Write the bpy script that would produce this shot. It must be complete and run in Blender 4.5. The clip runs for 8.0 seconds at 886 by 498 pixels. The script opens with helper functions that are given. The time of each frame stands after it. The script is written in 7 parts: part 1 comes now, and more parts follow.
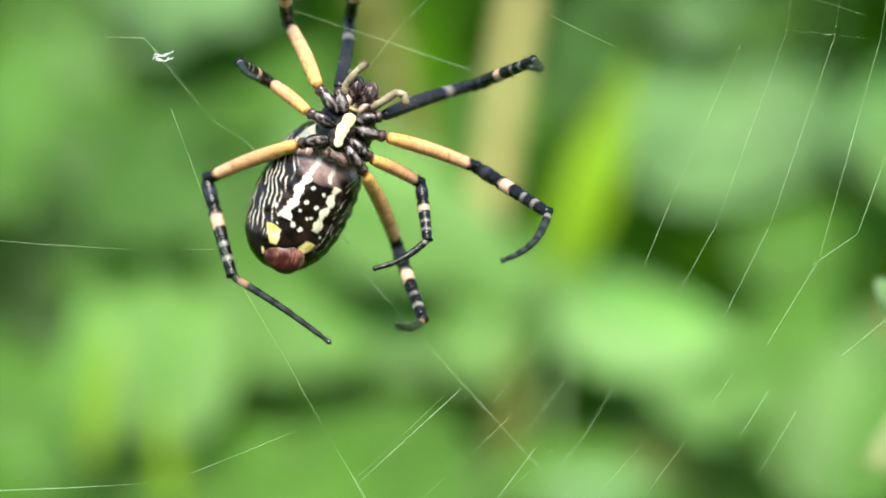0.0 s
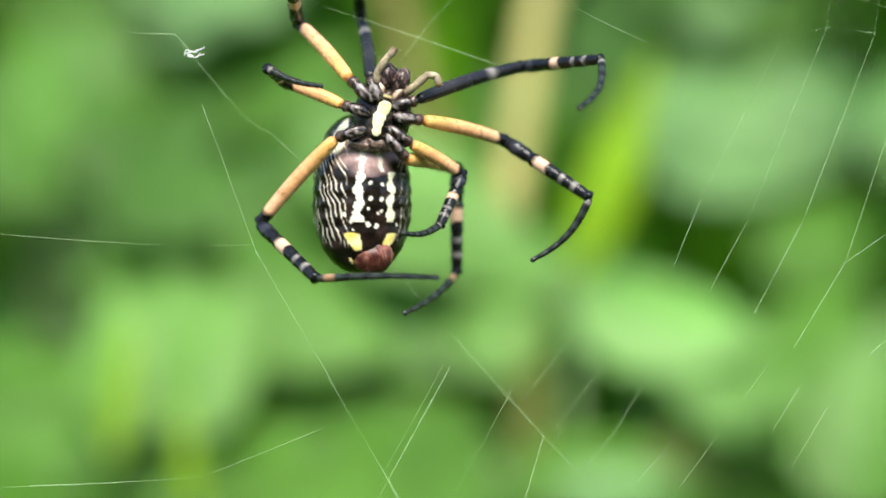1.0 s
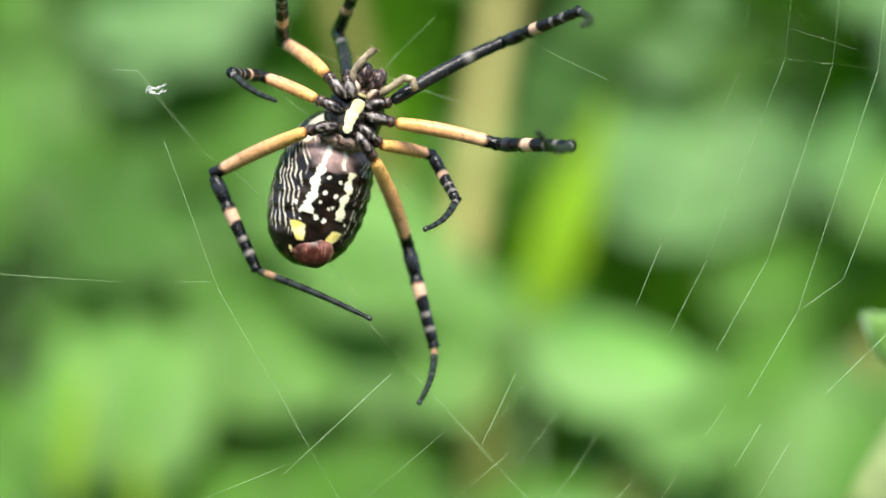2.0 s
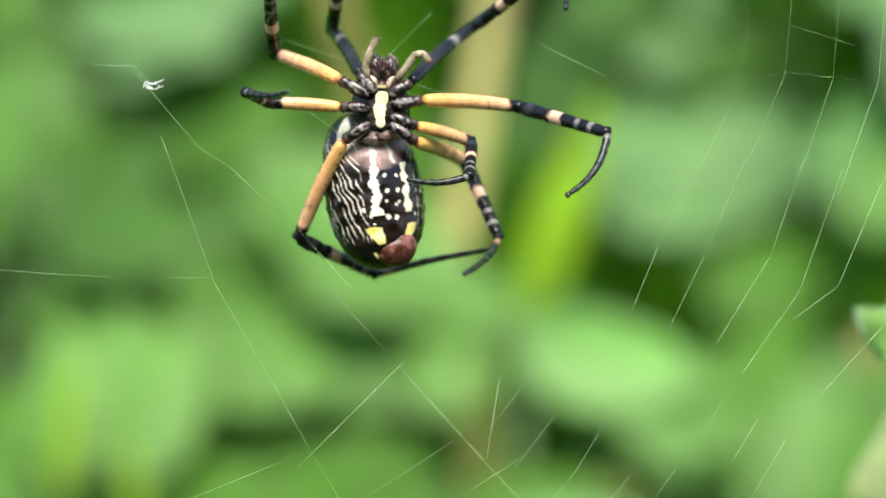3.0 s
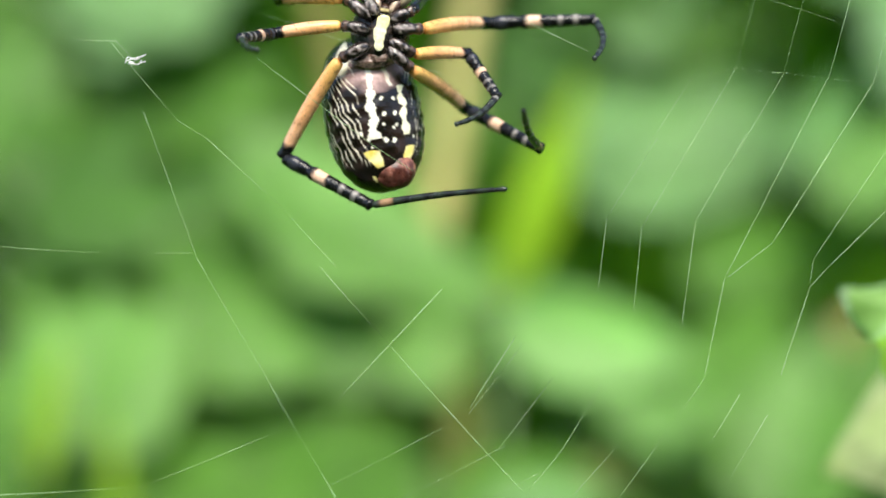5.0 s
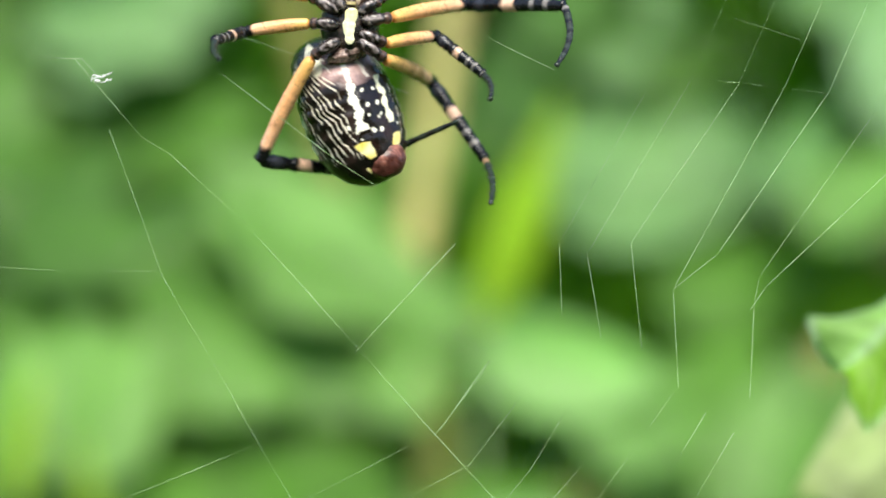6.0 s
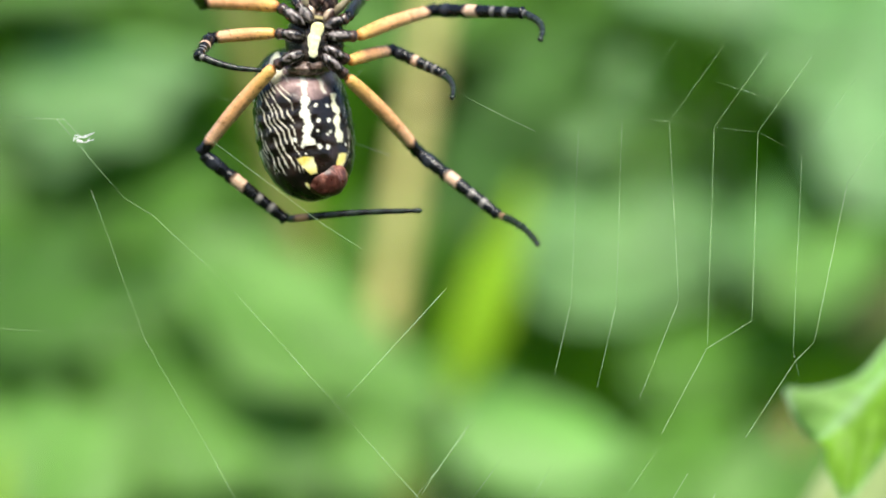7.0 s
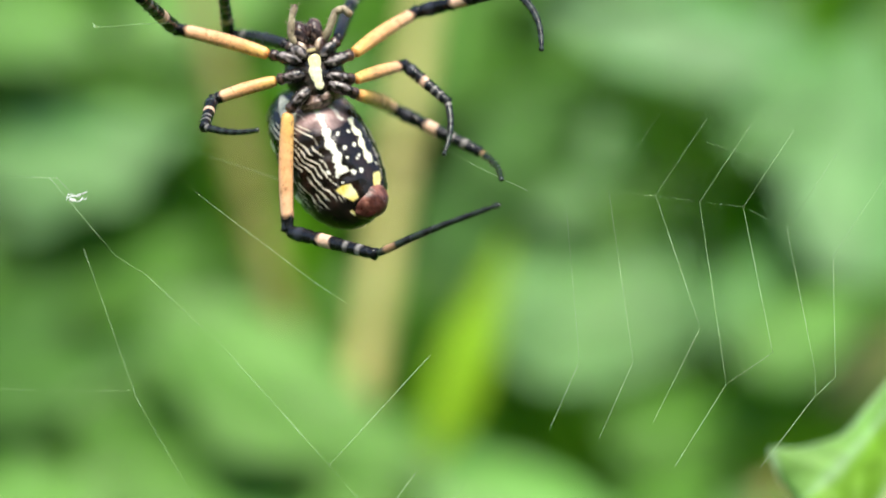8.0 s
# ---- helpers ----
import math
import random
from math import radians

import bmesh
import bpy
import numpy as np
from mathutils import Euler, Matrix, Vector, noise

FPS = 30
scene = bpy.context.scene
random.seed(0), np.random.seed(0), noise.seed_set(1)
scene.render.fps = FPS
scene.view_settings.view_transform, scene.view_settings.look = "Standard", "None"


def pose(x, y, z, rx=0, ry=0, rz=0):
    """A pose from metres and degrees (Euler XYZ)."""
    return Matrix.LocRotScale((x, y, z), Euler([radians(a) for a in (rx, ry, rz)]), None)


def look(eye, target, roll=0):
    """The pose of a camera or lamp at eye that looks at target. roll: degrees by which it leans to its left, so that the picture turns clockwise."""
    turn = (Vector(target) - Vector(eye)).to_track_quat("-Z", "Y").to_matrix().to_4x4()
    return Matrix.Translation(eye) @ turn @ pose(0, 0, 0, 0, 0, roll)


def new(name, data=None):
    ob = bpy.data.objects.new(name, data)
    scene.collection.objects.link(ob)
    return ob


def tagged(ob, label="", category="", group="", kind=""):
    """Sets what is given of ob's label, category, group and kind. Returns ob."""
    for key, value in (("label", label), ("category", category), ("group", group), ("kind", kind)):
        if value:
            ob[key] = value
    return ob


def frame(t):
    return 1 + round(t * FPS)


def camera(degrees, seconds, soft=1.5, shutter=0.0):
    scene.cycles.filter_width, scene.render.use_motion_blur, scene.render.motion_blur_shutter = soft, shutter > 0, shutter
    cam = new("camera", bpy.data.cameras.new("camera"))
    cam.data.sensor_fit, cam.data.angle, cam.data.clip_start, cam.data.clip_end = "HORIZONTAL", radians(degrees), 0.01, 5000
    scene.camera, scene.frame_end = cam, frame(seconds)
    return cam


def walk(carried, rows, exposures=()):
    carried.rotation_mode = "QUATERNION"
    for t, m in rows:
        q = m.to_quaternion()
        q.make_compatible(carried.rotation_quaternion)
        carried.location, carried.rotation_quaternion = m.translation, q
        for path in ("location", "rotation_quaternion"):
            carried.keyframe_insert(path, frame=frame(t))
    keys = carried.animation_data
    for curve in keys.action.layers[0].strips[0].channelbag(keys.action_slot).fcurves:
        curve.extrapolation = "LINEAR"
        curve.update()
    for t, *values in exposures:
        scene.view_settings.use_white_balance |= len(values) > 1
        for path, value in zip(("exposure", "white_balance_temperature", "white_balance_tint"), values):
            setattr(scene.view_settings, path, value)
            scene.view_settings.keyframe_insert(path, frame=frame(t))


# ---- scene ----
cam = camera(25, 8.0, soft=1.55, shutter=0.25)
cam.data.dof.use_dof = True
cam.data.dof.focus_distance = 0.252
cam.data.dof.aperture_fstop = 8.0

# handheld close-up: small drifts sideways, mostly panning and tilting up
walk(cam, [
    (0.0, pose(0.0000, -0.2490, 0.7000, 90.00, 0.00, 0.00)),
    (0.5, pose(-0.0010, -0.2490, 0.7000, 90.38, 0.00, 0.13)),
    (0.8, pose(-0.0016, -0.2490, 0.7000, 89.91, 0.00, 0.45)),
    (1.0, pose(-0.0019, -0.2490, 0.7000, 89.88, 0.00, 0.45)),
    (1.2, pose(-0.0016, -0.2490, 0.6998, 90.31, 0.00, 0.17)),
    (1.5, pose(-0.0012, -0.2490, 0.6996, 90.18, 0.00, 0.35)),
    (1.7, pose(-0.0020, -0.2490, 0.6993, 89.99, 0.00, 0.02)),
    (1.8, pose(-0.0024, -0.2490, 0.6991, 90.50, 0.00, -0.15)),
    (2.0, pose(-0.0032, -0.2490, 0.6988, 91.21, 0.00, -0.93)),
    (2.2, pose(-0.0033, -0.2490, 0.6988, 91.21, 0.00, -1.10)),
    (3.3, pose(-0.0041, -0.2490, 0.6990, 90.98, 0.00, -1.13)),
    (3.5, pose(-0.0044, -0.2490, 0.6990, 90.96, 0.00, -1.31)),
    (3.6, pose(-0.0045, -0.2490, 0.6990, 91.12, 0.00, -1.58)),
    (3.8, pose(-0.0047, -0.2490, 0.6990, 90.93, 0.00, -1.53)),
    (4.0, pose(-0.0049, -0.2490, 0.6990, 91.06, 0.00, -1.67)),
    (4.5, pose(-0.0046, -0.2490, 0.6988, 90.81, 0.00, -1.84)),
    (4.7, pose(-0.0045, -0.2490, 0.6986, 90.40, 0.00, -1.57)),
    (5.8, pose(-0.0023, -0.2490, 0.6967, 91.35, 0.00, -2.29)),
    (6.0, pose(-0.0021, -0.2490, 0.6965, 91.43, 0.00, -2.22)),
    (6.2, pose(-0.0027, -0.2490, 0.6959, 91.74, 0.00, -2.40)),
    (6.5, pose(-0.0036, -0.2490, 0.6949, 92.96, 0.00, -2.96)),
    (7.0, pose(-0.0043, -0.2490, 0.6944, 93.65, 0.00, -3.25)),
    (7.2, pose(-0.0043, -0.2490, 0.6945, 93.48, 0.00, -3.07)),
    (7.5, pose(-0.0044, -0.2490, 0.6947, 93.72, 0.00, -3.34)),
    (7.8, pose(-0.0058, -0.2490, 0.6940, 94.87, 0.00, -3.63)),
    (8.0, pose(-0.0068, -0.2490, 0.6936, 95.53, 0.00, -4.03)),
], exposures=[(0, 1.75), (1, 1.71), (2, 1.68), (4.5, 1.62), (6, 1.65), (7, 1.60), (8, 1.60)])

# ---- light ----
world = bpy.data.worlds.new("world")
scene.world = world
world.use_nodes = True
sky = world.node_tree.nodes.new("ShaderNodeTexSky")
sky.sky_type, sky.sun_disc = "NISHITA", False
sky.sun_elevation, sky.sun_rotation = radians(50), radians(177)
background = world.node_tree.nodes["Background"]
background.inputs["Strength"].default_value = 0.118
world.node_tree.links.new(sky.outputs[0], background.inputs["Color"])
sun = new("sun", bpy.data.lights.new("sun", "SUN"))
sun.data.energy, sun.data.angle, sun.data.color = 2.12, radians(32), (1.0, 0.95, 0.81)
sun.matrix_world = look((0.05, -0.95, 1.15), (0, 0, 0))

MM = 0.001


# ---- materials ----
def material(name, roughness=0.5, specular=0.5):
    mat = bpy.data.materials.new(name)
    mat.use_nodes = True
    bsdf = mat.node_tree.nodes["Principled BSDF"]
    bsdf.inputs["Roughness"].default_value = roughness
    bsdf.inputs["Specular IOR Level"].default_value = specular
    return mat, mat.node_tree.nodes, mat.node_tree.links, bsdf


def noise_node(nodes, links, scale, detail=3.0, rough=0.55):
    coord = nodes.new("ShaderNodeTexCoord")
    n = nodes.new("ShaderNodeTexNoise")
    n.inputs["Scale"].default_value, n.inputs["Detail"].default_value = scale, detail
    n.inputs["Roughness"].default_value = rough
    links.new(coord.outputs["Object"], n.inputs["Vector"])
    return n


def ramp(nodes, links, source, stops):
    r = nodes.new("ShaderNodeValToRGB")
    r.color_ramp.elements[0].position, r.color_ramp.elements[0].color = stops[0][0], (*stops[0][1], 1)
    r.color_ramp.elements[1].position, r.color_ramp.elements[1].color = stops[-1][0], (*stops[-1][1], 1)
    for at, colour in stops[1:-1]:
        r.color_ramp.elements.new(at).color = (*colour, 1)
    links.new(source, r.inputs[0])
    return r


def mix(nodes, links, a, b, factor, how="MULTIPLY"):
    m = nodes.new("ShaderNodeMix")
    m.data_type, m.blend_type = "RGBA", how
    for value, slot in ((factor, 0), (a, 6), (b, 7)):
        if hasattr(value, "is_output"):
            links.new(value, m.inputs[slot])
        else:
            m.inputs[slot].default_value = value
    return m.outputs[2]


def bump(nodes, links, bsdf, source, strength, distance):
    b = nodes.new("ShaderNodeBump")
    b.inputs["Strength"].default_value, b.inputs["Distance"].default_value = strength, distance
    links.new(source, b.inputs["Height"])
    links.new(b.outputs[0], bsdf.inputs["Normal"])


def cuticle(name, roughness, grain, rough_bump, speckle=0, gloss=0.36):
    """A spider's skin: the markings are in the colour attribute, broken up by grain."""
    mat, nodes, links, bsdf = material(name, roughness, gloss)
    marks = nodes.new("ShaderNodeAttribute")
    marks.attribute_name = "Col"
    fine = noise_node(nodes, links, 2600)
    coarse = noise_node(nodes, links, 420)
    a = ramp(nodes, links, fine.outputs[0], [(0.3, (1 - grain,) * 3), (0.7, (1 + 0.3 * grain,) * 3)])
    b = ramp(nodes, links, coarse.outputs[0], [(0.3, (0.86, 0.84, 0.82)), (0.7, (1.12, 1.12, 1.12))])
    c = mix(nodes, links, marks.outputs["Color"], a.outputs[0], 1.0)
    c = mix(nodes, links, c, b.outputs[0], 1.0)
    relief = fine.outputs[0]
    if speckle:
        spots = noise_node(nodes, links, speckle, 2, 0.6)
        relief = spots.outputs[0]
        # pale flecks carry mottling and irregular highlights in the colour
        mask = ramp(nodes, links, relief, [(0.66, (0, 0, 0)), (0.76, (1, 1, 1))])
        c = mix(nodes, links, c, (0.36, 0.30, 0.26, 1), mask.outputs[0], "MIX")
        dark = ramp(nodes, links, relief, [(0.36, (0.25, 0.22, 0.22)), (0.46, (1, 1, 1))])
        c = mix(nodes, links, c, dark.outputs[0], 1.0)
    links.new(c, bsdf.inputs["Base Color"])
    r = ramp(nodes, links, coarse.outputs[0], [(0.3, (roughness - 0.1,) * 3), (0.7, (roughness + 0.15,) * 3)])
    links.new(r.outputs[0], bsdf.inputs["Roughness"])
    bump(nodes, links, bsdf, relief, rough_bump, 0.0004 if speckle else 0.00012)
    return mat


def plain(name, colour, roughness=0.5, scale=900, spread=0.3):
    mat, nodes, links, bsdf = material(name, roughness)
    n = noise_node(nodes, links, scale)
    low, high = [c * (1 - spread) for c in colour], [min(1, c * (1 + spread)) for c in colour]
    links.new(ramp(nodes, links, n.outputs[0], [(0.3, low), (0.7, high)]).outputs[0], bsdf.inputs["Base Color"])
    bump(nodes, links, bsdf, n.outputs[0], 0.4, 0.1 / scale)
    return mat


def foliage(name, colour, scale=28, roughness=0.45, through_light=0.46, gloss=0.4):
    """Leaf tissue: mottled, with paler veins from the colour attribute, and light passing through it."""
    mat, nodes, links, bsdf = material(name, roughness, gloss)
    marks = nodes.new("ShaderNodeAttribute")
    marks.attribute_name = "Col"
    info = nodes.new("ShaderNodeObjectInfo")
    n = noise_node(nodes, links, scale, 4)
    fine = noise_node(nodes, links, scale * 14, 3)
    dark, light = [c * 0.72 for c in colour], [c * 1.25 for c in colour]
    c = ramp(nodes, links, n.outputs[0], [(0.3, dark), (0.72, light)])
    v = ramp(nodes, links, info.outputs["Random"], [(0.0, (0.86, 0.9, 0.86)), (1.0, (1.12, 1.08, 1.05))])
    f = ramp(nodes, links, fine.outputs[0], [(0.3, (0.85, 0.87, 0.85)), (0.7, (1.08, 1.08, 1.08))])
    col = mix(nodes, links, c.outputs[0], v.outputs[0], 1.0)
    col = mix(nodes, links, col, f.outputs[0], 1.0)
    col = mix(nodes, links, col, marks.outputs["Color"], 1.0)
    links.new(col, bsdf.inputs["Base Color"])
    glow = nodes.new("ShaderNodeBsdfTranslucent")
    links.new(mix(nodes, links, col, (1.0, 1.15, 0.55, 1), 1.0), glow.inputs["Color"])
    both = nodes.new("ShaderNodeMixShader")
    both.inputs[0].default_value = through_light
    links.new(bsdf.outputs[0], both.inputs[1])
    links.new(glow.outputs[0], both.inputs[2])
    links.new(both.outputs[0], nodes["Material Output"].inputs["Surface"])
    bump(nodes, links, bsdf, fine.outputs[0], 0.3, 0.02 / scale)
    return mat


SKIN = cuticle("abdomen_cuticle", 0.25, 0.2, 0.25, gloss=0.33)
LEG_SKIN = cuticle("leg_cuticle", 0.19, 0.15, 0.7, gloss=0.32)
BODY_SKIN = cuticle("body_cuticle", 0.30, 0.4, 0.5)
HIP_SKIN = cuticle("hip_cuticle", 0.24, 0.5, 0.8, 620, 0.5)
MOUND = cuticle("spinneret_skin", 0.32, 0.35, 0.3)
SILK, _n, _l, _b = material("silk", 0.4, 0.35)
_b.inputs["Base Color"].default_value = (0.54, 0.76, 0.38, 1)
_clear = _n.new("ShaderNodeBsdfTransparent")
_share = _n.new("ShaderNodeMixShader")
# clear stretches stand in for silk that catches no light
_unlit = noise_node(_n, _l, 70, 2)
_l.new(ramp(_n, _l, _unlit.outputs[0], [(0.40, (0.96,) * 3), (0.62, (0.42,) * 3)]).outputs[0], _share.inputs[0])
_l.new(_b.outputs[0], _share.inputs[1])
_l.new(_clear.outputs[0], _share.inputs[2])
_l.new(_share.outputs[0], _n["Material Output"].inputs["Surface"])

# leaf greens graded to patch brightness, sky sheen put into the two palest
PALE = foliage("sky_pale_leaf", (0.136, 0.315, 0.078))
SKY_SHEEN = foliage("sky_sheen_leaf", (0.145, 0.325, 0.097))
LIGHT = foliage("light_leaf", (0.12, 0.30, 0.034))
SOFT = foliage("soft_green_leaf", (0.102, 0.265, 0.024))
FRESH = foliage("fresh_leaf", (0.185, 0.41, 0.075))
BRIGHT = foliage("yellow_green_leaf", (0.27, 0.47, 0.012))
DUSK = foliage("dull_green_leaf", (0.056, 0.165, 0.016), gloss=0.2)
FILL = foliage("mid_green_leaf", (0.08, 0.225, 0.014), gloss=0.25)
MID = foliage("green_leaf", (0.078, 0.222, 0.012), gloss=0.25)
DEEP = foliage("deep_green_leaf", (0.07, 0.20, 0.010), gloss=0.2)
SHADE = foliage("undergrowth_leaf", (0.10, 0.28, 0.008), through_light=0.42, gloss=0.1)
NEAR = foliage("downy_leaf", (0.175, 0.37, 0.075), scale=120, gloss=0.2)
DOWNY = foliage("pale_downy_leaf", (0.30, 0.38, 0.15), scale=120, gloss=0.2)
OLIVE = foliage("olive_stem_leaf", (0.20, 0.24, 0.045))
DRY = foliage("withered_leaf", (0.30, 0.20, 0.05))
STALK = plain("dry_stalk", (0.40, 0.36, 0.11), 0.6, 60, 0.25)
OLD_STALK = plain("old_stalk", (0.185, 0.165, 0.035), 0.6, 60, 0.25)
STEM = plain("green_stem", (0.12, 0.20, 0.06), 0.55, 90, 0.3)
SOIL = plain("leaf_litter", (0.040, 0.048, 0.014), 0.9, 6, 0.6)
GRASS = foliage("grass", (0.085, 0.22, 0.02), 40)


# ---- mesh helpers ----
def part(name, bm, mat, parent=None, label="", smooth=True):
    me = bpy.data.meshes.new(name)
    bm.to_mesh(me)
    bm.free()
    me.materials.append(mat)
    if smooth:
        me.polygons.foreach_set("use_smooth", [True] * len(me.polygons))
    ob = new(name, me)
    ob.parent = parent
    if label:
        tagged(ob, label)
    return ob


def colour_layer(bm):
    return bm.verts.layers.float_color.get("Col") or bm.verts.layers.float_color.new("Col")


def tube(bm, path, radii, sides=12, colour=None):
    """A closed tube of rings along a path; colour(f, a) gives the mark at the share f of its length and the angle a."""
    lay = colour_layer(bm)
    path = [Vector(p) for p in path]
    rings, n = [], len(path)
    up = Vector((0, 1, 0))
    for i, p in enumerate(path):
        d = (path[min(i + 1, n - 1)] - path[max(i - 1, 0)]).normalized()
        side = up.cross(d)
        if side.length < 1e-3:
            side = Vector((1, 0, 0))
        side.normalize()
        front = d.cross(side).normalized()
        up = front
        ring = []
        for k in range(sides):
            a = 2 * math.pi * k / sides
            v = bm.verts.new(p + radii[i] * (math.cos(a) * side + math.sin(a) * front))
            v[lay] = (*(colour(i / (n - 1), a) if colour else (1, 1, 1)), 1)
            ring.append(v)
        rings.append(ring)
    for a, b in zip(rings, rings[1:]):
        for k in range(sides):
            bm.faces.new((a[k], a[(k + 1) % sides], b[(k + 1) % sides], b[k]))
    bm.faces.new(rings[0][::-1])
    bm.faces.new(rings[-1])
    return bm


def ball(bm, centre, radii, colour, lumps=0.0, segments=24, rings=16, turn=None):
    """An ellipsoid with uneven skin; colour(unit vector) gives the mark."""
    lay = colour_layer(bm)
    made = bmesh.ops.create_uvsphere(bm, u_segments=segments, v_segments=rings, radius=1.0)
    for v in made["verts"]:
        u = v.co.copy()
        v[lay] = (*colour(u), 1)
        k = 1 + lumps * noise.noise(u * 3.1 + Vector(centre) * 900)
        q = Vector((u.x * radii[0], u.y * radii[1], u.z * radii[2])) * k
        if turn:
            q = turn @ q
        v.co = q + Vector(centre)
    return bm


def hairs(bm, count, place, length, thick, colour, rng):
    """Fine bristles; place(rng) gives a root and an outward direction."""
    lay = colour_layer(bm)
    for _ in range(count):
        root, out = place(rng)
        out = (out + Vector([rng.uniform(-0.5, 0.5) for _ in range(3)])).normalized()
        side = out.orthogonal().normalized()
        other = out.cross(side)
        tip = bm.verts.new(root + out * length * rng.uniform(0.6, 1.2))
        tip[lay] = (*colour, 1)
        foot = []
        for k in range(3):
            a = 2.1 * k
            v = bm.verts.new(root + thick * (math.cos(a) * side + math.sin(a) * other))
            v[lay] = (*colour, 1)
            foot.append(v)
        for k in range(3):
            bm.faces.new((foot[k], foot[(k + 1) % 3], tip))


# ---- ground ----
def ground_sheet():
    bm = bmesh.new()
    colour_layer(bm)
    bmesh.ops.create_grid(bm, x_segments=60, y_segments=60, size=1.0)
    for v in bm.verts:
        r = v.co.length
        v.co *= 4 + 600 * r ** 4
        v.co.z = 0.02 * noise.noise(v.co * 3) if r < 0.5 else 0
    return tagged(part("ground", bm, SOIL), "mossy soil with leaf litter under the weeds", "ground", kind="structure")


ground = ground_sheet()


# ---- the spider ----
BLACK, GREY = (0.005, 0.005, 0.006), (0.24, 0.22, 0.20)
ORANGE, SALMON, PEACH, BAND = (0.88, 0.50, 0.15), (0.86, 0.43, 0.19), (0.86, 0.49, 0.29), (0.74, 0.48, 0.33)
YELLOW, WHITE = (0.92, 0.72, 0.14), (0.90, 0.87, 0.72)
BROWN = (0.055, 0.028, 0.018)

spider = tagged(new("garden_spider"), "black and yellow garden spider, pale-striped belly, hanging on its web", "spider")


def blend(a, b, k):
    k = max(0.0, min(1.0, k))
    k = k * k * (3 - 2 * k)
    return tuple(x + (y - x) * k for x, y in zip(a, b))


def body_colour(u):
    n = noise.noise(u * 4.0)
    return blend(BLACK, (0.10, 0.07, 0.055), (n + 0.25) * 1.2)


def build_carapace():
    rng = random.Random(4)
    bm = bmesh.new()
    ball(bm, (0, 2.9 * MM, 0.4 * MM), (3.7 * MM, 2.5 * MM, 4.6 * MM), body_colour, 0.08)
    ball(bm, (0, 2.3 * MM, 4.4 * MM), (2.3 * MM, 1.9 * MM, 2.4 * MM), body_colour, 0.08)

    def place(r):
        a, h = r.uniform(0, 6.28), r.uniform(-1, 1)
        w = math.sqrt(1 - h * h)
        u = Vector((w * math.cos(a), w * math.sin(a), h))
        return Vector((3.7 * u.x, 2.9 + 2.5 * u.y, 0.4 + 4.6 * u.z)) * MM, u
    hairs(bm, 400, place, 0.8 * MM, 0.03 * MM, (0.35, 0.32, 0.28), rng)
    return part("cephalothorax", bm, BODY_SKIN, spider, "dark brown cephalothorax with pale down")


def build_sternum():
    bm = bmesh.new()
    ball(bm, (0, 0.9 * MM, -0.1 * MM), (1.75 * MM, 0.95 * MM, 3.0 * MM), body_colour, 0.1)
    plate = part("sternum", bm, BODY_SKIN, spider)
    bm = bmesh.new()
    path, radii = [], []
    for i in range(29):
        f = i / 28
        z = 2.2 - 4.7 * f
        path.append((0.10 * math.sin(9 * f) * MM, (-0.25 + 0.15 * abs(2 * f - 1) ** 3) * MM, z * MM))
        lobe = 0.08 * math.sin(14 * f + 0.6) + 0.05 * math.sin(31 * f)
        radii.append((0.84 * (1 - abs(2 * f - 1) ** 6) ** 0.5 * (1.06 - 0.42 * f) + lobe * (1 - abs(2 * f - 1) ** 4)) * MM + 0.00005)
    tube(bm, path, radii, 14, lambda f, a: blend((0.90, 0.82, 0.36), (0.90, 0.86, 0.55), f * 2))
    for v in bm.verts:
        v.co.y = -0.12 * MM + (v.co.y + 0.12 * MM) * 0.28
    part("sternum_stripe", bm, BODY_SKIN, plate, "cream yellow stripe along the breastplate")


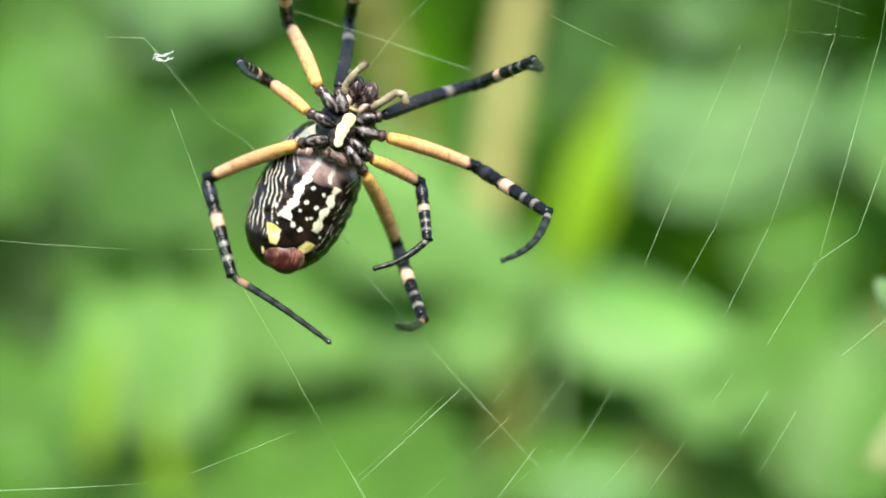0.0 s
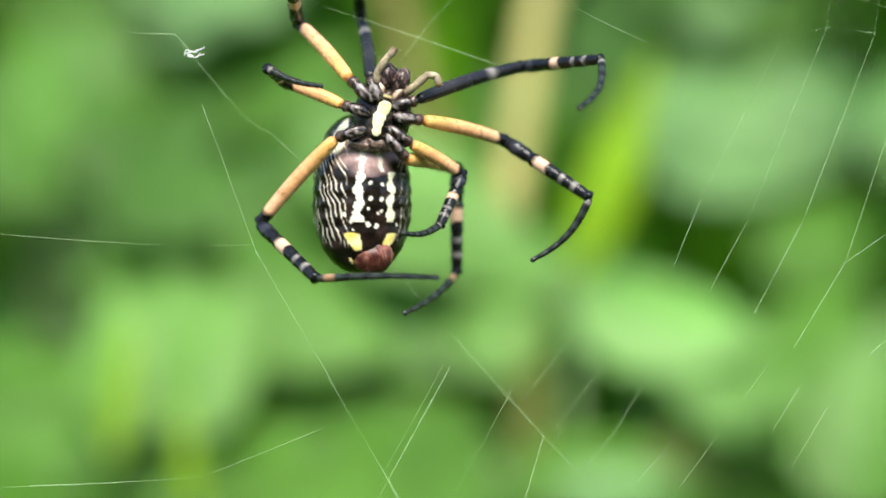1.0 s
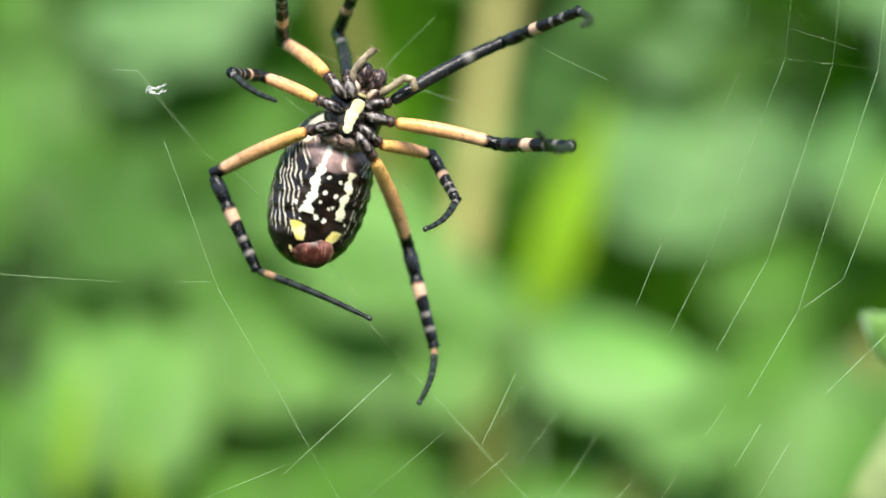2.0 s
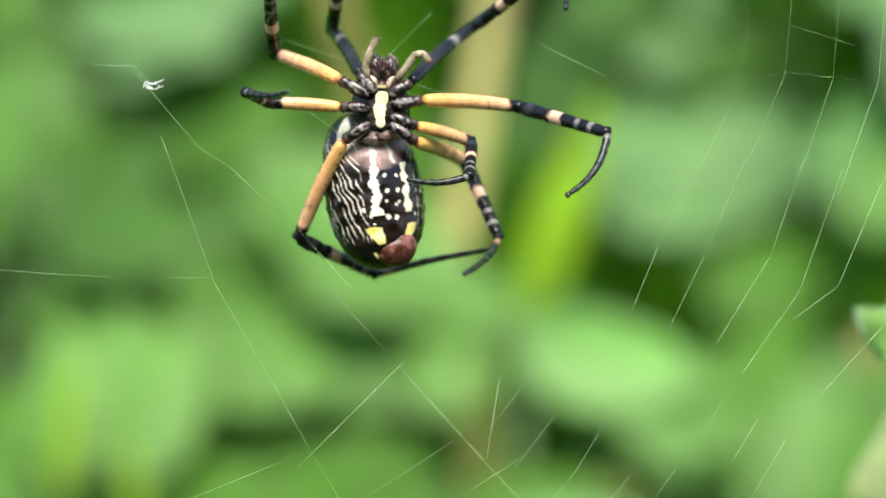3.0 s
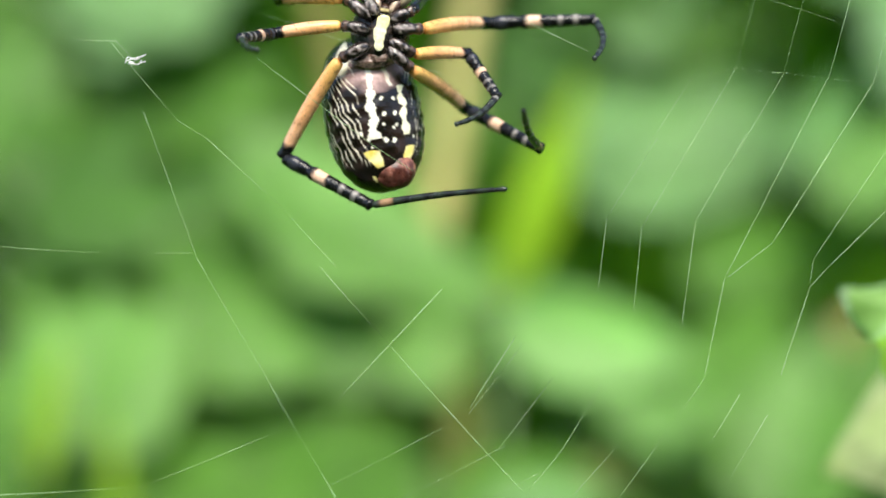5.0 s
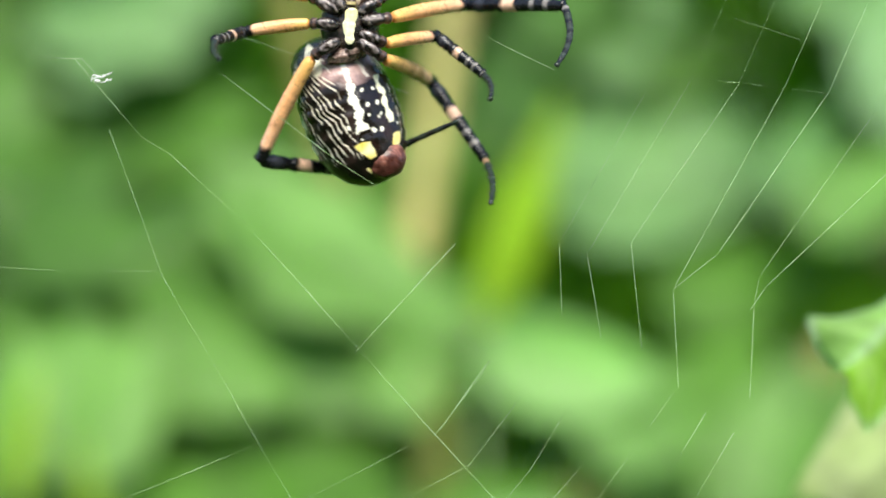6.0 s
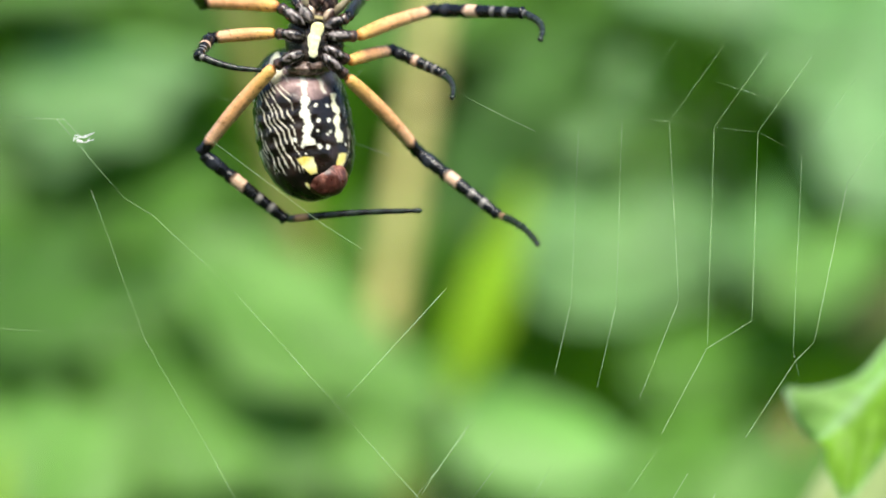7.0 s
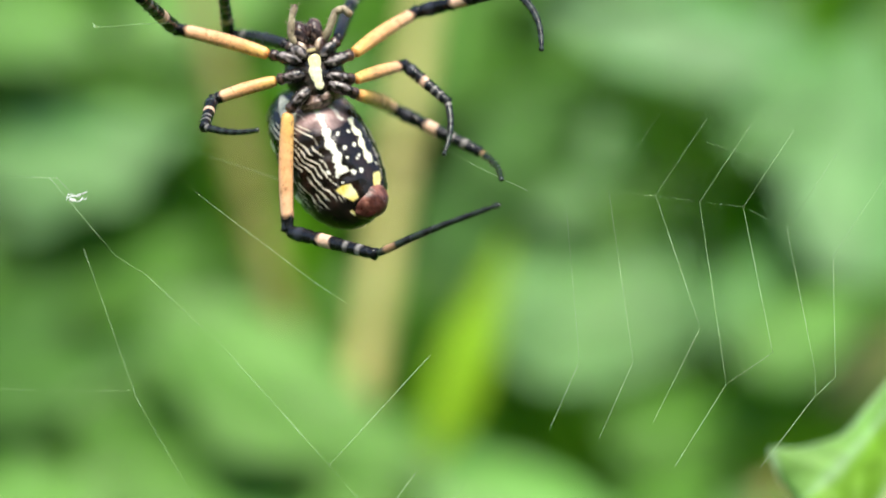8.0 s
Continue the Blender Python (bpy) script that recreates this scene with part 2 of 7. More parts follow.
def build_mouth():
    bm = bmesh.new()
    ball(bm, (0, 0.7 * MM, 3.0 * MM), (0.85 * MM, 0.7 * MM, 0.7 * MM), lambda u: blend(BROWN, (0.88, 0.74, 0.38), 1.1 - abs(u.z + 0.25) * 2.4), 0.06)
    part("labium", bm, BODY_SKIN, spider, "brown lip with a yellow rim")
    for s in (-1, 1):
        bm = bmesh.new()
        ball(bm, (1.15 * s * MM, 0.6 * MM, 3.5 * MM), (0.75 * MM, 0.75 * MM, 1.15 * MM), lambda u: blend((0.08, 0.04, 0.03), (0.62, 0.47, 0.34), 1.35 - abs(u.x * s * 1.4 + 0.4) * 1.6), 0.06,
             turn=Matrix.Rotation(radians(20 * s), 3, "Y"))
        part("maxilla", bm, HIP_SKIN, spider)
        bm = bmesh.new()
        ball(bm, (0.95 * s * MM, 0.9 * MM, 5.3 * MM), (1.1 * MM, 1.3 * MM, 1.75 * MM), lambda u: blend(blend((0.012, 0.008, 0.010), (0.10, 0.06, 0.06), 0.35 + 1.2 * noise.noise(u * 3.5)), (0.30, 0.2, 0.15), (math.sin(u.z * 9 + u.x * 4) - 0.85) * 6), 0.05,
             turn=Matrix.Rotation(radians(6 * s), 3, "Y"))
        rng = random.Random(12 + s)

        def fuzz(r):
            u = Vector((r.uniform(-1, 1), r.uniform(-1, 0.2), r.uniform(-0.6, 1))).normalized()
            return Vector(((0.95 * s + 1.1 * u.x) * MM, (0.9 + 1.3 * u.y) * MM, (5.3 + 1.75 * u.z) * MM)), u
        hairs(bm, 60, fuzz, 0.4 * MM, 0.025 * MM, (0.30, 0.25, 0.22), rng)
        jaw = part("chelicera", bm, SKIN, spider, "glossy dark brown jaw")
        bm = bmesh.new()
        path = [((1.2 - 1.1 * f) * s * MM, (0.05 - 0.25 * math.sin(3 * f)) * MM, (5.9 - 1.4 * f * f) * MM) for f in [i / 8 for i in range(9)]]
        tube(bm, path, [(0.28 - 0.024 * i) * MM for i in range(9)], 10, lambda f, a: (0.03, 0.012, 0.01))
        part("fang", bm, SKIN, jaw)


def build_palp(s, path, tip_dark):
    rng = random.Random(7)
    bm = bmesh.new()
    pts = [Vector(p) * MM for p in path]
    fine, radii = [], []
    for i in range(len(pts) - 1):
        for k in range(6):
            f = k / 6
            g = (i + f) / (len(pts) - 1)
            fine.append(pts[i].lerp(pts[i + 1], f))
            radii.append((0.47 - 0.10 * g + 0.10 * math.sin(3.14 * f)) * MM)
    fine.append(pts[-1])
    radii.append(0.15 * MM)
    tube(bm, fine, radii, 12, lambda f, a: blend(blend((0.50, 0.41, 0.27), (0.34, 0.27, 0.18), 0.5 + 0.5 * math.sin(f * 17)), tip_dark, (f - 0.84) * 8))

    def place(r):
        i = r.randrange(1, len(fine) - 1)
        a = r.uniform(0, 6.28)
        out = Vector((math.cos(a), math.sin(a), 0.4))
        return fine[i] + out * radii[i] * 0.8, out
    hairs(bm, 90, place, 0.7 * MM, 0.025 * MM, (0.45, 0.36, 0.22), rng)
    part("pedipalp", bm, BODY_SKIN, spider, "tan bristly feeler beside the jaws")


build_carapace()
build_sternum()
build_mouth()
build_palp(-1, [(-1.7, 1.0, 3.6), (-2.2, 0.0, 5.2), (-1.6, -0.6, 7.4), (-0.8, -0.8, 8.9)], (0.10, 0.06, 0.03))
build_palp(1, [(1.8, 1.0, 3.8), (2.9, 0.0, 5.2), (4.0, -0.6, 7.0), (5.1, -0.8, 7.2), (5.9, -0.6, 6.0)], (0.30, 0.2, 0.1))


def belly_marks(phi, z, u):
    """The markings of the abdomen at the angle phi (degrees from the belly's middle line) and the height z (mm, down from the waist)."""
    d = -z
    n = noise.noise(Vector((phi * 0.05, d * 0.7, 3.0)))
    base = blend((0.006, 0.004, 0.0035), (0.024, 0.012, 0.009), 0.35 + 0.9 * n)
    # pinkish brown front, with its broad gloss highlight put into the colour
    if abs(phi) < 52 and d < 4.2:
        base = blend(base, (0.44, 0.29, 0.27), 1.45 - abs(d - 1.2) * 0.36 - abs(phi + 8) / 58 + 0.5 * n)
    w = 6.4 * radians(1)
    x = phi * w
    col = base
    # two wavy white bands, with pale patches above them
    for s, tone in ((-1, WHITE), (1, (0.92, 0.88, 0.62))):
        mid = s * (2.2 + 0.12 * s) - 0.05 * (d - 6.5) + 0.16 * math.sin(d * 2.1 + s) + 0.10 * noise.noise(Vector((d * 2.7, s, 5.0)))
        half = (0.54 if s < 0 else 0.50) + 0.16 * math.sin(d * 3.6 + s * 0.8) + 0.22 * noise.noise(Vector((d * 2.3, s * 7, x * 0.5))) + 0.16 * max(0, d - 8.6) - 0.12 * max(0, 4.6 - d)
        k = min(half - abs(x - mid), d - 3.5, 9.9 - d) / 0.10
        if 3.0 < d < 10.2:
            col = blend(col, tone, k + 0.5)
        wide = 0.44 if s < 0 else 0.38
        k = min(wide * (1.1 - 0.1 * d) - abs(x - s * (1.0 + 0.12 * d) + 0.35 - 0.1 * math.sin(d * 4)), 3.5 - d, d - 0.2) / 0.2
        col = blend(col, (0.84, 0.75, 0.64), k + 0.4)
    # pairs of dots between them
    for cx, cd, r in ((-0.55, 4.9, 0.25), (1.1, 5.1, 0.25), (-0.55, 6.9, 0.30), (0.9, 7.0, 0.31), (-0.85, 8.2, 0.20), (0.45, 8.8, 0.2), (0.95, 8.5, 0.22),
                      (-0.85, 10.2, 0.36), (0.3, 10.4, 0.34), (-3.1, 9.8, 0.3), (-4.0, 8.9, 0.28), (3.5, 10.2, 0.2), (-2.9, 10.9, 0.14)):
        k = (0.86 * r - math.hypot(x - cx + 0.06 * math.sin(d * 9), (d - cd) * 0.85)) / 0.1
        col = blend(col, WHITE, k + 0.5)
    # yellow patches by the spinnerets
    for cx, cd, rx, rd in ((-2.7, 12.45, 1.3, 1.05), (2.55, 12.4, 1.0, 1.05), (-3.95, 14.9, 0.38, 0.42), (3.3, 14.6, 0.3, 0.4)):
        f = (d - cd) / rd
        lean = (x - cx) / rx - 0.3 * f * (1 if cx < 0 else -1)
        k = (1 - max(abs(lean) * 1.15 + 0.55 * max(0.0, f), abs(f)) - 0.35 * n) / 0.18
        col = blend(col, blend(YELLOW, (0.92, 0.85, 0.50), 0.5 + 0.9 * n), k + 0.4)
    # fine pale streaks on the flanks
    a = abs(phi)
    if 31 < a < 130 and -2.5 < d < 14:
        slant = 4.6 * d if d < 7 else 32.2 + 1.6 * (d - 7)
        bend = a + slant + 8 * noise.noise(Vector((phi * 0.035, d * 0.4, 8.0))) + 1.4 * noise.noise(Vector((phi * 0.06, d * 1.1, 2.0)))
        line = abs(((bend / 6.6) % 1.0) - 0.5) + 0.05 * noise.noise(Vector((phi * 0.1, d * 1.6, 4.0)))
        gate = noise.noise(Vector((math.floor(bend / 6.6) * 1.7 + (9 if phi > 0 else 0), d * 0.62, 1.7))) + 0.13
        fade = min((a - 31) / 6, (125 - a) / 25, (d + 2.5) / 1.5, (13.4 - d) / 2.0, 1.0) * (1.0 if phi < 0 else 0.55)
        k = (0.135 - line) / 0.1
        if gate > 0 and fade > 0:
            col = blend(col, (0.86, 0.78, 0.62), (k + 0.45) * min(1, gate * 4) * fade)
    # pale shoulder patches and edge spots
    for cp, cd, rp, rd in ((-50, -1.2, 13, 2.6), (76, -2.6, 16, 1.2), (-112, 2.0, 13, 0.9), (-106, 6.2, 10, 0.8), (-104, 9.8, 9, 0.7), (104, 6.0, 10, 0.7), (102, 10.2, 9, 0.6)):
        k = (1 - math.hypot((phi - cp) / rp, (d - cd) / rd)) / 0.25
        col = blend(col, (0.88, 0.84, 0.62), k + 0.3)
    return col


def build_abdomen():
    bm = bmesh.new()
    lay = colour_layer(bm)
    ns, na = 200, 220
    top, length = 4.6, 21.3
    roll = radians(14)
    rings = []
    for i in range(ns + 1):
        s = 0.004 + 0.992 * i / ns
        z = top - length * s
        # egg-shaped outline, blunt behind
        w = 6.45 * (1 - abs(2 * s ** 0.92 - 1) ** 2.9) ** 0.5 * (1 - 0.14 * max(0.0, 1 - s / 0.5))
        deep = w * 0.95
        back = 4.8 + 4.2 * max(0.0, 1 - s / 0.36) ** 2 - 1.2 * max(0.0, (s - 0.7) / 0.3)
        ring = []
        for k in range(na):
            a = 2 * math.pi * k / na
            phi = (math.degrees(a) + 180) % 360 - 180
            u = Vector((math.sin(a), -math.cos(a), z * 0.15))
            lump = 1 + 0.014 * noise.noise(u * 5.0) + 0.010 * math.cos(z * 3.3) * min(1, abs(phi) / 60)
            p = Vector((w * lump * math.sin(a), -deep * lump * math.cos(a), 0))
            p.rotate(Euler((0, 0, roll)))
            v = bm.verts.new(Vector((p.x - 1.2, p.y + back, z)) * MM)
            v[lay] = (*belly_marks(phi, z, u), 1)
            ring.append(v)
        rings.append(ring)
    for a, b in zip(rings, rings[1:]):
        for k in range(na):
            bm.faces.new((a[k], b[k], b[(k + 1) % na], a[(k + 1) % na]))
    bm.faces.new(rings[0])
    bm.faces.new(rings[-1][::-1])
    bmesh.ops.recalc_face_normals(bm, faces=bm.faces[:])
    body = part("abdomen", bm, SKIN, spider, "glossy dark brown abdomen with white bands, yellow spots and streaks")
    red = lambda u: blend((0.075, 0.022, 0.016), (0.36, 0.15, 0.11), 0.5 + 1.1 * noise.noise(u * 2.6) - 0.8 * max(0.0, -u.z) - 0.9 * math.exp(-(u.x / 0.16) ** 2))
    bm = bmesh.new()
    ball(bm, (-0.05 * MM, 0.95 * MM, -14.2 * MM), (2.75 * MM, 1.66 * MM, 2.4 * MM), red, 0.06, 48, 32)
    part("spinneret_mound", bm, MOUND, body, "reddish brown spinneret mound")
    for x, z, r, tall, long in ((-0.62, -14.0, 0.85, 0.62, 1.7), (0.82, -14.0, 0.85, 0.62, 1.7), (-0.3, -15.2, 0.5, 0.35, 0.8), (0.55, -15.2, 0.5, 0.35, 0.8)):
        bm = bmesh.new()
        ball(bm, (x * MM, 0.0 * MM, z * MM), (r * MM, tall * MM, long * MM), red, 0.05, 24, 18, Matrix.Rotation(radians(14 if x < 0 else -14), 3, "Y"))
        part("spinneret", bm, MOUND, body)
    bm = bmesh.new()
    ball(bm, (0.1 * MM, -0.5 * MM, 0.1 * MM), (3.1 * MM, 1.5 * MM, 1.0 * MM), lambda u: blend((0.14, 0.075, 0.055), (0.50, 0.36, 0.30), 0.5 + 1.3 * noise.noise(u * 5)), 0.25)
    part("waist", bm, HIP_SKIN, body)
    return body


abdomen = build_abdomen()

# legs: joint on the body (mm), lengths of thigh, shin and foot (mm)
HIPS = dict(L1=(-2.9, 1.0, 4.35), L2=(-5.37, 1.0, 3.48), L3=(-5.08, 1.0, 0.0), L4=(-4.5, 1.0, -4.21),
            R1=(3.63, 1.0, 3.63), R2=(5.22, 1.0, 1.45), R3=(4.71, 1.0, -1.89), R4=(4.79, 1.0, -3.92))
REACH = {"1": (17.4, 14.87, 12.33), "2": (13.42, 14.36, 10.88), "3": (8.7, 8.12, 7.83), "4": (15.38, 13.93, 18.13)}
THICK = {"1": (0.89, 0.84, 0.54), "2": (0.93, 0.91, 0.56), "3": (0.84, 0.80, 0.52), "4": (0.95, 0.91, 0.54)}


def thigh_colour(kind):
    def colour(f, a):
        n = 0.03 * noise.noise(Vector((math.cos(a) * 1.4, math.sin(a) * 1.4, f * 9)))
        if kind == "1":
            c = blend((0.013, 0.013, 0.015), GREY, 1 - abs(f - 0.68) * 16)
            return blend(c, (0.03, 0.028, 0.03), 0.7 - abs(f - 0.3) * 2.5)
        edge = 0.83 if kind != "3" else 0.80
        c = blend((0.55, 0.22, 0.06), ORANGE, f * 22)
        c = blend(c, SALMON, (f - 0.08) * 2.6 + 0.3 * math.sin(a + 2) + 4 * n)
        c = blend(c, PEACH, (f - 0.42) * 2.2 + 0.3 * math.sin(a + 1) + 7 * n)
        c = blend(c, (0.42, 0.19, 0.08), (noise.noise(Vector((math.cos(a) * 2.2, math.sin(a) * 2.2, f * 26))) - 0.42) * 4)
        return blend(c, BLACK, (f - edge + n) * 28)
    return colour


def shin_colour(kind):
    bands = ((0.37, 0.50, BAND), (0.655, 0.68, GREY), (0.79, 0.83, GREY)) if kind in "24" else ((0.40, 0.50, BAND), (0.655, 0.68, GREY), (0.78, 0.82, GREY))

    def colour(f, a):
        n = 0.02 * noise.noise(Vector((math.cos(a) * 1.4, math.sin(a) * 1.4, f * 9)))
        # bluish-grey sheen of the knee, put into the colour
        c = blend(BLACK, (0.04, 0.043, 0.055), 0.8 - abs(f - 0.14) * 9)
        for lo, hi, tone in bands:
            c = blend(c, tone, min(f - lo + n, hi - f + n) * 45 + 0.5)
        return c
    return colour


def foot_colour(kind):
    def colour(f, a):
        c = blend((0.012, 0.012, 0.012), (0.03, 0.04, 0.03), 0.5 + 0.5 * math.sin(f * 40))
        return blend(c, (0.34, 0.20, 0.11), min(f - 0.07, 0.17 - f) * 40 + 0.3) if kind == "4" else blend(c, GREY, min(f - 0.03, 0.09 - f) * 30 + 0.2)
    return colour


def limb(name, length, r0, r1, swell, colour, parent, bow, rng, bristle, knots=()):
    """One leg segment along +z from its joint: swollen, with a knobbed end, a slight bow and bristles."""
    bm = bmesh.new()
    path, radii = [], []
    n = 44
    for i in range(n + 1):
        f = i / n
        r = (r0 + (r1 - r0) * f) * (1 - 0.22 * math.exp(-f / 0.04)) + swell * math.sin(math.pi * min(1, f * 1.25)) * r0
        r += 0.13 * r0 * math.exp(-((f - 0.985) / 0.03) ** 2) - 0.10 * r0 * math.exp(-((f - 0.92) / 0.03) ** 2)
        for at, depth in knots:
            r -= depth * r0 * math.exp(-((f - at) / 0.025) ** 2)
        cap = min(1.0, math.sqrt(max(0.0, 1 - (1 - min(f, 1 - f) / 0.03) ** 2))) if min(f, 1 - f) < 0.03 else 1.0
        path.append((bow * math.sin(math.pi * f) * length * MM, 0, f * (length + 0.3) * MM))
        radii.append(max(0.12, cap) * r * MM)
    tube(bm, path, radii, 16, colour)

    def place(r):
        i = r.randrange(3, n - 1)
        a = r.uniform(0, 6.28)
        out = Vector((math.cos(a), math.sin(a), 0.9))
        return Vector(path[i]) + Vector((math.cos(a), math.sin(a), 0)) * radii[i] * 0.9, out
    hairs(bm, int(bristle * length), place, 0.75 * MM, 0.022 * MM, (0.05, 0.045, 0.04), rng)
    return part(name, bm, LEG_SKIN, parent)


def build_leg(key):
    kind, hip = key[1], Vector(HIPS[key])
    rng = random.Random(ord(key[0]) * 10 + int(kind))
    inner = Vector((hip.x * 0.27, 0.35, hip.z * 0.45))
    bm = bmesh.new()
    path = [(inner.lerp(hip, f / 10) + Vector((0, -0.35 * math.sin(math.pi * f / 10), 0))) * MM for f in range(11)]
    hump = [0.40, 0.66, 0.80, 0.87, 0.90, 0.88, 0.80, 0.66, 0.76, 0.80, 0.45]

    def skin(f, a):
        q = Vector((math.cos(a) * 1.1 + hip.x, math.sin(a) * 1.1 + hip.z, f * 5))
        c = blend((0.005, 0.004, 0.004), (0.055, 0.036, 0.030), 0.4 + noise.noise(q * 1.6))
        # highlight streak painted along the camera-facing side, broken by dark pits
        shine = math.cos(a - 4.6 - 0.5 * noise.noise(Vector((f * 3, hip.x, hip.z))))
        c = blend(c, (0.36, 0.30, 0.28), (shine - 0.86 + 0.42 * noise.noise(q * 2.1)) * 6 * (0.06 < f < 0.64))
        c = blend(c, (0.010, 0.008, 0.008), (noise.noise(q * 2.9 + Vector((7, 0, 0))) - 0.22) * 9)
        c = blend(c, (0.012, 0.009, 0.008), 1.2 - abs(f - 0.70) * 18)
        c = blend(c, (0.13, 0.075, 0.055), 0.9 - abs(f - 0.80) * 12)
        return blend(c, (0.50, 0.22, 0.06), (f - 0.90) * 10) if kind != "1" else c
    tube(bm, path, [h * MM for h in hump], 16, skin)

    def place(r):
        i, a = r.randrange(1, 10), r.uniform(0, 6.28)
        out = Vector((math.cos(a), math.sin(a), 0.2))
        return path[i] + out * hump[i] * 0.9 * MM, out
    hairs(bm, 90, place, 0.7 * MM, 0.025 * MM, (0.30, 0.27, 0.22), rng)
    word = {"1": "black front leg with grey bands", "2": "orange and black banded second leg", "3": "short orange and black third leg", "4": "long orange and black hind leg"}[kind]
    leg = part("leg", bm, HIP_SKIN, spider, word)
    a, b, c = REACH[kind]
    ra, rb, rc = THICK[kind]
    curve = {"R1": -0.10, "R2": -0.11, "R3": -0.08, "R4": -0.035, "L4": -0.015}.get(key, 0.06)
    thigh = limb("femur", a, ra * 0.86, ra * 0.92, 0.14, thigh_colour(kind), leg, 0.018 if key[0] == "L" else -0.022, rng, 14)
    shin = limb("tibia", b, rb * 1.0, rb * 0.80, 0.06, shin_colour(kind), leg, 0.0, rng, 12, ((0.13, -0.10), (0.29, 0.18), (0.34, -0.06), (0.62, 0.07), (0.9, -0.05)))
    foot = limb("metatarsus", c, rc * 1.0, rc * 0.55, 0.0, foot_colour(kind), leg, curve, rng, 9, ((0.62, 0.08),))
    return hip * MM, (a * MM, b * MM, c * MM), (thigh, shin, foot)


legs = {key: build_leg(key) for key in HIPS}


def smooth_track(rows, times):
    """Values between keyed rows, with slopes limited so that nothing overshoots."""
    t = np.array([r[0] for r in rows], float)
    v = np.array([r[1:] for r in rows], float)
    d = (v[1:] - v[:-1]) / (t[1:] - t[:-1])[:, None]
    m = np.zeros_like(v)
    same = d[1:] * d[:-1] > 0
    m[1:-1] = np.where(same, 2 * d[1:] * d[:-1] / np.where(same, d[1:] + d[:-1], 1), 0)
    out = []
    for x in times:
        i = int(min(max(np.searchsorted(t, x, "right") - 1, 0), len(t) - 2))
        h = t[i + 1] - t[i]
        f = (x - t[i]) / h
        out.append((2 * f**3 - 3 * f**2 + 1) * v[i] + (f**3 - 2 * f**2 + f) * h * m[i] + (3 * f**2 - 2 * f**3) * v[i + 1] + (f**3 - f**2) * h * m[i + 1])
    return out


def swing(leg, *tracks):
    """Keys a leg's three segments, joint by joint, from rows of seconds and the segment's direction (in hundredths)."""
    hip, lengths, segments = leg
    times = [round(0.1 * k, 1) for k in range(81)]
    joints = [hip.copy() for _ in times]
    for ob, length, rows in zip(segments, lengths, tracks):
        keyed = []
        for k, (t, d) in enumerate(zip(times, smooth_track(rows, times))):
            d = Vector(d).normalized()
            side = Vector((0, 1, 0)).cross(d).normalized()
            turn = Matrix((side, d.cross(side), d)).transposed().to_4x4()
            keyed.append((t, Matrix.Translation(joints[k]) @ turn))
            joints[k] = joints[k] + d * length
        walk(ob, keyed)

# ---- plants ----
def start_plant(name, label, x, y, top, group=""):
    """A weed's stem, rising from the ground; its leaves are added to it."""
    plant = tagged(new(name), label, "plant", group)
    plant.location = (x, y, 0)
    bm = bmesh.new()
    n = 16
    path = [(0.012 * math.sin(3 * i / n + x * 9), 0.01 * math.cos(4 * i / n), top * i / n) for i in range(n + 1)]
    tube(bm, path, [0.005 - 0.0026 * i / n for i in range(n + 1)], 10)
    part("stem", bm, STEM, plant)
    plant["top"] = top
    return plant


def blade_mesh(length, width, fold, bend, nu=22, nv=8, thick=0.0004):
    """A leaf from its base (at the origin) to its tip along +x: toothed outline, folded at the midrib, drooping, with paler veins."""
    bm = bmesh.new()
    lay = colour_layer(bm)
    rows = {}
    for side in (0, 1):
        for i in range(nu + 1):
            f = i / nu
            half = 0.5 * width * (math.sin(math.pi * f ** 0.75) ** 0.8) * (1 - 0.25 * f ** 4)
            half *= 1 + 0.012 * math.sin(i * 2.6) + 0.05 * noise.noise(Vector((f * 4, length * 50, width * 70)))
            half = max(half, 0.012 * width)
            for j in range(-nv, nv + 1):
                g = j / nv
                h = g * half
                y = math.tan(radians(fold)) * abs(h) + bend * length * (f - 0.5) ** 2 + 0.02 * width * math.sin(f * 23 - abs(g) * 5) * abs(g)
                v = bm.verts.new((f * length, y + (thick if side else 0), h))
                vein = max(0.0, 1 - abs(g) * 9) + max(0.0, 1 - abs(((f * 7 - abs(g) * 1.6) % 1.0) - 0.5) * 9) * 0.7
                k = 1 + 0.35 * min(1.0, vein)
                rim = 0.45 * max(0.0, (abs(g) - 0.86) * 7)
                v[lay] = (k + rim * 1.2, k + rim * 0.7, k + rim * 2.4, 1)
                rows[side, i, j] = v
    for i in range(nu):
        for j in range(-nv, nv):
            a, b = (rows[s, i, j] for s in (0, 1)), (rows[s, i + 1, j] for s in (0, 1))
            a0, a1 = a
            b0, b1 = b
            c0, c1 = rows[0, i + 1, j + 1], rows[1, i + 1, j + 1]
            d0, d1 = rows[0, i, j + 1], rows[1, i, j + 1]
            bm.faces.new((a0, b0, c0, d0))
            bm.faces.new((a1, d1, c1, b1))
        for j in (-nv, nv):
            q = [rows[0, i, j], rows[1, i, j], rows[1, i + 1, j], rows[0, i + 1, j]]
            bm.faces.new(q if j > 0 else q[::-1])
    for i in (0, nu):
        for j in range(-nv, nv):
            q = [rows[0, i, j], rows[0, i, j + 1], rows[1, i, j + 1], rows[1, i, j]]
            bm.faces.new(q if i else q[::-1])
    return bm


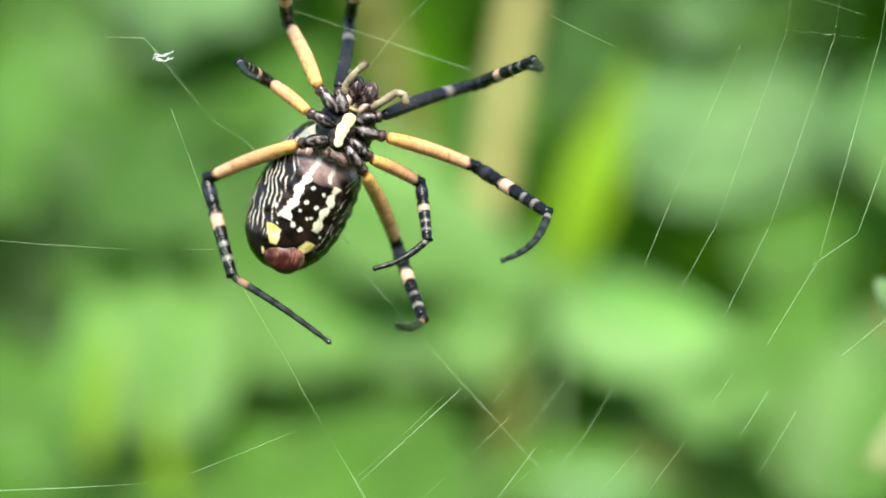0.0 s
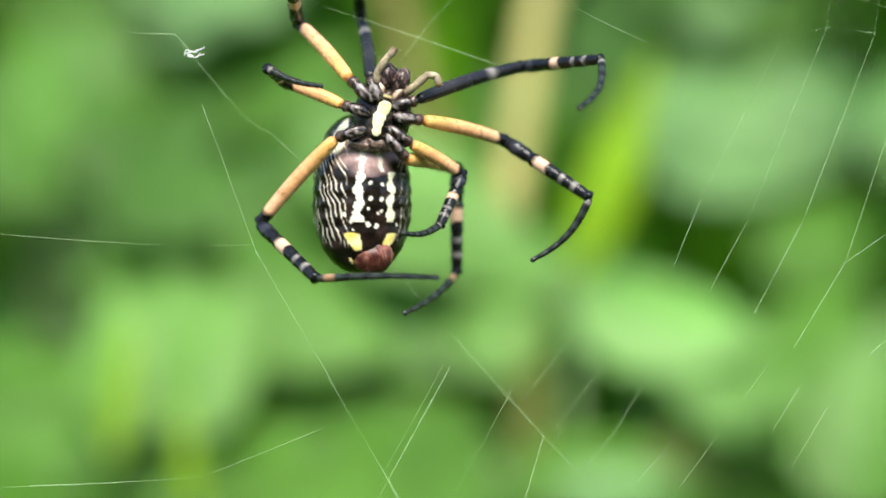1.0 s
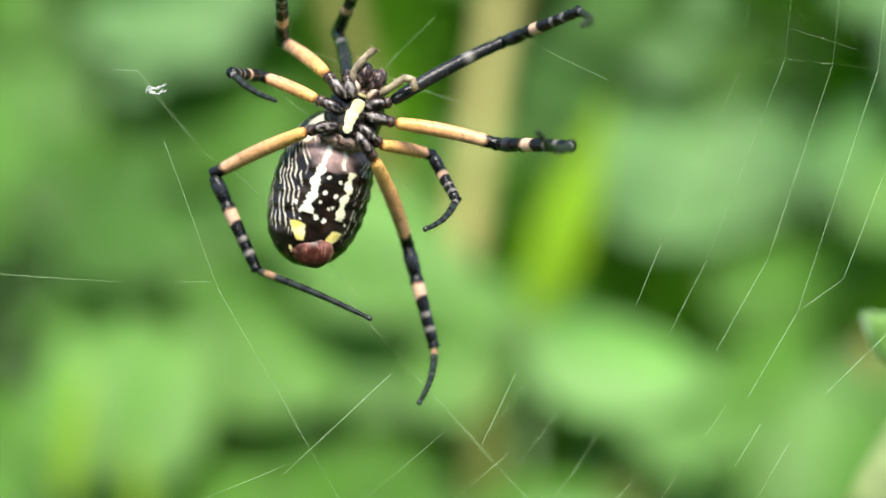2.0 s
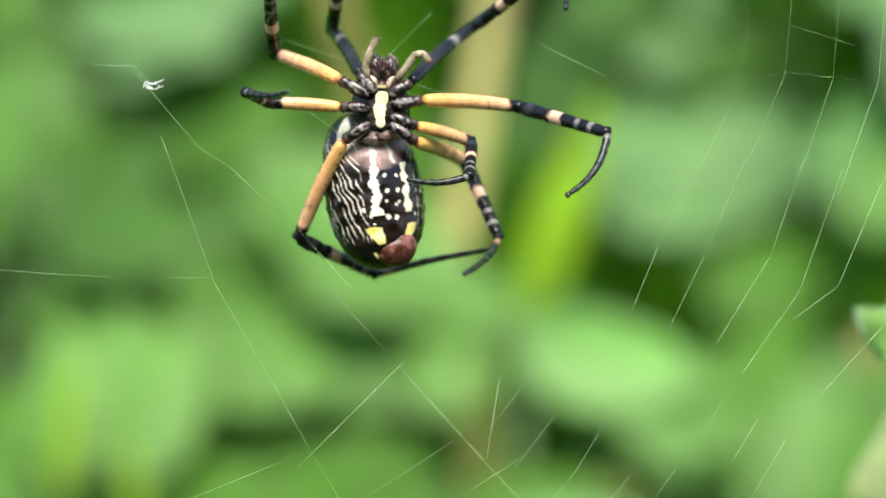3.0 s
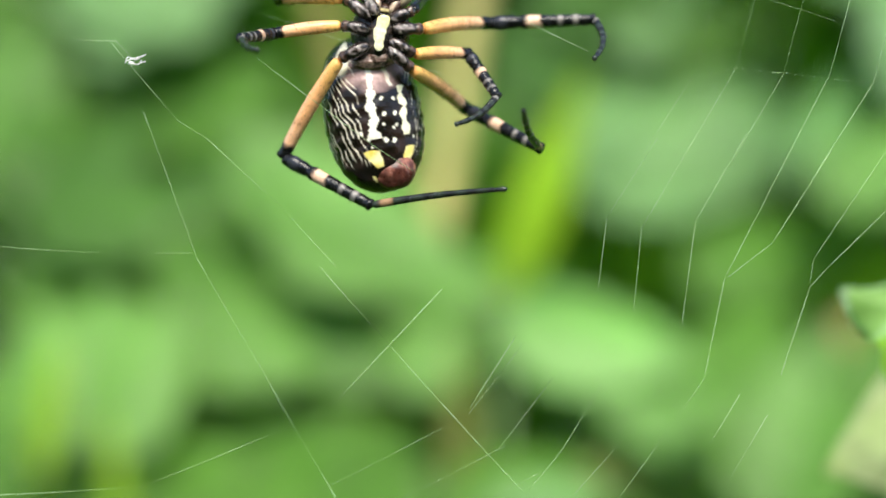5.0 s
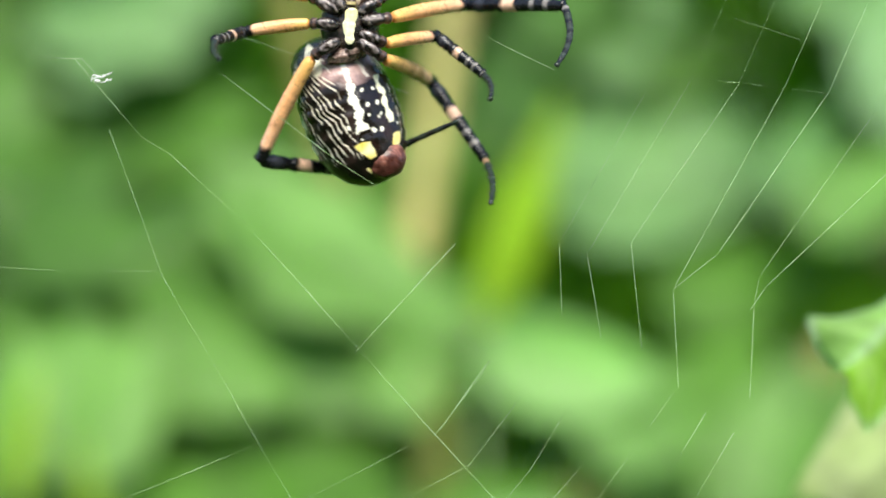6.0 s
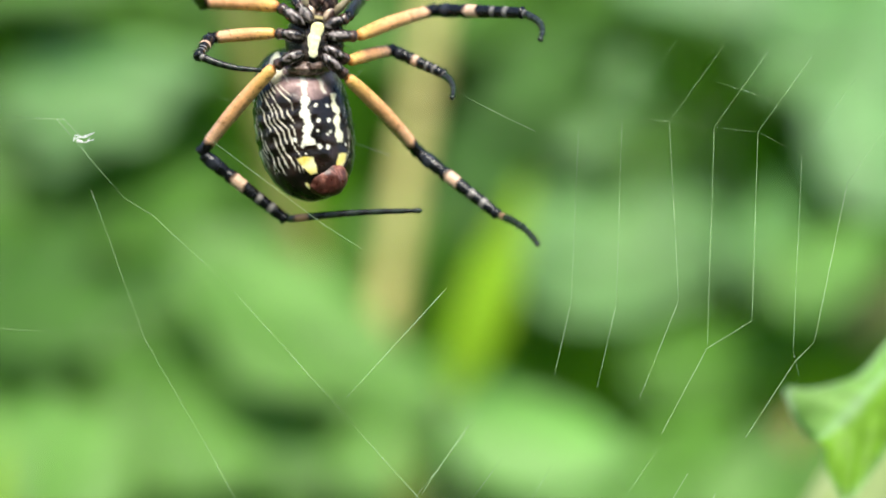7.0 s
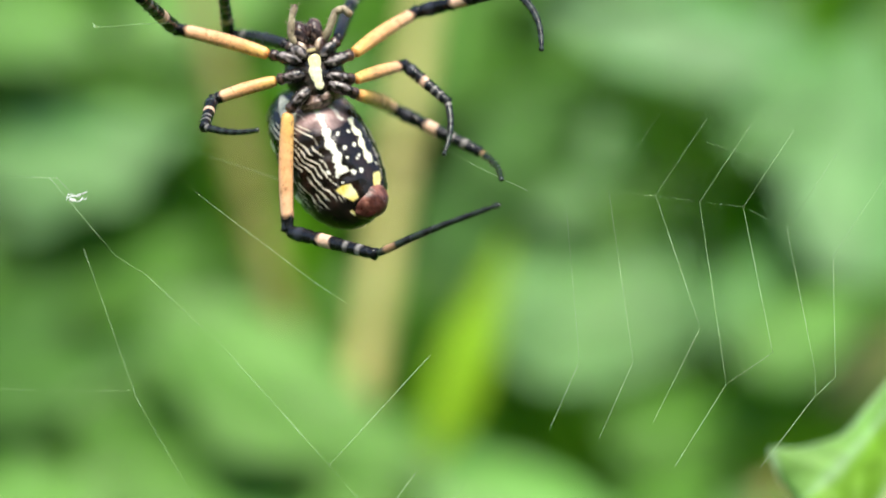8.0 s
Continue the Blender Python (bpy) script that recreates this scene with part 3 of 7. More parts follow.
def add_leaf(plant, mat, centre, length, width, angle, tilt, fold, bend, side=0):
    """A leaf on its stalk; angle: of its length to the horizontal; tilt: how far its upper edge leans away from the light."""
    turn = Matrix.Rotation(radians(tilt), 4, "X") @ Matrix.Rotation(radians(-angle), 4, "Y") @ Matrix.Rotation(radians(side), 4, "Z")
    base = Vector(centre) - turn.to_3x3() @ Vector((length / 2, 0, 0))
    leaf = part("leaf", blade_mesh(length, width, fold, bend), mat, plant)
    leaf.matrix_basis = Matrix.Translation(base - plant.location) @ turn
    top = min(plant["top"] * 0.98, base.z + 0.01)
    root = Vector((0, 0, top))
    end = base - plant.location
    mid = root.lerp(end, 0.55) + Vector((0, 0.01, 0.15 * (end - root).length))
    path = [root * (1 - f) ** 2 + mid * 2 * f * (1 - f) + end * f * f for f in [k / 10 for k in range(11)]]
    bm = bmesh.new()
    thick = 0.0011 if length < 0.06 else 0.0022
    tube(bm, path, [thick * (1.2 - 0.04 * k) for k in range(11)], 8)
    part("leaf_stalk", bm, STEM, plant)


def folded_leaf(plant, mat, at):
    """A downy leaf creased along its midrib: a pale upper lobe turned to the sky, part of its paleness skylight put
    into the colour, and a greener lower half, both with woolly rims.
    """
    steps = np.linspace(0, 1, 6)
    rib = np.array([(4.0, -8.1), (6.2, -6.6), (9.3, -3.9), (12.2, -0.6), (15.2, 2.8), (21.0, 9.7)])
    upper = np.array([(4.0, -8.0), (1.6, -4.8), (0.0, 0.0), (4.7, -0.5), (12.0, 1.6), (19.5, 10.6)])
    lower = np.array([(4.0, -8.2), (4.4, -12.5), (6.8, -17.4), (9.6, -15.0), (14.6, -7.8), (22.0, 2.0)])
    bm = bmesh.new()
    lay = colour_layer(bm)
    nu, nv, rows = 60, 12, {}

    def along(curve, f):
        p = np.array([np.interp(min(1.0, max(0.0, f + o)), steps, curve[:, k]) for o in (-0.04, 0, 0.04) for k in (0, 1)]).reshape(3, 2)
        return p.mean(axis=0)
    for side in (0, 1):
        for i in range(nu + 1):
            f = i / nu
            mid = along(rib, f)
            for j in range(-nv, nv + 1):
                g = j / nv
                edge = along(upper if g > 0 else lower, f)
                p = mid + (edge - mid) * abs(g)
                wave = 0.35 * noise.noise(Vector((p[0] * 0.3, p[1] * 0.3, 2.0))) + 0.25 * math.sin(f * 26 + abs(g) * 4) * abs(g)
                deep = (4.0 * g if g > 0 else 5.0 * g) - 0.5 * (1 - abs(g)) + wave
                v = bm.verts.new(Vector((p[0], deep + (0.35 if side else 0), p[1])) * MM)
                vein = max(0.0, 1 - abs(((f * 6 - abs(g) * 0.9) % 1.0) - 0.5) * 10) * 0.25
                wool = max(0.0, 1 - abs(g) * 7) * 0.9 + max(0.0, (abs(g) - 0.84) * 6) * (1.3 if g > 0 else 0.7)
                # upper lobe: pale down plus skylight painted in
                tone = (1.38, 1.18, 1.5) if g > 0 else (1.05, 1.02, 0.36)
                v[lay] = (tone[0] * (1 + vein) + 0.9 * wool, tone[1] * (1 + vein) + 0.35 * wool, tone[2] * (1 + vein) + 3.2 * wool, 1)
                rows[side, i, j] = v
    for i in range(nu):
        for j in range(-nv, nv):
            q = [(i, j), (i + 1, j), (i + 1, j + 1), (i, j + 1)]
            bm.faces.new([rows[0, a, b] for a, b in q])
            bm.faces.new([rows[1, a, b] for a, b in q[::-1]])
        for j in (-nv, nv):
            q = [rows[0, i, j], rows[1, i, j], rows[1, i + 1, j], rows[0, i + 1, j]]
            bm.faces.new(q if j > 0 else q[::-1])

    def fuzz(rg):
        v = rows[0, rg.randrange(2, nu), rg.choice((-nv, nv, nv, 0))]
        return v.co.copy(), Vector((rg.uniform(-1, 1), -0.6, rg.uniform(-0.4, 1)))
    hairs(bm, 700, fuzz, 0.7 * MM, 0.02 * MM, (2.6, 1.9, 5.0), random.Random(21))
    leaf = part("leaf", bm, mat, plant)
    leaf.location = Vector(at) - plant.location
    end = leaf.location + Vector((21.0, -0.2, 8.0)) * MM
    root = Vector((0, 0, plant["top"] * 0.98))
    mid = root.lerp(end, 0.5) + Vector((0, 0, 0.004))
    bm = bmesh.new()
    tube(bm, [root * (1 - f) ** 2 + mid * 2 * f * (1 - f) + end * f * f for f in [k / 10 for k in range(11)]], [0.0012] * 11, 8)
    part("leaf_stalk", bm, STEM, plant)


def grass_leaf(low, high, width):
    """A bright upright blade on its own tuft stem."""
    low, high = Vector(low), Vector(high)
    plant = tagged(new("grass_plant"), "yellow-green upright leaf blade catching the light", "plant")
    plant.location = (low.x, low.y, 0)
    bm = bmesh.new()
    tube(bm, [(0.02 * (k / 8 - 1), 0, low.z * k / 8) for k in range(9)], [0.004 - 0.0002 * k for k in range(9)], 10)
    part("stem", bm, STEM, plant)
    span = high - low
    leaf = part("blade", blade_mesh(span.length, width, 14, 0.1, 26, 5), BRIGHT, plant)
    leaf.matrix_basis = Matrix.Translation((0, 0, low.z)) @ Matrix.Rotation(-math.atan2(span.z, span.x), 4, "Y")
    return plant


def dry_stalk(low, high, radius, mat):
    """A thick pale stalk from the ground up, leaning, with nodes."""
    low, high = Vector(low), Vector(high)
    d = (high - low) / (high.z - low.z)
    foot = low - d * low.z
    stalk = tagged(new("plant_stalk"), "thick dry tan-green plant stalk standing among the weeds", "stalk")
    stalk.location = foot
    count = 7
    for k in range(count):
        a, b = d * (high.z * k / count), d * (high.z * (k + 1) / count)
        r = radius * (1.12 - 0.22 * k / count)
        bm = bmesh.new()
        tube(bm, [a.lerp(b, f / 8) for f in range(9)], [r * (1 - 0.02 * f + 0.03 * abs(f - 4) / 4) for f in range(9)], 16)
        part("stalk_section", bm, mat, stalk)
        if k:
            bm = bmesh.new()
            tube(bm, [a + d * h for h in (-0.006, -0.003, 0, 0.003, 0.006)], [r * s for s in (1.03, 1.12, 1.16, 1.12, 1.03)], 16)
            part("stalk_node", bm, mat, stalk)
    return stalk


def bank(x, y, width, ys, top):
    """The uneven height of a bank of plants, sinking towards its rims."""
    mid, half = (ys[0] + ys[1]) / 2, (ys[1] - ys[0]) / 2
    reach = math.hypot(x / width, (y - mid) / half) + 0.35 * noise.noise(Vector((x * 0.9, y * 0.9, top + 4)))
    rim = max(0.0, 1 - max(0.0, reach) ** 3)
    return top * (0.85 + 0.45 * noise.noise(Vector((x * 1.3, y * 1.3, top)))) * rim ** 0.6


def undergrowth(name, label, mat, count, ys, zs, width, size, seed):
    """A mass of small leaves that nobody could count."""
    rng = random.Random(seed)
    verts, faces = [], []
    while len(faces) < 6 * count:
        y = rng.uniform(*ys)
        c = Vector((rng.uniform(-width, width), y, rng.uniform(*zs)))
        if c.z > bank(c.x, y, width, ys, zs[1]):
            continue
        m = Euler((rng.uniform(-0.9, 0.5), rng.uniform(-3.1, 3.1), rng.uniform(-0.7, 0.7))).to_matrix()
        a = size * rng.uniform(0.6, 1.3)
        b = a * rng.uniform(0.35, 0.6)
        k = len(verts)
        for p in ((-a, 0, 0), (-0.45 * a, 0.1 * b, 0.85 * b), (0.35 * a, 0.1 * b, 0.75 * b), (a, 0.25 * a, 0), (0.35 * a, 0.1 * b, -0.75 * b), (-0.45 * a, 0.1 * b, -0.85 * b), (0, -0.12 * b, 0)):
            verts.append(c + m @ Vector(p))
        faces += [(k + 6, k + i, k + (i + 1) % 6) for i in range(6)]
    me = bpy.data.meshes.new(name)
    me.from_pydata(verts, [], faces)
    me.color_attributes.new("Col", "FLOAT_COLOR", "POINT").data.foreach_set("color", [1.0] * (4 * len(verts)))
    me.materials.append(mat)
    return tagged(new(name, me), label, "undergrowth", kind="stuff")


def grass_field():
    """Short grass over the soil, thinning with distance."""
    rng = random.Random(9)
    verts, faces = [], []
    for _ in range(60000):
        r, a = 9.0 * rng.random() ** 0.75, rng.uniform(0, 6.283)
        x, y = r * math.cos(a), 0.6 + r * math.sin(a)
        tall, wide, turn = rng.uniform(0.06, 0.24), rng.uniform(0.004, 0.009), rng.uniform(0, 6.283)
        dx, dy = math.cos(turn), math.sin(turn)
        lean = tall * rng.uniform(0.1, 0.7)
        k = len(verts)
        verts += [(x - dy * wide, y + dx * wide, -0.02), (x + dy * wide, y - dx * wide, -0.02), (x + dy * wide * 0.7 + dx * lean * 0.35, y - dx * wide * 0.7 + dy * lean * 0.35, tall * 0.6),
                  (x - dy * wide * 0.7 + dx * lean * 0.35, y + dx * wide * 0.7 + dy * lean * 0.35, tall * 0.6), (x + dx * lean, y + dy * lean, tall)]
        faces += [(k, k + 1, k + 2, k + 3), (k + 3, k + 2, k + 4)]
    me = bpy.data.meshes.new("grass")
    me.from_pydata(verts, [], faces)
    me.color_attributes.new("Col", "FLOAT_COLOR", "POINT").data.foreach_set("color", [1.0] * (4 * len(verts)))
    me.materials.append(GRASS)
    return tagged(new("grass", me), "short green grass over the soil", "grass", kind="stuff")


grass_field()
undergrowth("undergrowth", "dense shaded green undergrowth behind the weeds", SHADE, 13000, (0.9, 3.8), (0.0, 2.5), 3.2, 0.085, 5)
undergrowth("undergrowth", "low leafy plants covering the soil", SHADE, 5000, (-0.1, 2.6), (0.0, 0.42), 2.2, 0.05, 6)
undergrowth("far_woods", "mass of distant green foliage beyond the weeds", SHADE, 11000, (2.6, 8.0), (0.0, 5.4), 9.0, 0.2, 7)
# unseen mass added behind the camera, dims reflections and light from the front
undergrowth("undergrowth", "unseen green foliage added behind the camera to cut front reflections", SHADE, 6000, (-5.0, -1.4), (0.0, 1.9), 4.6, 0.12, 8)

# ---- the web ----
web = tagged(new("spider_web"), "fine pale silk orb web with a torn edge", "web")


def thread(name, points, radius, depth=0.0):
    """A silk thread in the web's plane through (x, z) points, sagging a little, with droplets where threads meet."""
    bm = bmesh.new()
    path = []
    for (x0, z0), (x1, z1) in zip(points, points[1:]):
        span = math.hypot(x1 - x0, z1 - z0)
        n = max(3, int(span / 0.002))
        for k in range(n):
            f = k / n
            path.append((x0 + (x1 - x0) * f, depth, z0 + (z1 - z0) * f - 0.02 * span * f * (1 - f)))
    path.append((points[-1][0], depth, points[-1][1]))
    tube(bm, path, [radius * MM * (0.85 + 0.3 * abs(noise.noise(Vector(p) * 900))) for p in path], 6)
    for x, z in points[1:-1]:
        ball(bm, (x, depth, z), (2.6 * radius * MM,) * 3, lambda u: (1, 1, 1), 0.2, 8, 6)
    # glue droplets strung along the silk
    rng = random.Random(int(1e5 * (abs(points[0][0]) + abs(points[-1][1]))) + len(path))
    for p in path[1:-1]:
        if rng.random() < 0.10:
            ball(bm, p, (rng.uniform(1.5, 2.3) * radius * MM,) * 3, lambda u: (1, 1, 1), 0.2, 6, 4)
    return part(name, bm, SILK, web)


def tuft(at):
    """A wisp of tangled white silk hanging in the web."""
    rng = random.Random(2)
    bm = bmesh.new()
    for _ in range(7):
        p = Vector((rng.uniform(-1.3, 0.2), 0, rng.uniform(-0.6, 0.4))) * MM
        path = []
        for k in range(9):
            path.append(p.copy())
            p += Vector((rng.uniform(0.02, 0.34), rng.uniform(-0.1, 0.1), rng.uniform(-0.12, 0.2))) * MM
        tube(bm, path, [0.05 * MM] * 9, 6)
    ball(bm, (-0.5 * MM, 0, -0.25 * MM), (0.4 * MM, 0.15 * MM, 0.18 * MM), lambda u: (1, 1, 1), 0.5, 12, 8)
    ob = part("silk_tuft", bm, TUFT, web, "tangled white wisp of silk")
    ob.location = at


TUFT = plain("white_silk", (0.8, 0.82, 0.76), 0.6, 2000, 0.1)


def hang(ob, rows):
    """Keys a straight span from rows of seconds, its upper end, and its direction (in thousandths)."""
    keyed = []
    for t, x, y, z, *d in rows:
        down = Vector(d).normalized()
        side = Vector((0, 1, 0)).cross(down).normalized()
        turn = Matrix((side, -down.cross(side), -down)).transposed().to_4x4()
        keyed.append((t, Matrix.Translation((x, y, z)) @ turn))
    walk(ob, keyed)

# plants behind the web

weed_a = start_plant('broadleaf_weed', 'broad pale green leaves on a weed behind the web', -0.228, 0.833, 0.936, 'weeds behind the web')
weed_b = start_plant('broadleaf_weed', 'light green leaves on a weed behind the web', -0.026, 0.833, 0.743, 'weeds behind the web')
weed_c = start_plant('broadleaf_weed', 'large pale leaves on a tall weed behind the web', 0.232, 0.899, 0.980, 'weeds behind the web')
weed_e = start_plant('leafy_shrub', 'green leafy shrub further behind the weeds', -0.180, 1.063, 1.019, 'shrubs in the background')
weed_f = start_plant('leafy_shrub', 'green leafy shrub further behind the weeds', 0.082, 1.096, 1.027, 'shrubs in the background')
weed_g = start_plant('leafy_shrub', 'green leafy shrub further behind the weeds', 0.340, 1.063, 1.019, 'shrubs in the background')
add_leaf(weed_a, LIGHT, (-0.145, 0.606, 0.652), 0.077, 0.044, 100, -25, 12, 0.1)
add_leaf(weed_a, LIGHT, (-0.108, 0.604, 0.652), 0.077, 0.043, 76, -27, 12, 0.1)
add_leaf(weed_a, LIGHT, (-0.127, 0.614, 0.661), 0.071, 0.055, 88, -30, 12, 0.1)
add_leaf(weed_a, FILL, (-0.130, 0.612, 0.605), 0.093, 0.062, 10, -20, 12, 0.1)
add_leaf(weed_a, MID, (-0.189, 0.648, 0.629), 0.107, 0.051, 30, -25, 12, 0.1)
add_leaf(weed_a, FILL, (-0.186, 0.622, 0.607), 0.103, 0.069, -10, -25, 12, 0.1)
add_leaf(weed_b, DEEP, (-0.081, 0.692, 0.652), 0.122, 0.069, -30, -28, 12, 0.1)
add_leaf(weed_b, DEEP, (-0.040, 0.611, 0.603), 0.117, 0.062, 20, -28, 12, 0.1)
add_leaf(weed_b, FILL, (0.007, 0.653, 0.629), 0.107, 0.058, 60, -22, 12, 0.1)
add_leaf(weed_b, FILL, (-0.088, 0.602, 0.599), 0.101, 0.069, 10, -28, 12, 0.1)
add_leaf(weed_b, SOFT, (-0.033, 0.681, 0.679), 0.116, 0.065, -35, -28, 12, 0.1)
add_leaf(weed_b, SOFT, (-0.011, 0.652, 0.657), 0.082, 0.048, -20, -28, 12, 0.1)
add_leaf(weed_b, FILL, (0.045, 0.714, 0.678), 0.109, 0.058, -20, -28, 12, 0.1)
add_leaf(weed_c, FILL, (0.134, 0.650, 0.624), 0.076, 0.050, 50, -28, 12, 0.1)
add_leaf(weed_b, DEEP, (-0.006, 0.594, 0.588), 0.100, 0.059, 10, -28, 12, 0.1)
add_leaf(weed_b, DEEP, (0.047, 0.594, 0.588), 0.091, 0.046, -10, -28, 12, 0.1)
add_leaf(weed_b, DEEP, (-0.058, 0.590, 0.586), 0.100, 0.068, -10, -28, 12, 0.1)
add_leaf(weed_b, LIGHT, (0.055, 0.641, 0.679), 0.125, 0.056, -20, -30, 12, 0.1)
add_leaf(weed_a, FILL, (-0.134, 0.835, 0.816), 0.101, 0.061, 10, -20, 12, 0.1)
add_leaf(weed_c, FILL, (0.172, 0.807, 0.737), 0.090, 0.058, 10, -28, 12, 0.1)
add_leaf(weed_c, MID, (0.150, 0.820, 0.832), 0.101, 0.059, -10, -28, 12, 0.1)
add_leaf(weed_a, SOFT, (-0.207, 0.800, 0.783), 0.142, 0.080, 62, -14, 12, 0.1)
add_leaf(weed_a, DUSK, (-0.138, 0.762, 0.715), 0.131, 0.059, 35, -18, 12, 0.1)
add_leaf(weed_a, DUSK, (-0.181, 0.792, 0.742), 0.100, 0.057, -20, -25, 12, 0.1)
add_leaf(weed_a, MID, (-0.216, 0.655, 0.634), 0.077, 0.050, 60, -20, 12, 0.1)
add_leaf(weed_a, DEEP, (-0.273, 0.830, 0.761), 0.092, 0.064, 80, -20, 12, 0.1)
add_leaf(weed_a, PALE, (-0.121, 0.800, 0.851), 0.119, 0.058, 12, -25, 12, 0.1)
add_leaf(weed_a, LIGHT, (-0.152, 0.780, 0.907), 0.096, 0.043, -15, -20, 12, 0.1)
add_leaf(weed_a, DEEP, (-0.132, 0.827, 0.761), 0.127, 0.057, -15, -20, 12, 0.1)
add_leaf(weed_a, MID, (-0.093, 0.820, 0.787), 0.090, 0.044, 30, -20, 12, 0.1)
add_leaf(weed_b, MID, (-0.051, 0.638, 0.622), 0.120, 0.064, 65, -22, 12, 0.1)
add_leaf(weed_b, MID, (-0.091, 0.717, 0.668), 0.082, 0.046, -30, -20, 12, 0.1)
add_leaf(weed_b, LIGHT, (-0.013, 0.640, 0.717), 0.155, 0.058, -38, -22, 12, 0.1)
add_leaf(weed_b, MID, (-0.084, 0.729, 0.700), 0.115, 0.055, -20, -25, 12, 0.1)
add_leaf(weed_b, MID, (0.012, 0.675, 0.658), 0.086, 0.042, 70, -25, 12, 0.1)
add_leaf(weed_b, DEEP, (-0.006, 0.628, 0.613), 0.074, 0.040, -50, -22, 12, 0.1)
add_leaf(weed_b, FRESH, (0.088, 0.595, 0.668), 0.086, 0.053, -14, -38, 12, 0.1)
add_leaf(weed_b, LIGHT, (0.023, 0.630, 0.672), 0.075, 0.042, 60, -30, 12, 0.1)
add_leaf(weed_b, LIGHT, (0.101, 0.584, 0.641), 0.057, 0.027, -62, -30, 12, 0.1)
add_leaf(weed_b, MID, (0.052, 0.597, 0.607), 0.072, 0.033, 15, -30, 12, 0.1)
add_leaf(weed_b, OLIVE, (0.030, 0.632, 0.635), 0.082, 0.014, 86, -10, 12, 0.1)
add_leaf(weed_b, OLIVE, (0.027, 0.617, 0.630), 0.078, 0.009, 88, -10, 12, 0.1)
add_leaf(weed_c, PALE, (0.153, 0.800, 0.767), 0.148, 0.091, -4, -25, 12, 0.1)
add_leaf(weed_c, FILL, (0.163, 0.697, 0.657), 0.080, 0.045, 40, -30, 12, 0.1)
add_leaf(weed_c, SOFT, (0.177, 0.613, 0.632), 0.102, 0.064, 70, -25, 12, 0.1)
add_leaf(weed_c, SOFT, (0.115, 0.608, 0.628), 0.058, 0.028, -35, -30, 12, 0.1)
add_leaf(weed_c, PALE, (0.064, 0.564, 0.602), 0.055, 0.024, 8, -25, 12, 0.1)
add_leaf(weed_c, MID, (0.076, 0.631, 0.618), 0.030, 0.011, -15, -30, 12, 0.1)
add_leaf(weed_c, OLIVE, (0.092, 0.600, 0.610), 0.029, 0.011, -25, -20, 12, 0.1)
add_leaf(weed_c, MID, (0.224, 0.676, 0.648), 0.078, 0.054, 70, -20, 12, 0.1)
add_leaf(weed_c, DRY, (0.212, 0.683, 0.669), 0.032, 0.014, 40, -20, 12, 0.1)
add_leaf(weed_c, SKY_SHEEN, (0.205, 0.780, 0.912), 0.179, 0.069, -20, -28, 12, 0.1)
add_leaf(weed_c, SKY_SHEEN, (0.271, 0.720, 0.843), 0.169, 0.074, 80, -28, 12, 0.1)
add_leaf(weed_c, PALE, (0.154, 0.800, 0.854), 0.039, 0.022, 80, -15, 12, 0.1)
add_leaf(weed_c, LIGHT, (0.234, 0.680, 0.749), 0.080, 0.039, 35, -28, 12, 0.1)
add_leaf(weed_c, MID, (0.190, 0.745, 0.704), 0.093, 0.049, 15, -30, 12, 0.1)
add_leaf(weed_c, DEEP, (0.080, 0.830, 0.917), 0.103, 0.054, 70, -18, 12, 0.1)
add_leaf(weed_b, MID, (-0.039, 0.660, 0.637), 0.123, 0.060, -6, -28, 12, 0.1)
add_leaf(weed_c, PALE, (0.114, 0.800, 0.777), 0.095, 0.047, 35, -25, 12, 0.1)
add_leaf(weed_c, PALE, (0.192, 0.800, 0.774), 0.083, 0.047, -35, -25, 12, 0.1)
add_leaf(weed_c, DUSK, (0.081, 0.800, 0.820), 0.089, 0.048, 65, -20, 12, 0.1)
add_leaf(weed_b, MID, (-0.051, 0.660, 0.678), 0.143, 0.060, -32, -28, 12, 0.1)
add_leaf(weed_b, SOFT, (-0.042, 0.680, 0.683), 0.110, 0.054, -30, -28, 12, 0.1)
add_leaf(weed_a, MID, (-0.111, 0.760, 0.708), 0.102, 0.058, 20, -28, 12, 0.1)
add_leaf(weed_a, DUSK, (-0.115, 0.730, 0.713), 0.099, 0.063, -10, -28, 12, 0.1)
add_leaf(weed_a, SOFT, (-0.124, 0.680, 0.660), 0.104, 0.065, 10, -28, 12, 0.1)
add_leaf(weed_c, OLIVE, (0.287, 0.770, 0.735), 0.070, 0.034, 30, -25, 12, 0.1)
add_leaf(weed_c, MID, (0.359, 0.820, 0.781), 0.124, 0.070, 60, -20, 12, 0.1)
add_leaf(weed_a, DUSK, (-0.132, 0.700, 0.723), 0.085, 0.051, -10, -28, 12, 0.1)
add_leaf(weed_b, SOFT, (-0.063, 0.630, 0.665), 0.074, 0.051, -20, -30, 12, 0.1)
add_leaf(weed_b, SOFT, (-0.028, 0.640, 0.663), 0.095, 0.046, -20, -32, 12, 0.1)
add_leaf(weed_c, MID, (0.149, 0.820, 0.834), 0.080, 0.051, 10, -22, 12, 0.1)
add_leaf(weed_c, DUSK, (0.107, 0.800, 0.857), 0.084, 0.042, 50, -20, 12, 0.1)
add_leaf(weed_b, SOFT, (-0.028, 0.620, 0.700), 0.059, 0.029, -30, -30, 12, 0.1)
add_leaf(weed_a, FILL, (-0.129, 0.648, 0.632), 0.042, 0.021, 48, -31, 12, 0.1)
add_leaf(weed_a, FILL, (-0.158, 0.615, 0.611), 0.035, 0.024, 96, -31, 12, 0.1)
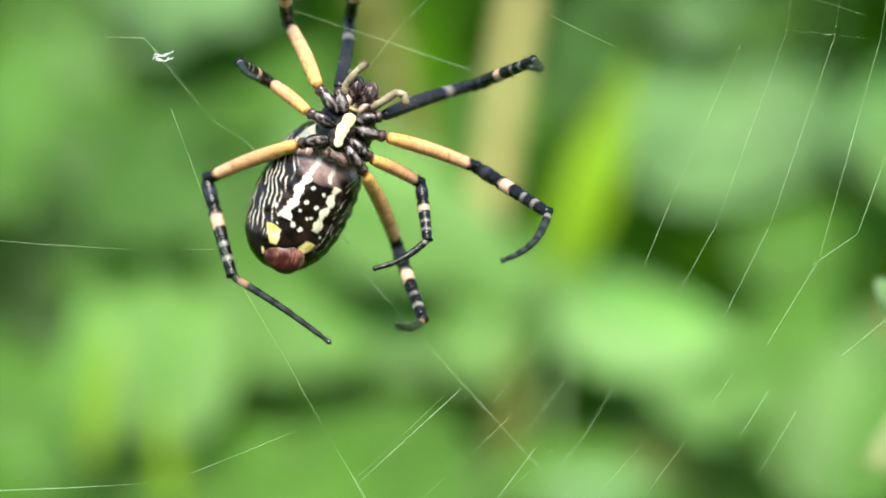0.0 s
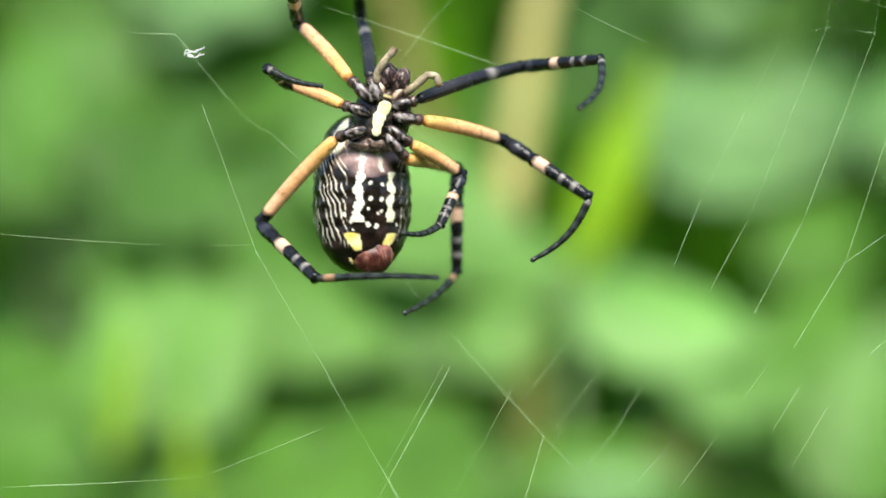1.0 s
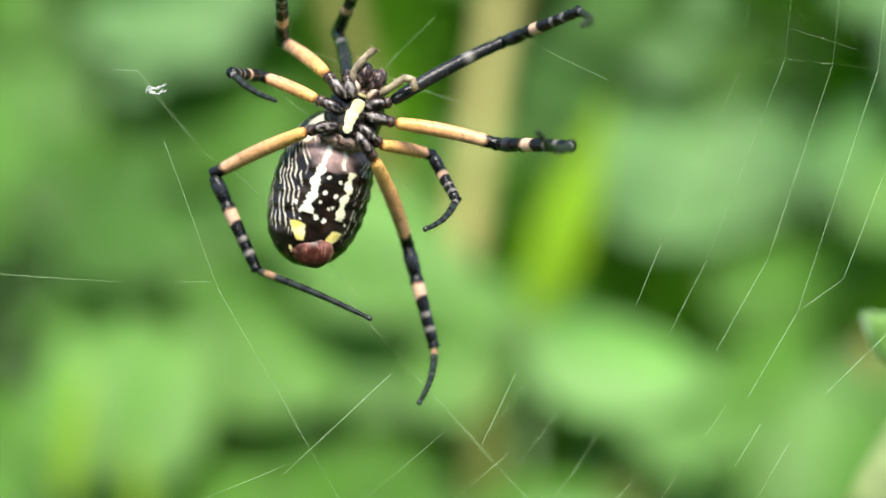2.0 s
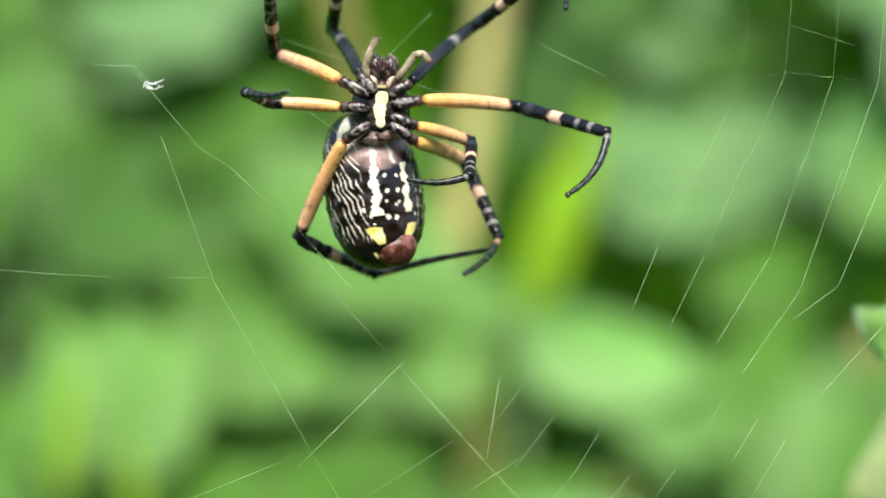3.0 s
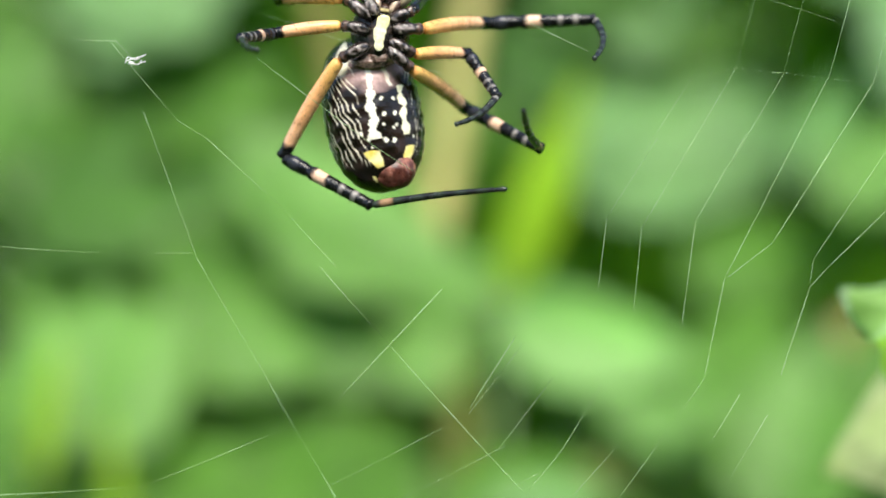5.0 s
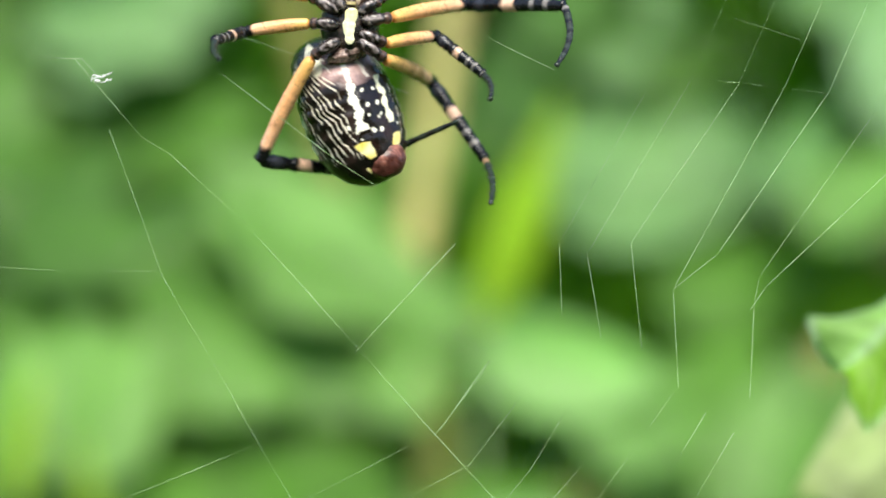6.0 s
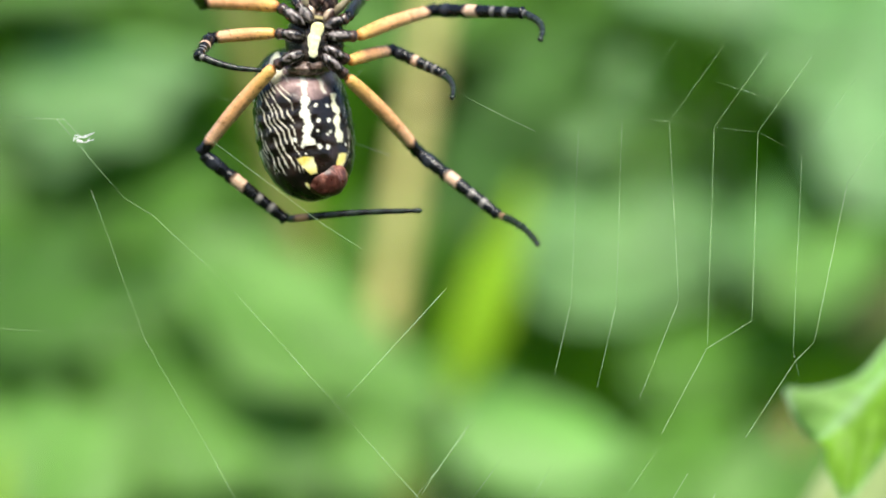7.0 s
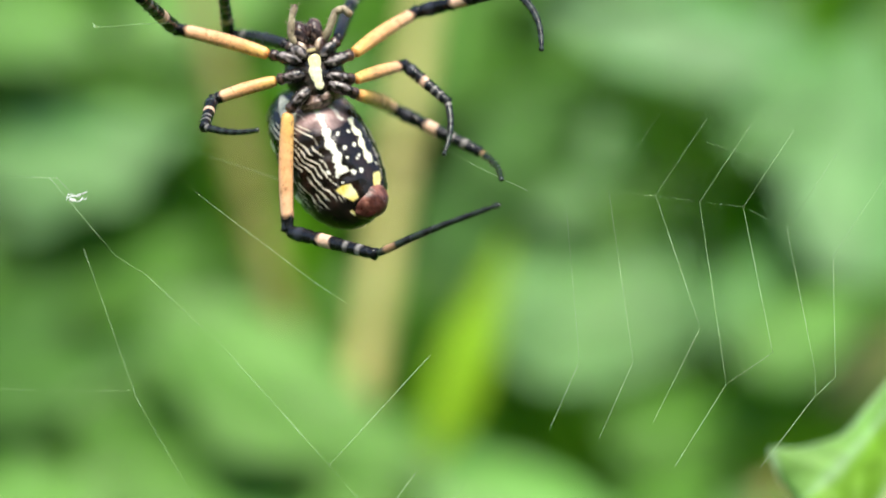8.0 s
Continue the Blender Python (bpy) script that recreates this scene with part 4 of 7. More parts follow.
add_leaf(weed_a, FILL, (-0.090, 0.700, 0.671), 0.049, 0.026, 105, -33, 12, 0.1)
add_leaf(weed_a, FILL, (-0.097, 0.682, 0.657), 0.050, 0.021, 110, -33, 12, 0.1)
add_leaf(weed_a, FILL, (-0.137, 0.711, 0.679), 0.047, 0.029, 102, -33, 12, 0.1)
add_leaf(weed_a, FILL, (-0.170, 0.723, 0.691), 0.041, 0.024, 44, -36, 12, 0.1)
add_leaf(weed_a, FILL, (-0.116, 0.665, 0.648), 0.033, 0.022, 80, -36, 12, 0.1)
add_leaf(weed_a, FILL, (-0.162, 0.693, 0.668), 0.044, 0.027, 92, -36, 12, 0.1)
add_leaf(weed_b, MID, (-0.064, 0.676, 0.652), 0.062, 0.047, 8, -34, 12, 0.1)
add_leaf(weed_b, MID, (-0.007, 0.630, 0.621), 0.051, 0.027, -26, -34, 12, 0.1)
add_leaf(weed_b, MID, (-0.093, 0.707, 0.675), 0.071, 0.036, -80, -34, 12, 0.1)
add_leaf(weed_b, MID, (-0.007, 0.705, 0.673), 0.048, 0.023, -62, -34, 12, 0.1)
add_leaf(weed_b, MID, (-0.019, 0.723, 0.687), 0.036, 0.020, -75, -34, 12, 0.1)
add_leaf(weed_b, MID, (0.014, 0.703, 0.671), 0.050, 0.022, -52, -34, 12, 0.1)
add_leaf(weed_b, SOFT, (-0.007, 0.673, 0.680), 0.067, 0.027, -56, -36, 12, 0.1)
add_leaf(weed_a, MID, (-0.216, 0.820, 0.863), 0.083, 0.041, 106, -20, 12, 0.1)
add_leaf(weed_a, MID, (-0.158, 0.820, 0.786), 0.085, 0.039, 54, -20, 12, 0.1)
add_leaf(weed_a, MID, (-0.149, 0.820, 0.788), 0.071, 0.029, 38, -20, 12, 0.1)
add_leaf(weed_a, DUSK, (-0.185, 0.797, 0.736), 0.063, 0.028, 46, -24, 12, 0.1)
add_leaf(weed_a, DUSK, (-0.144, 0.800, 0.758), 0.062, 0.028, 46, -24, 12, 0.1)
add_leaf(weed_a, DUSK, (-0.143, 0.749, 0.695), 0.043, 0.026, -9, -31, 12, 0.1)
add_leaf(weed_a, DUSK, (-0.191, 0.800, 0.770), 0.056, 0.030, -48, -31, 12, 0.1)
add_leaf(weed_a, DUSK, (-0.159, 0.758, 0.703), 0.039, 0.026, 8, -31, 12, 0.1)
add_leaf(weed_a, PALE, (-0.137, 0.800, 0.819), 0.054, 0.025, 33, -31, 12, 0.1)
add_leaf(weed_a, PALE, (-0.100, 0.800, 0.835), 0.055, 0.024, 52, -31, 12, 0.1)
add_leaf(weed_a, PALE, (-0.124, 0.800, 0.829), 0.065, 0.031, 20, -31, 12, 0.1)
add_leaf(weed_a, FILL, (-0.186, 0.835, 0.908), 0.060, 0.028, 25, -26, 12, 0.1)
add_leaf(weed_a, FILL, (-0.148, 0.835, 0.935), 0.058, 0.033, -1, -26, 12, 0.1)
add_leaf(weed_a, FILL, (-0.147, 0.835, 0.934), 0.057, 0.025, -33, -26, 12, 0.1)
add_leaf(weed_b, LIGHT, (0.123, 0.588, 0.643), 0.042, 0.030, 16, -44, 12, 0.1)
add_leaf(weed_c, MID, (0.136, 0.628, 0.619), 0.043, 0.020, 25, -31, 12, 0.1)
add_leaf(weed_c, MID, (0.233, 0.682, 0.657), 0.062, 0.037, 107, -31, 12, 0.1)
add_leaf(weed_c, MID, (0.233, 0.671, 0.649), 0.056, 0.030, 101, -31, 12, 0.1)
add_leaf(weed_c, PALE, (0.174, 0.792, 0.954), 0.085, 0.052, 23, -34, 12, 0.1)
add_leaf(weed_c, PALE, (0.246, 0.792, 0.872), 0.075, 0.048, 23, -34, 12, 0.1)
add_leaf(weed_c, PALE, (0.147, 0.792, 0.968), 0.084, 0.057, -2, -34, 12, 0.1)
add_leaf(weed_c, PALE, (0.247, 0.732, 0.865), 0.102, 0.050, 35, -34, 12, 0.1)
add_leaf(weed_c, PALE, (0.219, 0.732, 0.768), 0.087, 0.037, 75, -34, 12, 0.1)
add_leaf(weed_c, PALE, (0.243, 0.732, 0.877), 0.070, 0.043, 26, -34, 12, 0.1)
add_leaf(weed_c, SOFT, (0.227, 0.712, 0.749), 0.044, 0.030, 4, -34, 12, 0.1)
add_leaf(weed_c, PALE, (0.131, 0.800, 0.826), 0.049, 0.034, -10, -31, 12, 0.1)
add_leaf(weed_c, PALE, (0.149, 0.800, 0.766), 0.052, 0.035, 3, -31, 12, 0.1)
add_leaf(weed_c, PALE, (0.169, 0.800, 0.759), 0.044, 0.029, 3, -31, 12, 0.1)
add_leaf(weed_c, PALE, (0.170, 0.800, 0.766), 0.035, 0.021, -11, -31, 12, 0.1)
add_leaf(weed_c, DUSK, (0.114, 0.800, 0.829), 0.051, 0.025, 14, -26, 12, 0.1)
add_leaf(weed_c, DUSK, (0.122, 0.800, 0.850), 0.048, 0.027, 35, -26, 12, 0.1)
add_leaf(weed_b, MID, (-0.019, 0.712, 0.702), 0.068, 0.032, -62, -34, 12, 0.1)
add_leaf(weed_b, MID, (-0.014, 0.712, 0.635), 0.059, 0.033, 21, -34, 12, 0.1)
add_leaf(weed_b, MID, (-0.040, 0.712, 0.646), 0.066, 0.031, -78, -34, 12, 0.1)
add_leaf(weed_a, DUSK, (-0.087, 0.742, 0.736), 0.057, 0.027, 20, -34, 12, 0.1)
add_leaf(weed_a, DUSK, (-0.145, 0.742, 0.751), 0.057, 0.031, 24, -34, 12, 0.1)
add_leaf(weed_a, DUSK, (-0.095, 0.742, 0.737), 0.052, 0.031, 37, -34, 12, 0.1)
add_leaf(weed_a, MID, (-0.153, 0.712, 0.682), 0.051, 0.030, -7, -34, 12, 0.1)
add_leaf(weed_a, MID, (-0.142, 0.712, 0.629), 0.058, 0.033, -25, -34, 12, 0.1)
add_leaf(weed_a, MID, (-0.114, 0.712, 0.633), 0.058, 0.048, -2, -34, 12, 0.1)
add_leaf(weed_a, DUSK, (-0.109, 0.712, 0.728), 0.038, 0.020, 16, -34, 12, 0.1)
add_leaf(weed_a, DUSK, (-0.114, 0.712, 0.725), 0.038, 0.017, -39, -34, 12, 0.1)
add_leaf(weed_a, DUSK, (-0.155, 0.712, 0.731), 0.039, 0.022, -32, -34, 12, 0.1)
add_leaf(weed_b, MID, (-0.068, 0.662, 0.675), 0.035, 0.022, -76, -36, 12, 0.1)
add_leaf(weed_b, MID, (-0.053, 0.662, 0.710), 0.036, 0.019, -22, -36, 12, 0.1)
add_leaf(weed_b, MID, (-0.069, 0.662, 0.721), 0.039, 0.016, -47, -36, 12, 0.1)
add_leaf(weed_b, MID, (-0.012, 0.672, 0.664), 0.049, 0.027, -17, -38, 12, 0.1)
add_leaf(weed_b, MID, (0.006, 0.672, 0.706), 0.045, 0.037, -2, -38, 12, 0.1)
add_leaf(weed_b, MID, (0.013, 0.672, 0.696), 0.058, 0.035, -12, -38, 12, 0.1)
add_leaf(weed_c, DUSK, (0.140, 0.800, 0.879), 0.046, 0.019, 34, -26, 12, 0.1)
add_leaf(weed_a, BRIGHT, (-0.142, 0.579, 0.640), 0.063, 0.011, 84, -10, 12, 0.1)
add_leaf(weed_a, BRIGHT, (-0.116, 0.587, 0.613), 0.054, 0.009, 100, -10, 12, 0.1)
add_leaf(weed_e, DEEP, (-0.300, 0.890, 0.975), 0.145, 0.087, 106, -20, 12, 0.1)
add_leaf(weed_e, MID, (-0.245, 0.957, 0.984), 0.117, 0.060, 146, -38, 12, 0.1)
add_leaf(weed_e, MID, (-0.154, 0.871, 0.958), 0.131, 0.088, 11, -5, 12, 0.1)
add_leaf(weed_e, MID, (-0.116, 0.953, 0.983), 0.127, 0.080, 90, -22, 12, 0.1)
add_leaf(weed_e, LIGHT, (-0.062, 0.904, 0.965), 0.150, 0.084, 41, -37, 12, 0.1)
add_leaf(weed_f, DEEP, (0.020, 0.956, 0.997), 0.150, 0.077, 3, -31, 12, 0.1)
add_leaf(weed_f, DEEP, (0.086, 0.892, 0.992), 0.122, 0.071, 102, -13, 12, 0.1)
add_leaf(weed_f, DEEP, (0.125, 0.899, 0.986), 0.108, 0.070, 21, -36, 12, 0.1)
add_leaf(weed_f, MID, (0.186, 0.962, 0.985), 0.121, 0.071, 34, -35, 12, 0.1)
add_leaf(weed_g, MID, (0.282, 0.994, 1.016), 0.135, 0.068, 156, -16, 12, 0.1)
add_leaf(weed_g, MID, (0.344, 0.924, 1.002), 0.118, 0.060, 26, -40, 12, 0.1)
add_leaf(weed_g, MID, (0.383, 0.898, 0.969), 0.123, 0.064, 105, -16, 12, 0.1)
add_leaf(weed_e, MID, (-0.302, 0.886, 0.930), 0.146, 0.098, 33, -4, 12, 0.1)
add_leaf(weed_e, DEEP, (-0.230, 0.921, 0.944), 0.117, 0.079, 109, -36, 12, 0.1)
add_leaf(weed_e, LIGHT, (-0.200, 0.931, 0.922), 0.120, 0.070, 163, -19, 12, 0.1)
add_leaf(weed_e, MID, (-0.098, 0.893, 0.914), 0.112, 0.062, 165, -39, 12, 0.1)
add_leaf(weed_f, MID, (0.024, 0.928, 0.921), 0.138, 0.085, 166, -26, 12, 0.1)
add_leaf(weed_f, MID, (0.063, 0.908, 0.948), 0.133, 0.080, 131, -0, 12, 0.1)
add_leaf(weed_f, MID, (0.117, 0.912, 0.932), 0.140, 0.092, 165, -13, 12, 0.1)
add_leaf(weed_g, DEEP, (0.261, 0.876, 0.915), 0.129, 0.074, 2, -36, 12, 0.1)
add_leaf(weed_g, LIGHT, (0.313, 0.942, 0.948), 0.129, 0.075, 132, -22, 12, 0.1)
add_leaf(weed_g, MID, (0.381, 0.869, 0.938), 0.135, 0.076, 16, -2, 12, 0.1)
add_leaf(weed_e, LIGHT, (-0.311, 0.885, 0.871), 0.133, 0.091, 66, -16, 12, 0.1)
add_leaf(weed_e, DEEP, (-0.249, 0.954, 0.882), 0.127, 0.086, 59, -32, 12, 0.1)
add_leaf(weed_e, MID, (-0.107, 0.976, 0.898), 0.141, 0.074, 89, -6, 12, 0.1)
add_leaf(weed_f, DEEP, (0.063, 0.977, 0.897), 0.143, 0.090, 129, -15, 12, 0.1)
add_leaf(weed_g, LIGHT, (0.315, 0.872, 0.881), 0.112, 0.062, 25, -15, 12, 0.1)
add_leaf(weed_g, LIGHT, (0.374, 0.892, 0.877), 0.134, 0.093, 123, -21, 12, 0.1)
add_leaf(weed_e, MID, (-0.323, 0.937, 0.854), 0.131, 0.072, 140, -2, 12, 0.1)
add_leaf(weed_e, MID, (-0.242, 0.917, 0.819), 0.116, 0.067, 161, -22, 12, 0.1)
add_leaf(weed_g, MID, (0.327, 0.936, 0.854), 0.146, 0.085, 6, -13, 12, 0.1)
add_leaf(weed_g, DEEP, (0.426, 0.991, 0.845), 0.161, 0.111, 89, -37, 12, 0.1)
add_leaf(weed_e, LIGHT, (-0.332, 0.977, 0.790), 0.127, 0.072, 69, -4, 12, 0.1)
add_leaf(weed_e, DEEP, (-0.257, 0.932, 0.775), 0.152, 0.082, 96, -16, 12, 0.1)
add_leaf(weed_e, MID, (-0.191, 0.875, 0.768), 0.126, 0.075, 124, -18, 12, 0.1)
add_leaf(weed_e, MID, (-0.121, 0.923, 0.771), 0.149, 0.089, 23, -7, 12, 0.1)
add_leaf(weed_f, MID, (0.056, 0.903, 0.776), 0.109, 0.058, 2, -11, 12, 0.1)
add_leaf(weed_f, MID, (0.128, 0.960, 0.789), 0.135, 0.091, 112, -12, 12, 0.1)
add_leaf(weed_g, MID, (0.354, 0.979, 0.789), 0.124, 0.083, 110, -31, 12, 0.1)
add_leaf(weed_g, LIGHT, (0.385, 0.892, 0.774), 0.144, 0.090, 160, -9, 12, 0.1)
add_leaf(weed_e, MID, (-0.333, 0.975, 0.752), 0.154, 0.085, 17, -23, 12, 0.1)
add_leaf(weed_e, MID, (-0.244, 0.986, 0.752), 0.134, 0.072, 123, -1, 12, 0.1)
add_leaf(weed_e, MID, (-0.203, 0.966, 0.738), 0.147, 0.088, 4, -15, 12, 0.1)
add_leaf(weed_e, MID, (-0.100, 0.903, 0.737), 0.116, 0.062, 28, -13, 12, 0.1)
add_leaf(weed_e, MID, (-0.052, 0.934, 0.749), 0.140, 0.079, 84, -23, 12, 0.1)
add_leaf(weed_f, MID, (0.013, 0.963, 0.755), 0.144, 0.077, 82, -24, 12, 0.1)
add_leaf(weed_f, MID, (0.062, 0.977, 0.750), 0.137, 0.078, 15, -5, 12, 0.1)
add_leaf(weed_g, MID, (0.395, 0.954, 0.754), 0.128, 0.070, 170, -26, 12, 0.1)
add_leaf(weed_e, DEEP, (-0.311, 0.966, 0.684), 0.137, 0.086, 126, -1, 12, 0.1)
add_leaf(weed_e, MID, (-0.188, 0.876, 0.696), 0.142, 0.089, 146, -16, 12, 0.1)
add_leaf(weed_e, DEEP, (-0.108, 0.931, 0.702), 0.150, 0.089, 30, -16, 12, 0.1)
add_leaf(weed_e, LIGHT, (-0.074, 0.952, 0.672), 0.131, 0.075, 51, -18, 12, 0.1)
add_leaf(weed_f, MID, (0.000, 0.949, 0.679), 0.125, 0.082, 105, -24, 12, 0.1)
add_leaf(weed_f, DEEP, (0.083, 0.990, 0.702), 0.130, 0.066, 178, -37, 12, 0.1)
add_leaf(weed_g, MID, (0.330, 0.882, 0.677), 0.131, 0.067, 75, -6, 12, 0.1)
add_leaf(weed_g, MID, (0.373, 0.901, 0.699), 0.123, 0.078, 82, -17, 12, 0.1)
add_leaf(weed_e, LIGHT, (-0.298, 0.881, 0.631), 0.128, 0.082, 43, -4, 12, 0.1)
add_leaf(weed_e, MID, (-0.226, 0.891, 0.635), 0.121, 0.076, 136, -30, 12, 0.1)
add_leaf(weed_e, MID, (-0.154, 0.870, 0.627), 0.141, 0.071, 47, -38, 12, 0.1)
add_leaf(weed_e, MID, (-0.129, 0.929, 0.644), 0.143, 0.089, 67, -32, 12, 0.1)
add_leaf(weed_e, MID, (-0.063, 0.976, 0.626), 0.152, 0.090, 148, -9, 12, 0.1)
add_leaf(weed_f, MID, (0.007, 0.996, 0.625), 0.134, 0.077, 118, -27, 12, 0.1)
add_leaf(weed_g, DEEP, (0.222, 0.974, 0.649), 0.118, 0.078, 83, -40, 12, 0.1)
add_leaf(weed_g, LIGHT, (0.250, 0.909, 0.625), 0.134, 0.080, 138, -5, 12, 0.1)
add_leaf(weed_g, MID, (0.318, 0.944, 0.631), 0.126, 0.071, 79, -4, 12, 0.1)
add_leaf(weed_g, LIGHT, (0.417, 0.993, 0.641), 0.140, 0.083, 40, -11, 12, 0.1)
add_leaf(weed_e, LIGHT, (-0.318, 0.971, 0.597), 0.151, 0.096, 105, -10, 12, 0.1)
add_leaf(weed_e, MID, (-0.260, 0.978, 0.586), 0.122, 0.063, 82, -8, 12, 0.1)
add_leaf(weed_e, MID, (-0.183, 0.875, 0.606), 0.111, 0.070, 145, -18, 12, 0.1)
add_leaf(weed_e, LIGHT, (-0.102, 0.885, 0.605), 0.109, 0.056, 114, -10, 12, 0.1)
add_leaf(weed_e, DEEP, (-0.051, 0.993, 0.590), 0.126, 0.073, 61, -13, 12, 0.1)
add_leaf(weed_f, MID, (0.009, 0.954, 0.583), 0.144, 0.084, 149, -6, 12, 0.1)
add_leaf(weed_g, DEEP, (0.200, 0.887, 0.581), 0.124, 0.084, 44, -15, 12, 0.1)
add_leaf(weed_g, LIGHT, (0.269, 0.928, 0.593), 0.127, 0.070, 159, -11, 12, 0.1)
add_leaf(weed_g, MID, (0.317, 0.929, 0.599), 0.150, 0.097, 3, -8, 12, 0.1)
add_leaf(weed_g, MID, (0.382, 0.933, 0.597), 0.126, 0.078, 85, -22, 12, 0.1)
add_leaf(weed_e, DEEP, (-0.290, 0.919, 0.542), 0.148, 0.099, 87, -2, 12, 0.1)
add_leaf(weed_e, DEEP, (-0.247, 0.971, 0.522), 0.118, 0.060, 171, -25, 12, 0.1)
add_leaf(weed_e, MID, (-0.189, 0.985, 0.529), 0.128, 0.087, 157, -22, 12, 0.1)
add_leaf(weed_e, MID, (-0.134, 0.985, 0.532), 0.155, 0.101, 26, -8, 12, 0.1)
add_leaf(weed_e, MID, (-0.067, 0.893, 0.534), 0.133, 0.081, 32, -3, 12, 0.1)
add_leaf(weed_f, MID, (-0.005, 0.877, 0.556), 0.120, 0.081, 125, -10, 12, 0.1)
add_leaf(weed_f, MID, (0.071, 0.878, 0.544), 0.106, 0.062, 165, -7, 12, 0.1)
add_leaf(weed_f, MID, (0.121, 0.908, 0.539), 0.130, 0.090, 174, -24, 12, 0.1)
add_leaf(weed_g, MID, (0.192, 0.880, 0.528), 0.133, 0.076, 124, -24, 12, 0.1)
add_leaf(weed_g, DEEP, (0.267, 0.959, 0.517), 0.150, 0.075, 68, -31, 12, 0.1)
add_leaf(weed_g, MID, (0.333, 0.949, 0.536), 0.112, 0.076, 27, -3, 12, 0.1)
add_leaf(weed_g, MID, (0.410, 0.962, 0.517), 0.147, 0.081, 36, -27, 12, 0.1)

grass_leaf((0.049, 0.611, 0.686), (0.083, 0.611, 0.785), 0.0231)
dry_stalk((0.015, 0.701, 0.679), (0.062, 0.721, 0.975), 0.0086, STALK)
dry_stalk((-0.004, 0.831, 0.706), (-0.068, 0.831, 0.957), 0.0092, OLD_STALK)

# downy leaves beside the web

weed_d = start_plant('downy_weed', 'downy light green creased leaf of a weed beside the web', 0.102, 0.052, 0.712)
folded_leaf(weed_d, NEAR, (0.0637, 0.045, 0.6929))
weed_h = start_plant('downy_weed', 'pale yellow-green downy leaf of a low weed beside the web', 0.142, 0.115, 0.690)
add_leaf(weed_h, DOWNY, (0.1010, 0.100, 0.6733), 0.0620, 0.0380, 202, -35, 10, 0.12)

# the web: still threads

slack, veering = [], []
veering.append(thread('radial_thread', [(-0.0382, 0.7263), (-0.0358, 0.7235), (-0.0299, 0.7166), (-0.0263, 0.7144)], 0.034))
veering.append(thread('radial_thread', [(-0.0263, 0.7144), (-0.0171, 0.7060), (-0.0101, 0.6983)], 0.044))
slack.append(thread('radial_thread', [(-0.0101, 0.6983), (-0.0032, 0.6906), (0.0066, 0.6796), (0.0152, 0.6703)], 0.041))
veering.append(thread('radial_thread', [(-0.0227, 0.7271), (-0.0197, 0.7243), (-0.0109, 0.7177), (-0.0052, 0.7134), (-0.0003, 0.7103)], 0.029))
thread('spiral_thread', [(-0.0228, 0.7275), (-0.0204, 0.7325), (-0.0177, 0.7376), (-0.0180, 0.7384)], 0.046)
thread('spiral_thread', [(-0.0333, 0.7460), (-0.0330, 0.7455), (-0.0325, 0.7454)], 0.085)
thread('spiral_thread', [(-0.0325, 0.7454), (-0.0272, 0.7459), (-0.0230, 0.7461)], 0.032)
thread('radial_thread', [(-0.0339, 0.7175), (-0.0314, 0.7108), (-0.0272, 0.6992)], 0.034)
thread('radial_thread', [(-0.0272, 0.6992), (-0.0194, 0.6859), (-0.0114, 0.6719), (-0.0054, 0.6607)], 0.031)
thread('spiral_thread', [(-0.0676, 0.7022), (-0.0537, 0.7009), (-0.0393, 0.7000), (-0.0278, 0.7000)], 0.025)
thread('spiral_thread', [(-0.0457, 0.7266), (-0.0373, 0.7263), (-0.0350, 0.7239)], 0.031)
crossing = thread('spiral_thread', [(0, 0), (0, -0.0050), (0, -0.0185)], 0.046)
tine = thread('spiral_thread', [(0, 0), (0, -0.0105)], 0.041)
veering.append(thread('spiral_thread', [(0.0066, 0.6797), (0.0104, 0.6845), (0.0136, 0.6887)], 0.025))
veering.append(thread('spiral_thread', [(0.0104, 0.6753), (0.0174, 0.6845)], 0.025))
veering.append(thread('spiral_thread', [(0.0142, 0.6701), (0.0185, 0.6753), (0.0234, 0.6834)], 0.025))
thread('spiral_thread', [(0.0199, 0.6701), (0.0270, 0.6781), (0.0305, 0.6830)], 0.025)
thread('spiral_thread', [(-0.0693, 0.6694), (-0.0552, 0.6699), (-0.0341, 0.6710), (-0.0154, 0.6786)], 0.041)
thread('spiral_thread', [(-0.0182, 0.6835), (-0.0154, 0.6786), (-0.0105, 0.6705), (-0.0087, 0.6673)], 0.031)
thread('radial_thread', [(-0.0209, 0.7317), (-0.0157, 0.7300), (-0.0075, 0.7273), (0.0036, 0.7235)], 0.036, 0.013)
thread('radial_thread', [(0.0095, 0.7315), (0.0144, 0.7286), (0.0215, 0.7252)], 0.026)
thread('spiral_thread', [(-0.0096, 0.7241), (-0.0052, 0.7297), (0.0000, 0.7349)], 0.025, 0.013)
thread('radial_thread', [(0.0444, 0.7317), (0.0484, 0.7305), (0.0527, 0.7291)], 0.026)
thread('spiral_thread', [(0.0366, 0.6851), (0.0273, 0.6721), (0.0255, 0.6697)], 0.029)
thread('spiral_thread', [(0.0405, 0.6823), (0.0340, 0.6718), (0.0326, 0.6693)], 0.029)
thread('spiral_thread', [(0.0440, 0.6798), (0.0394, 0.6721), (0.0379, 0.6696)], 0.026)

# lower threads that slacken as the spider climbs: foot, length and radius

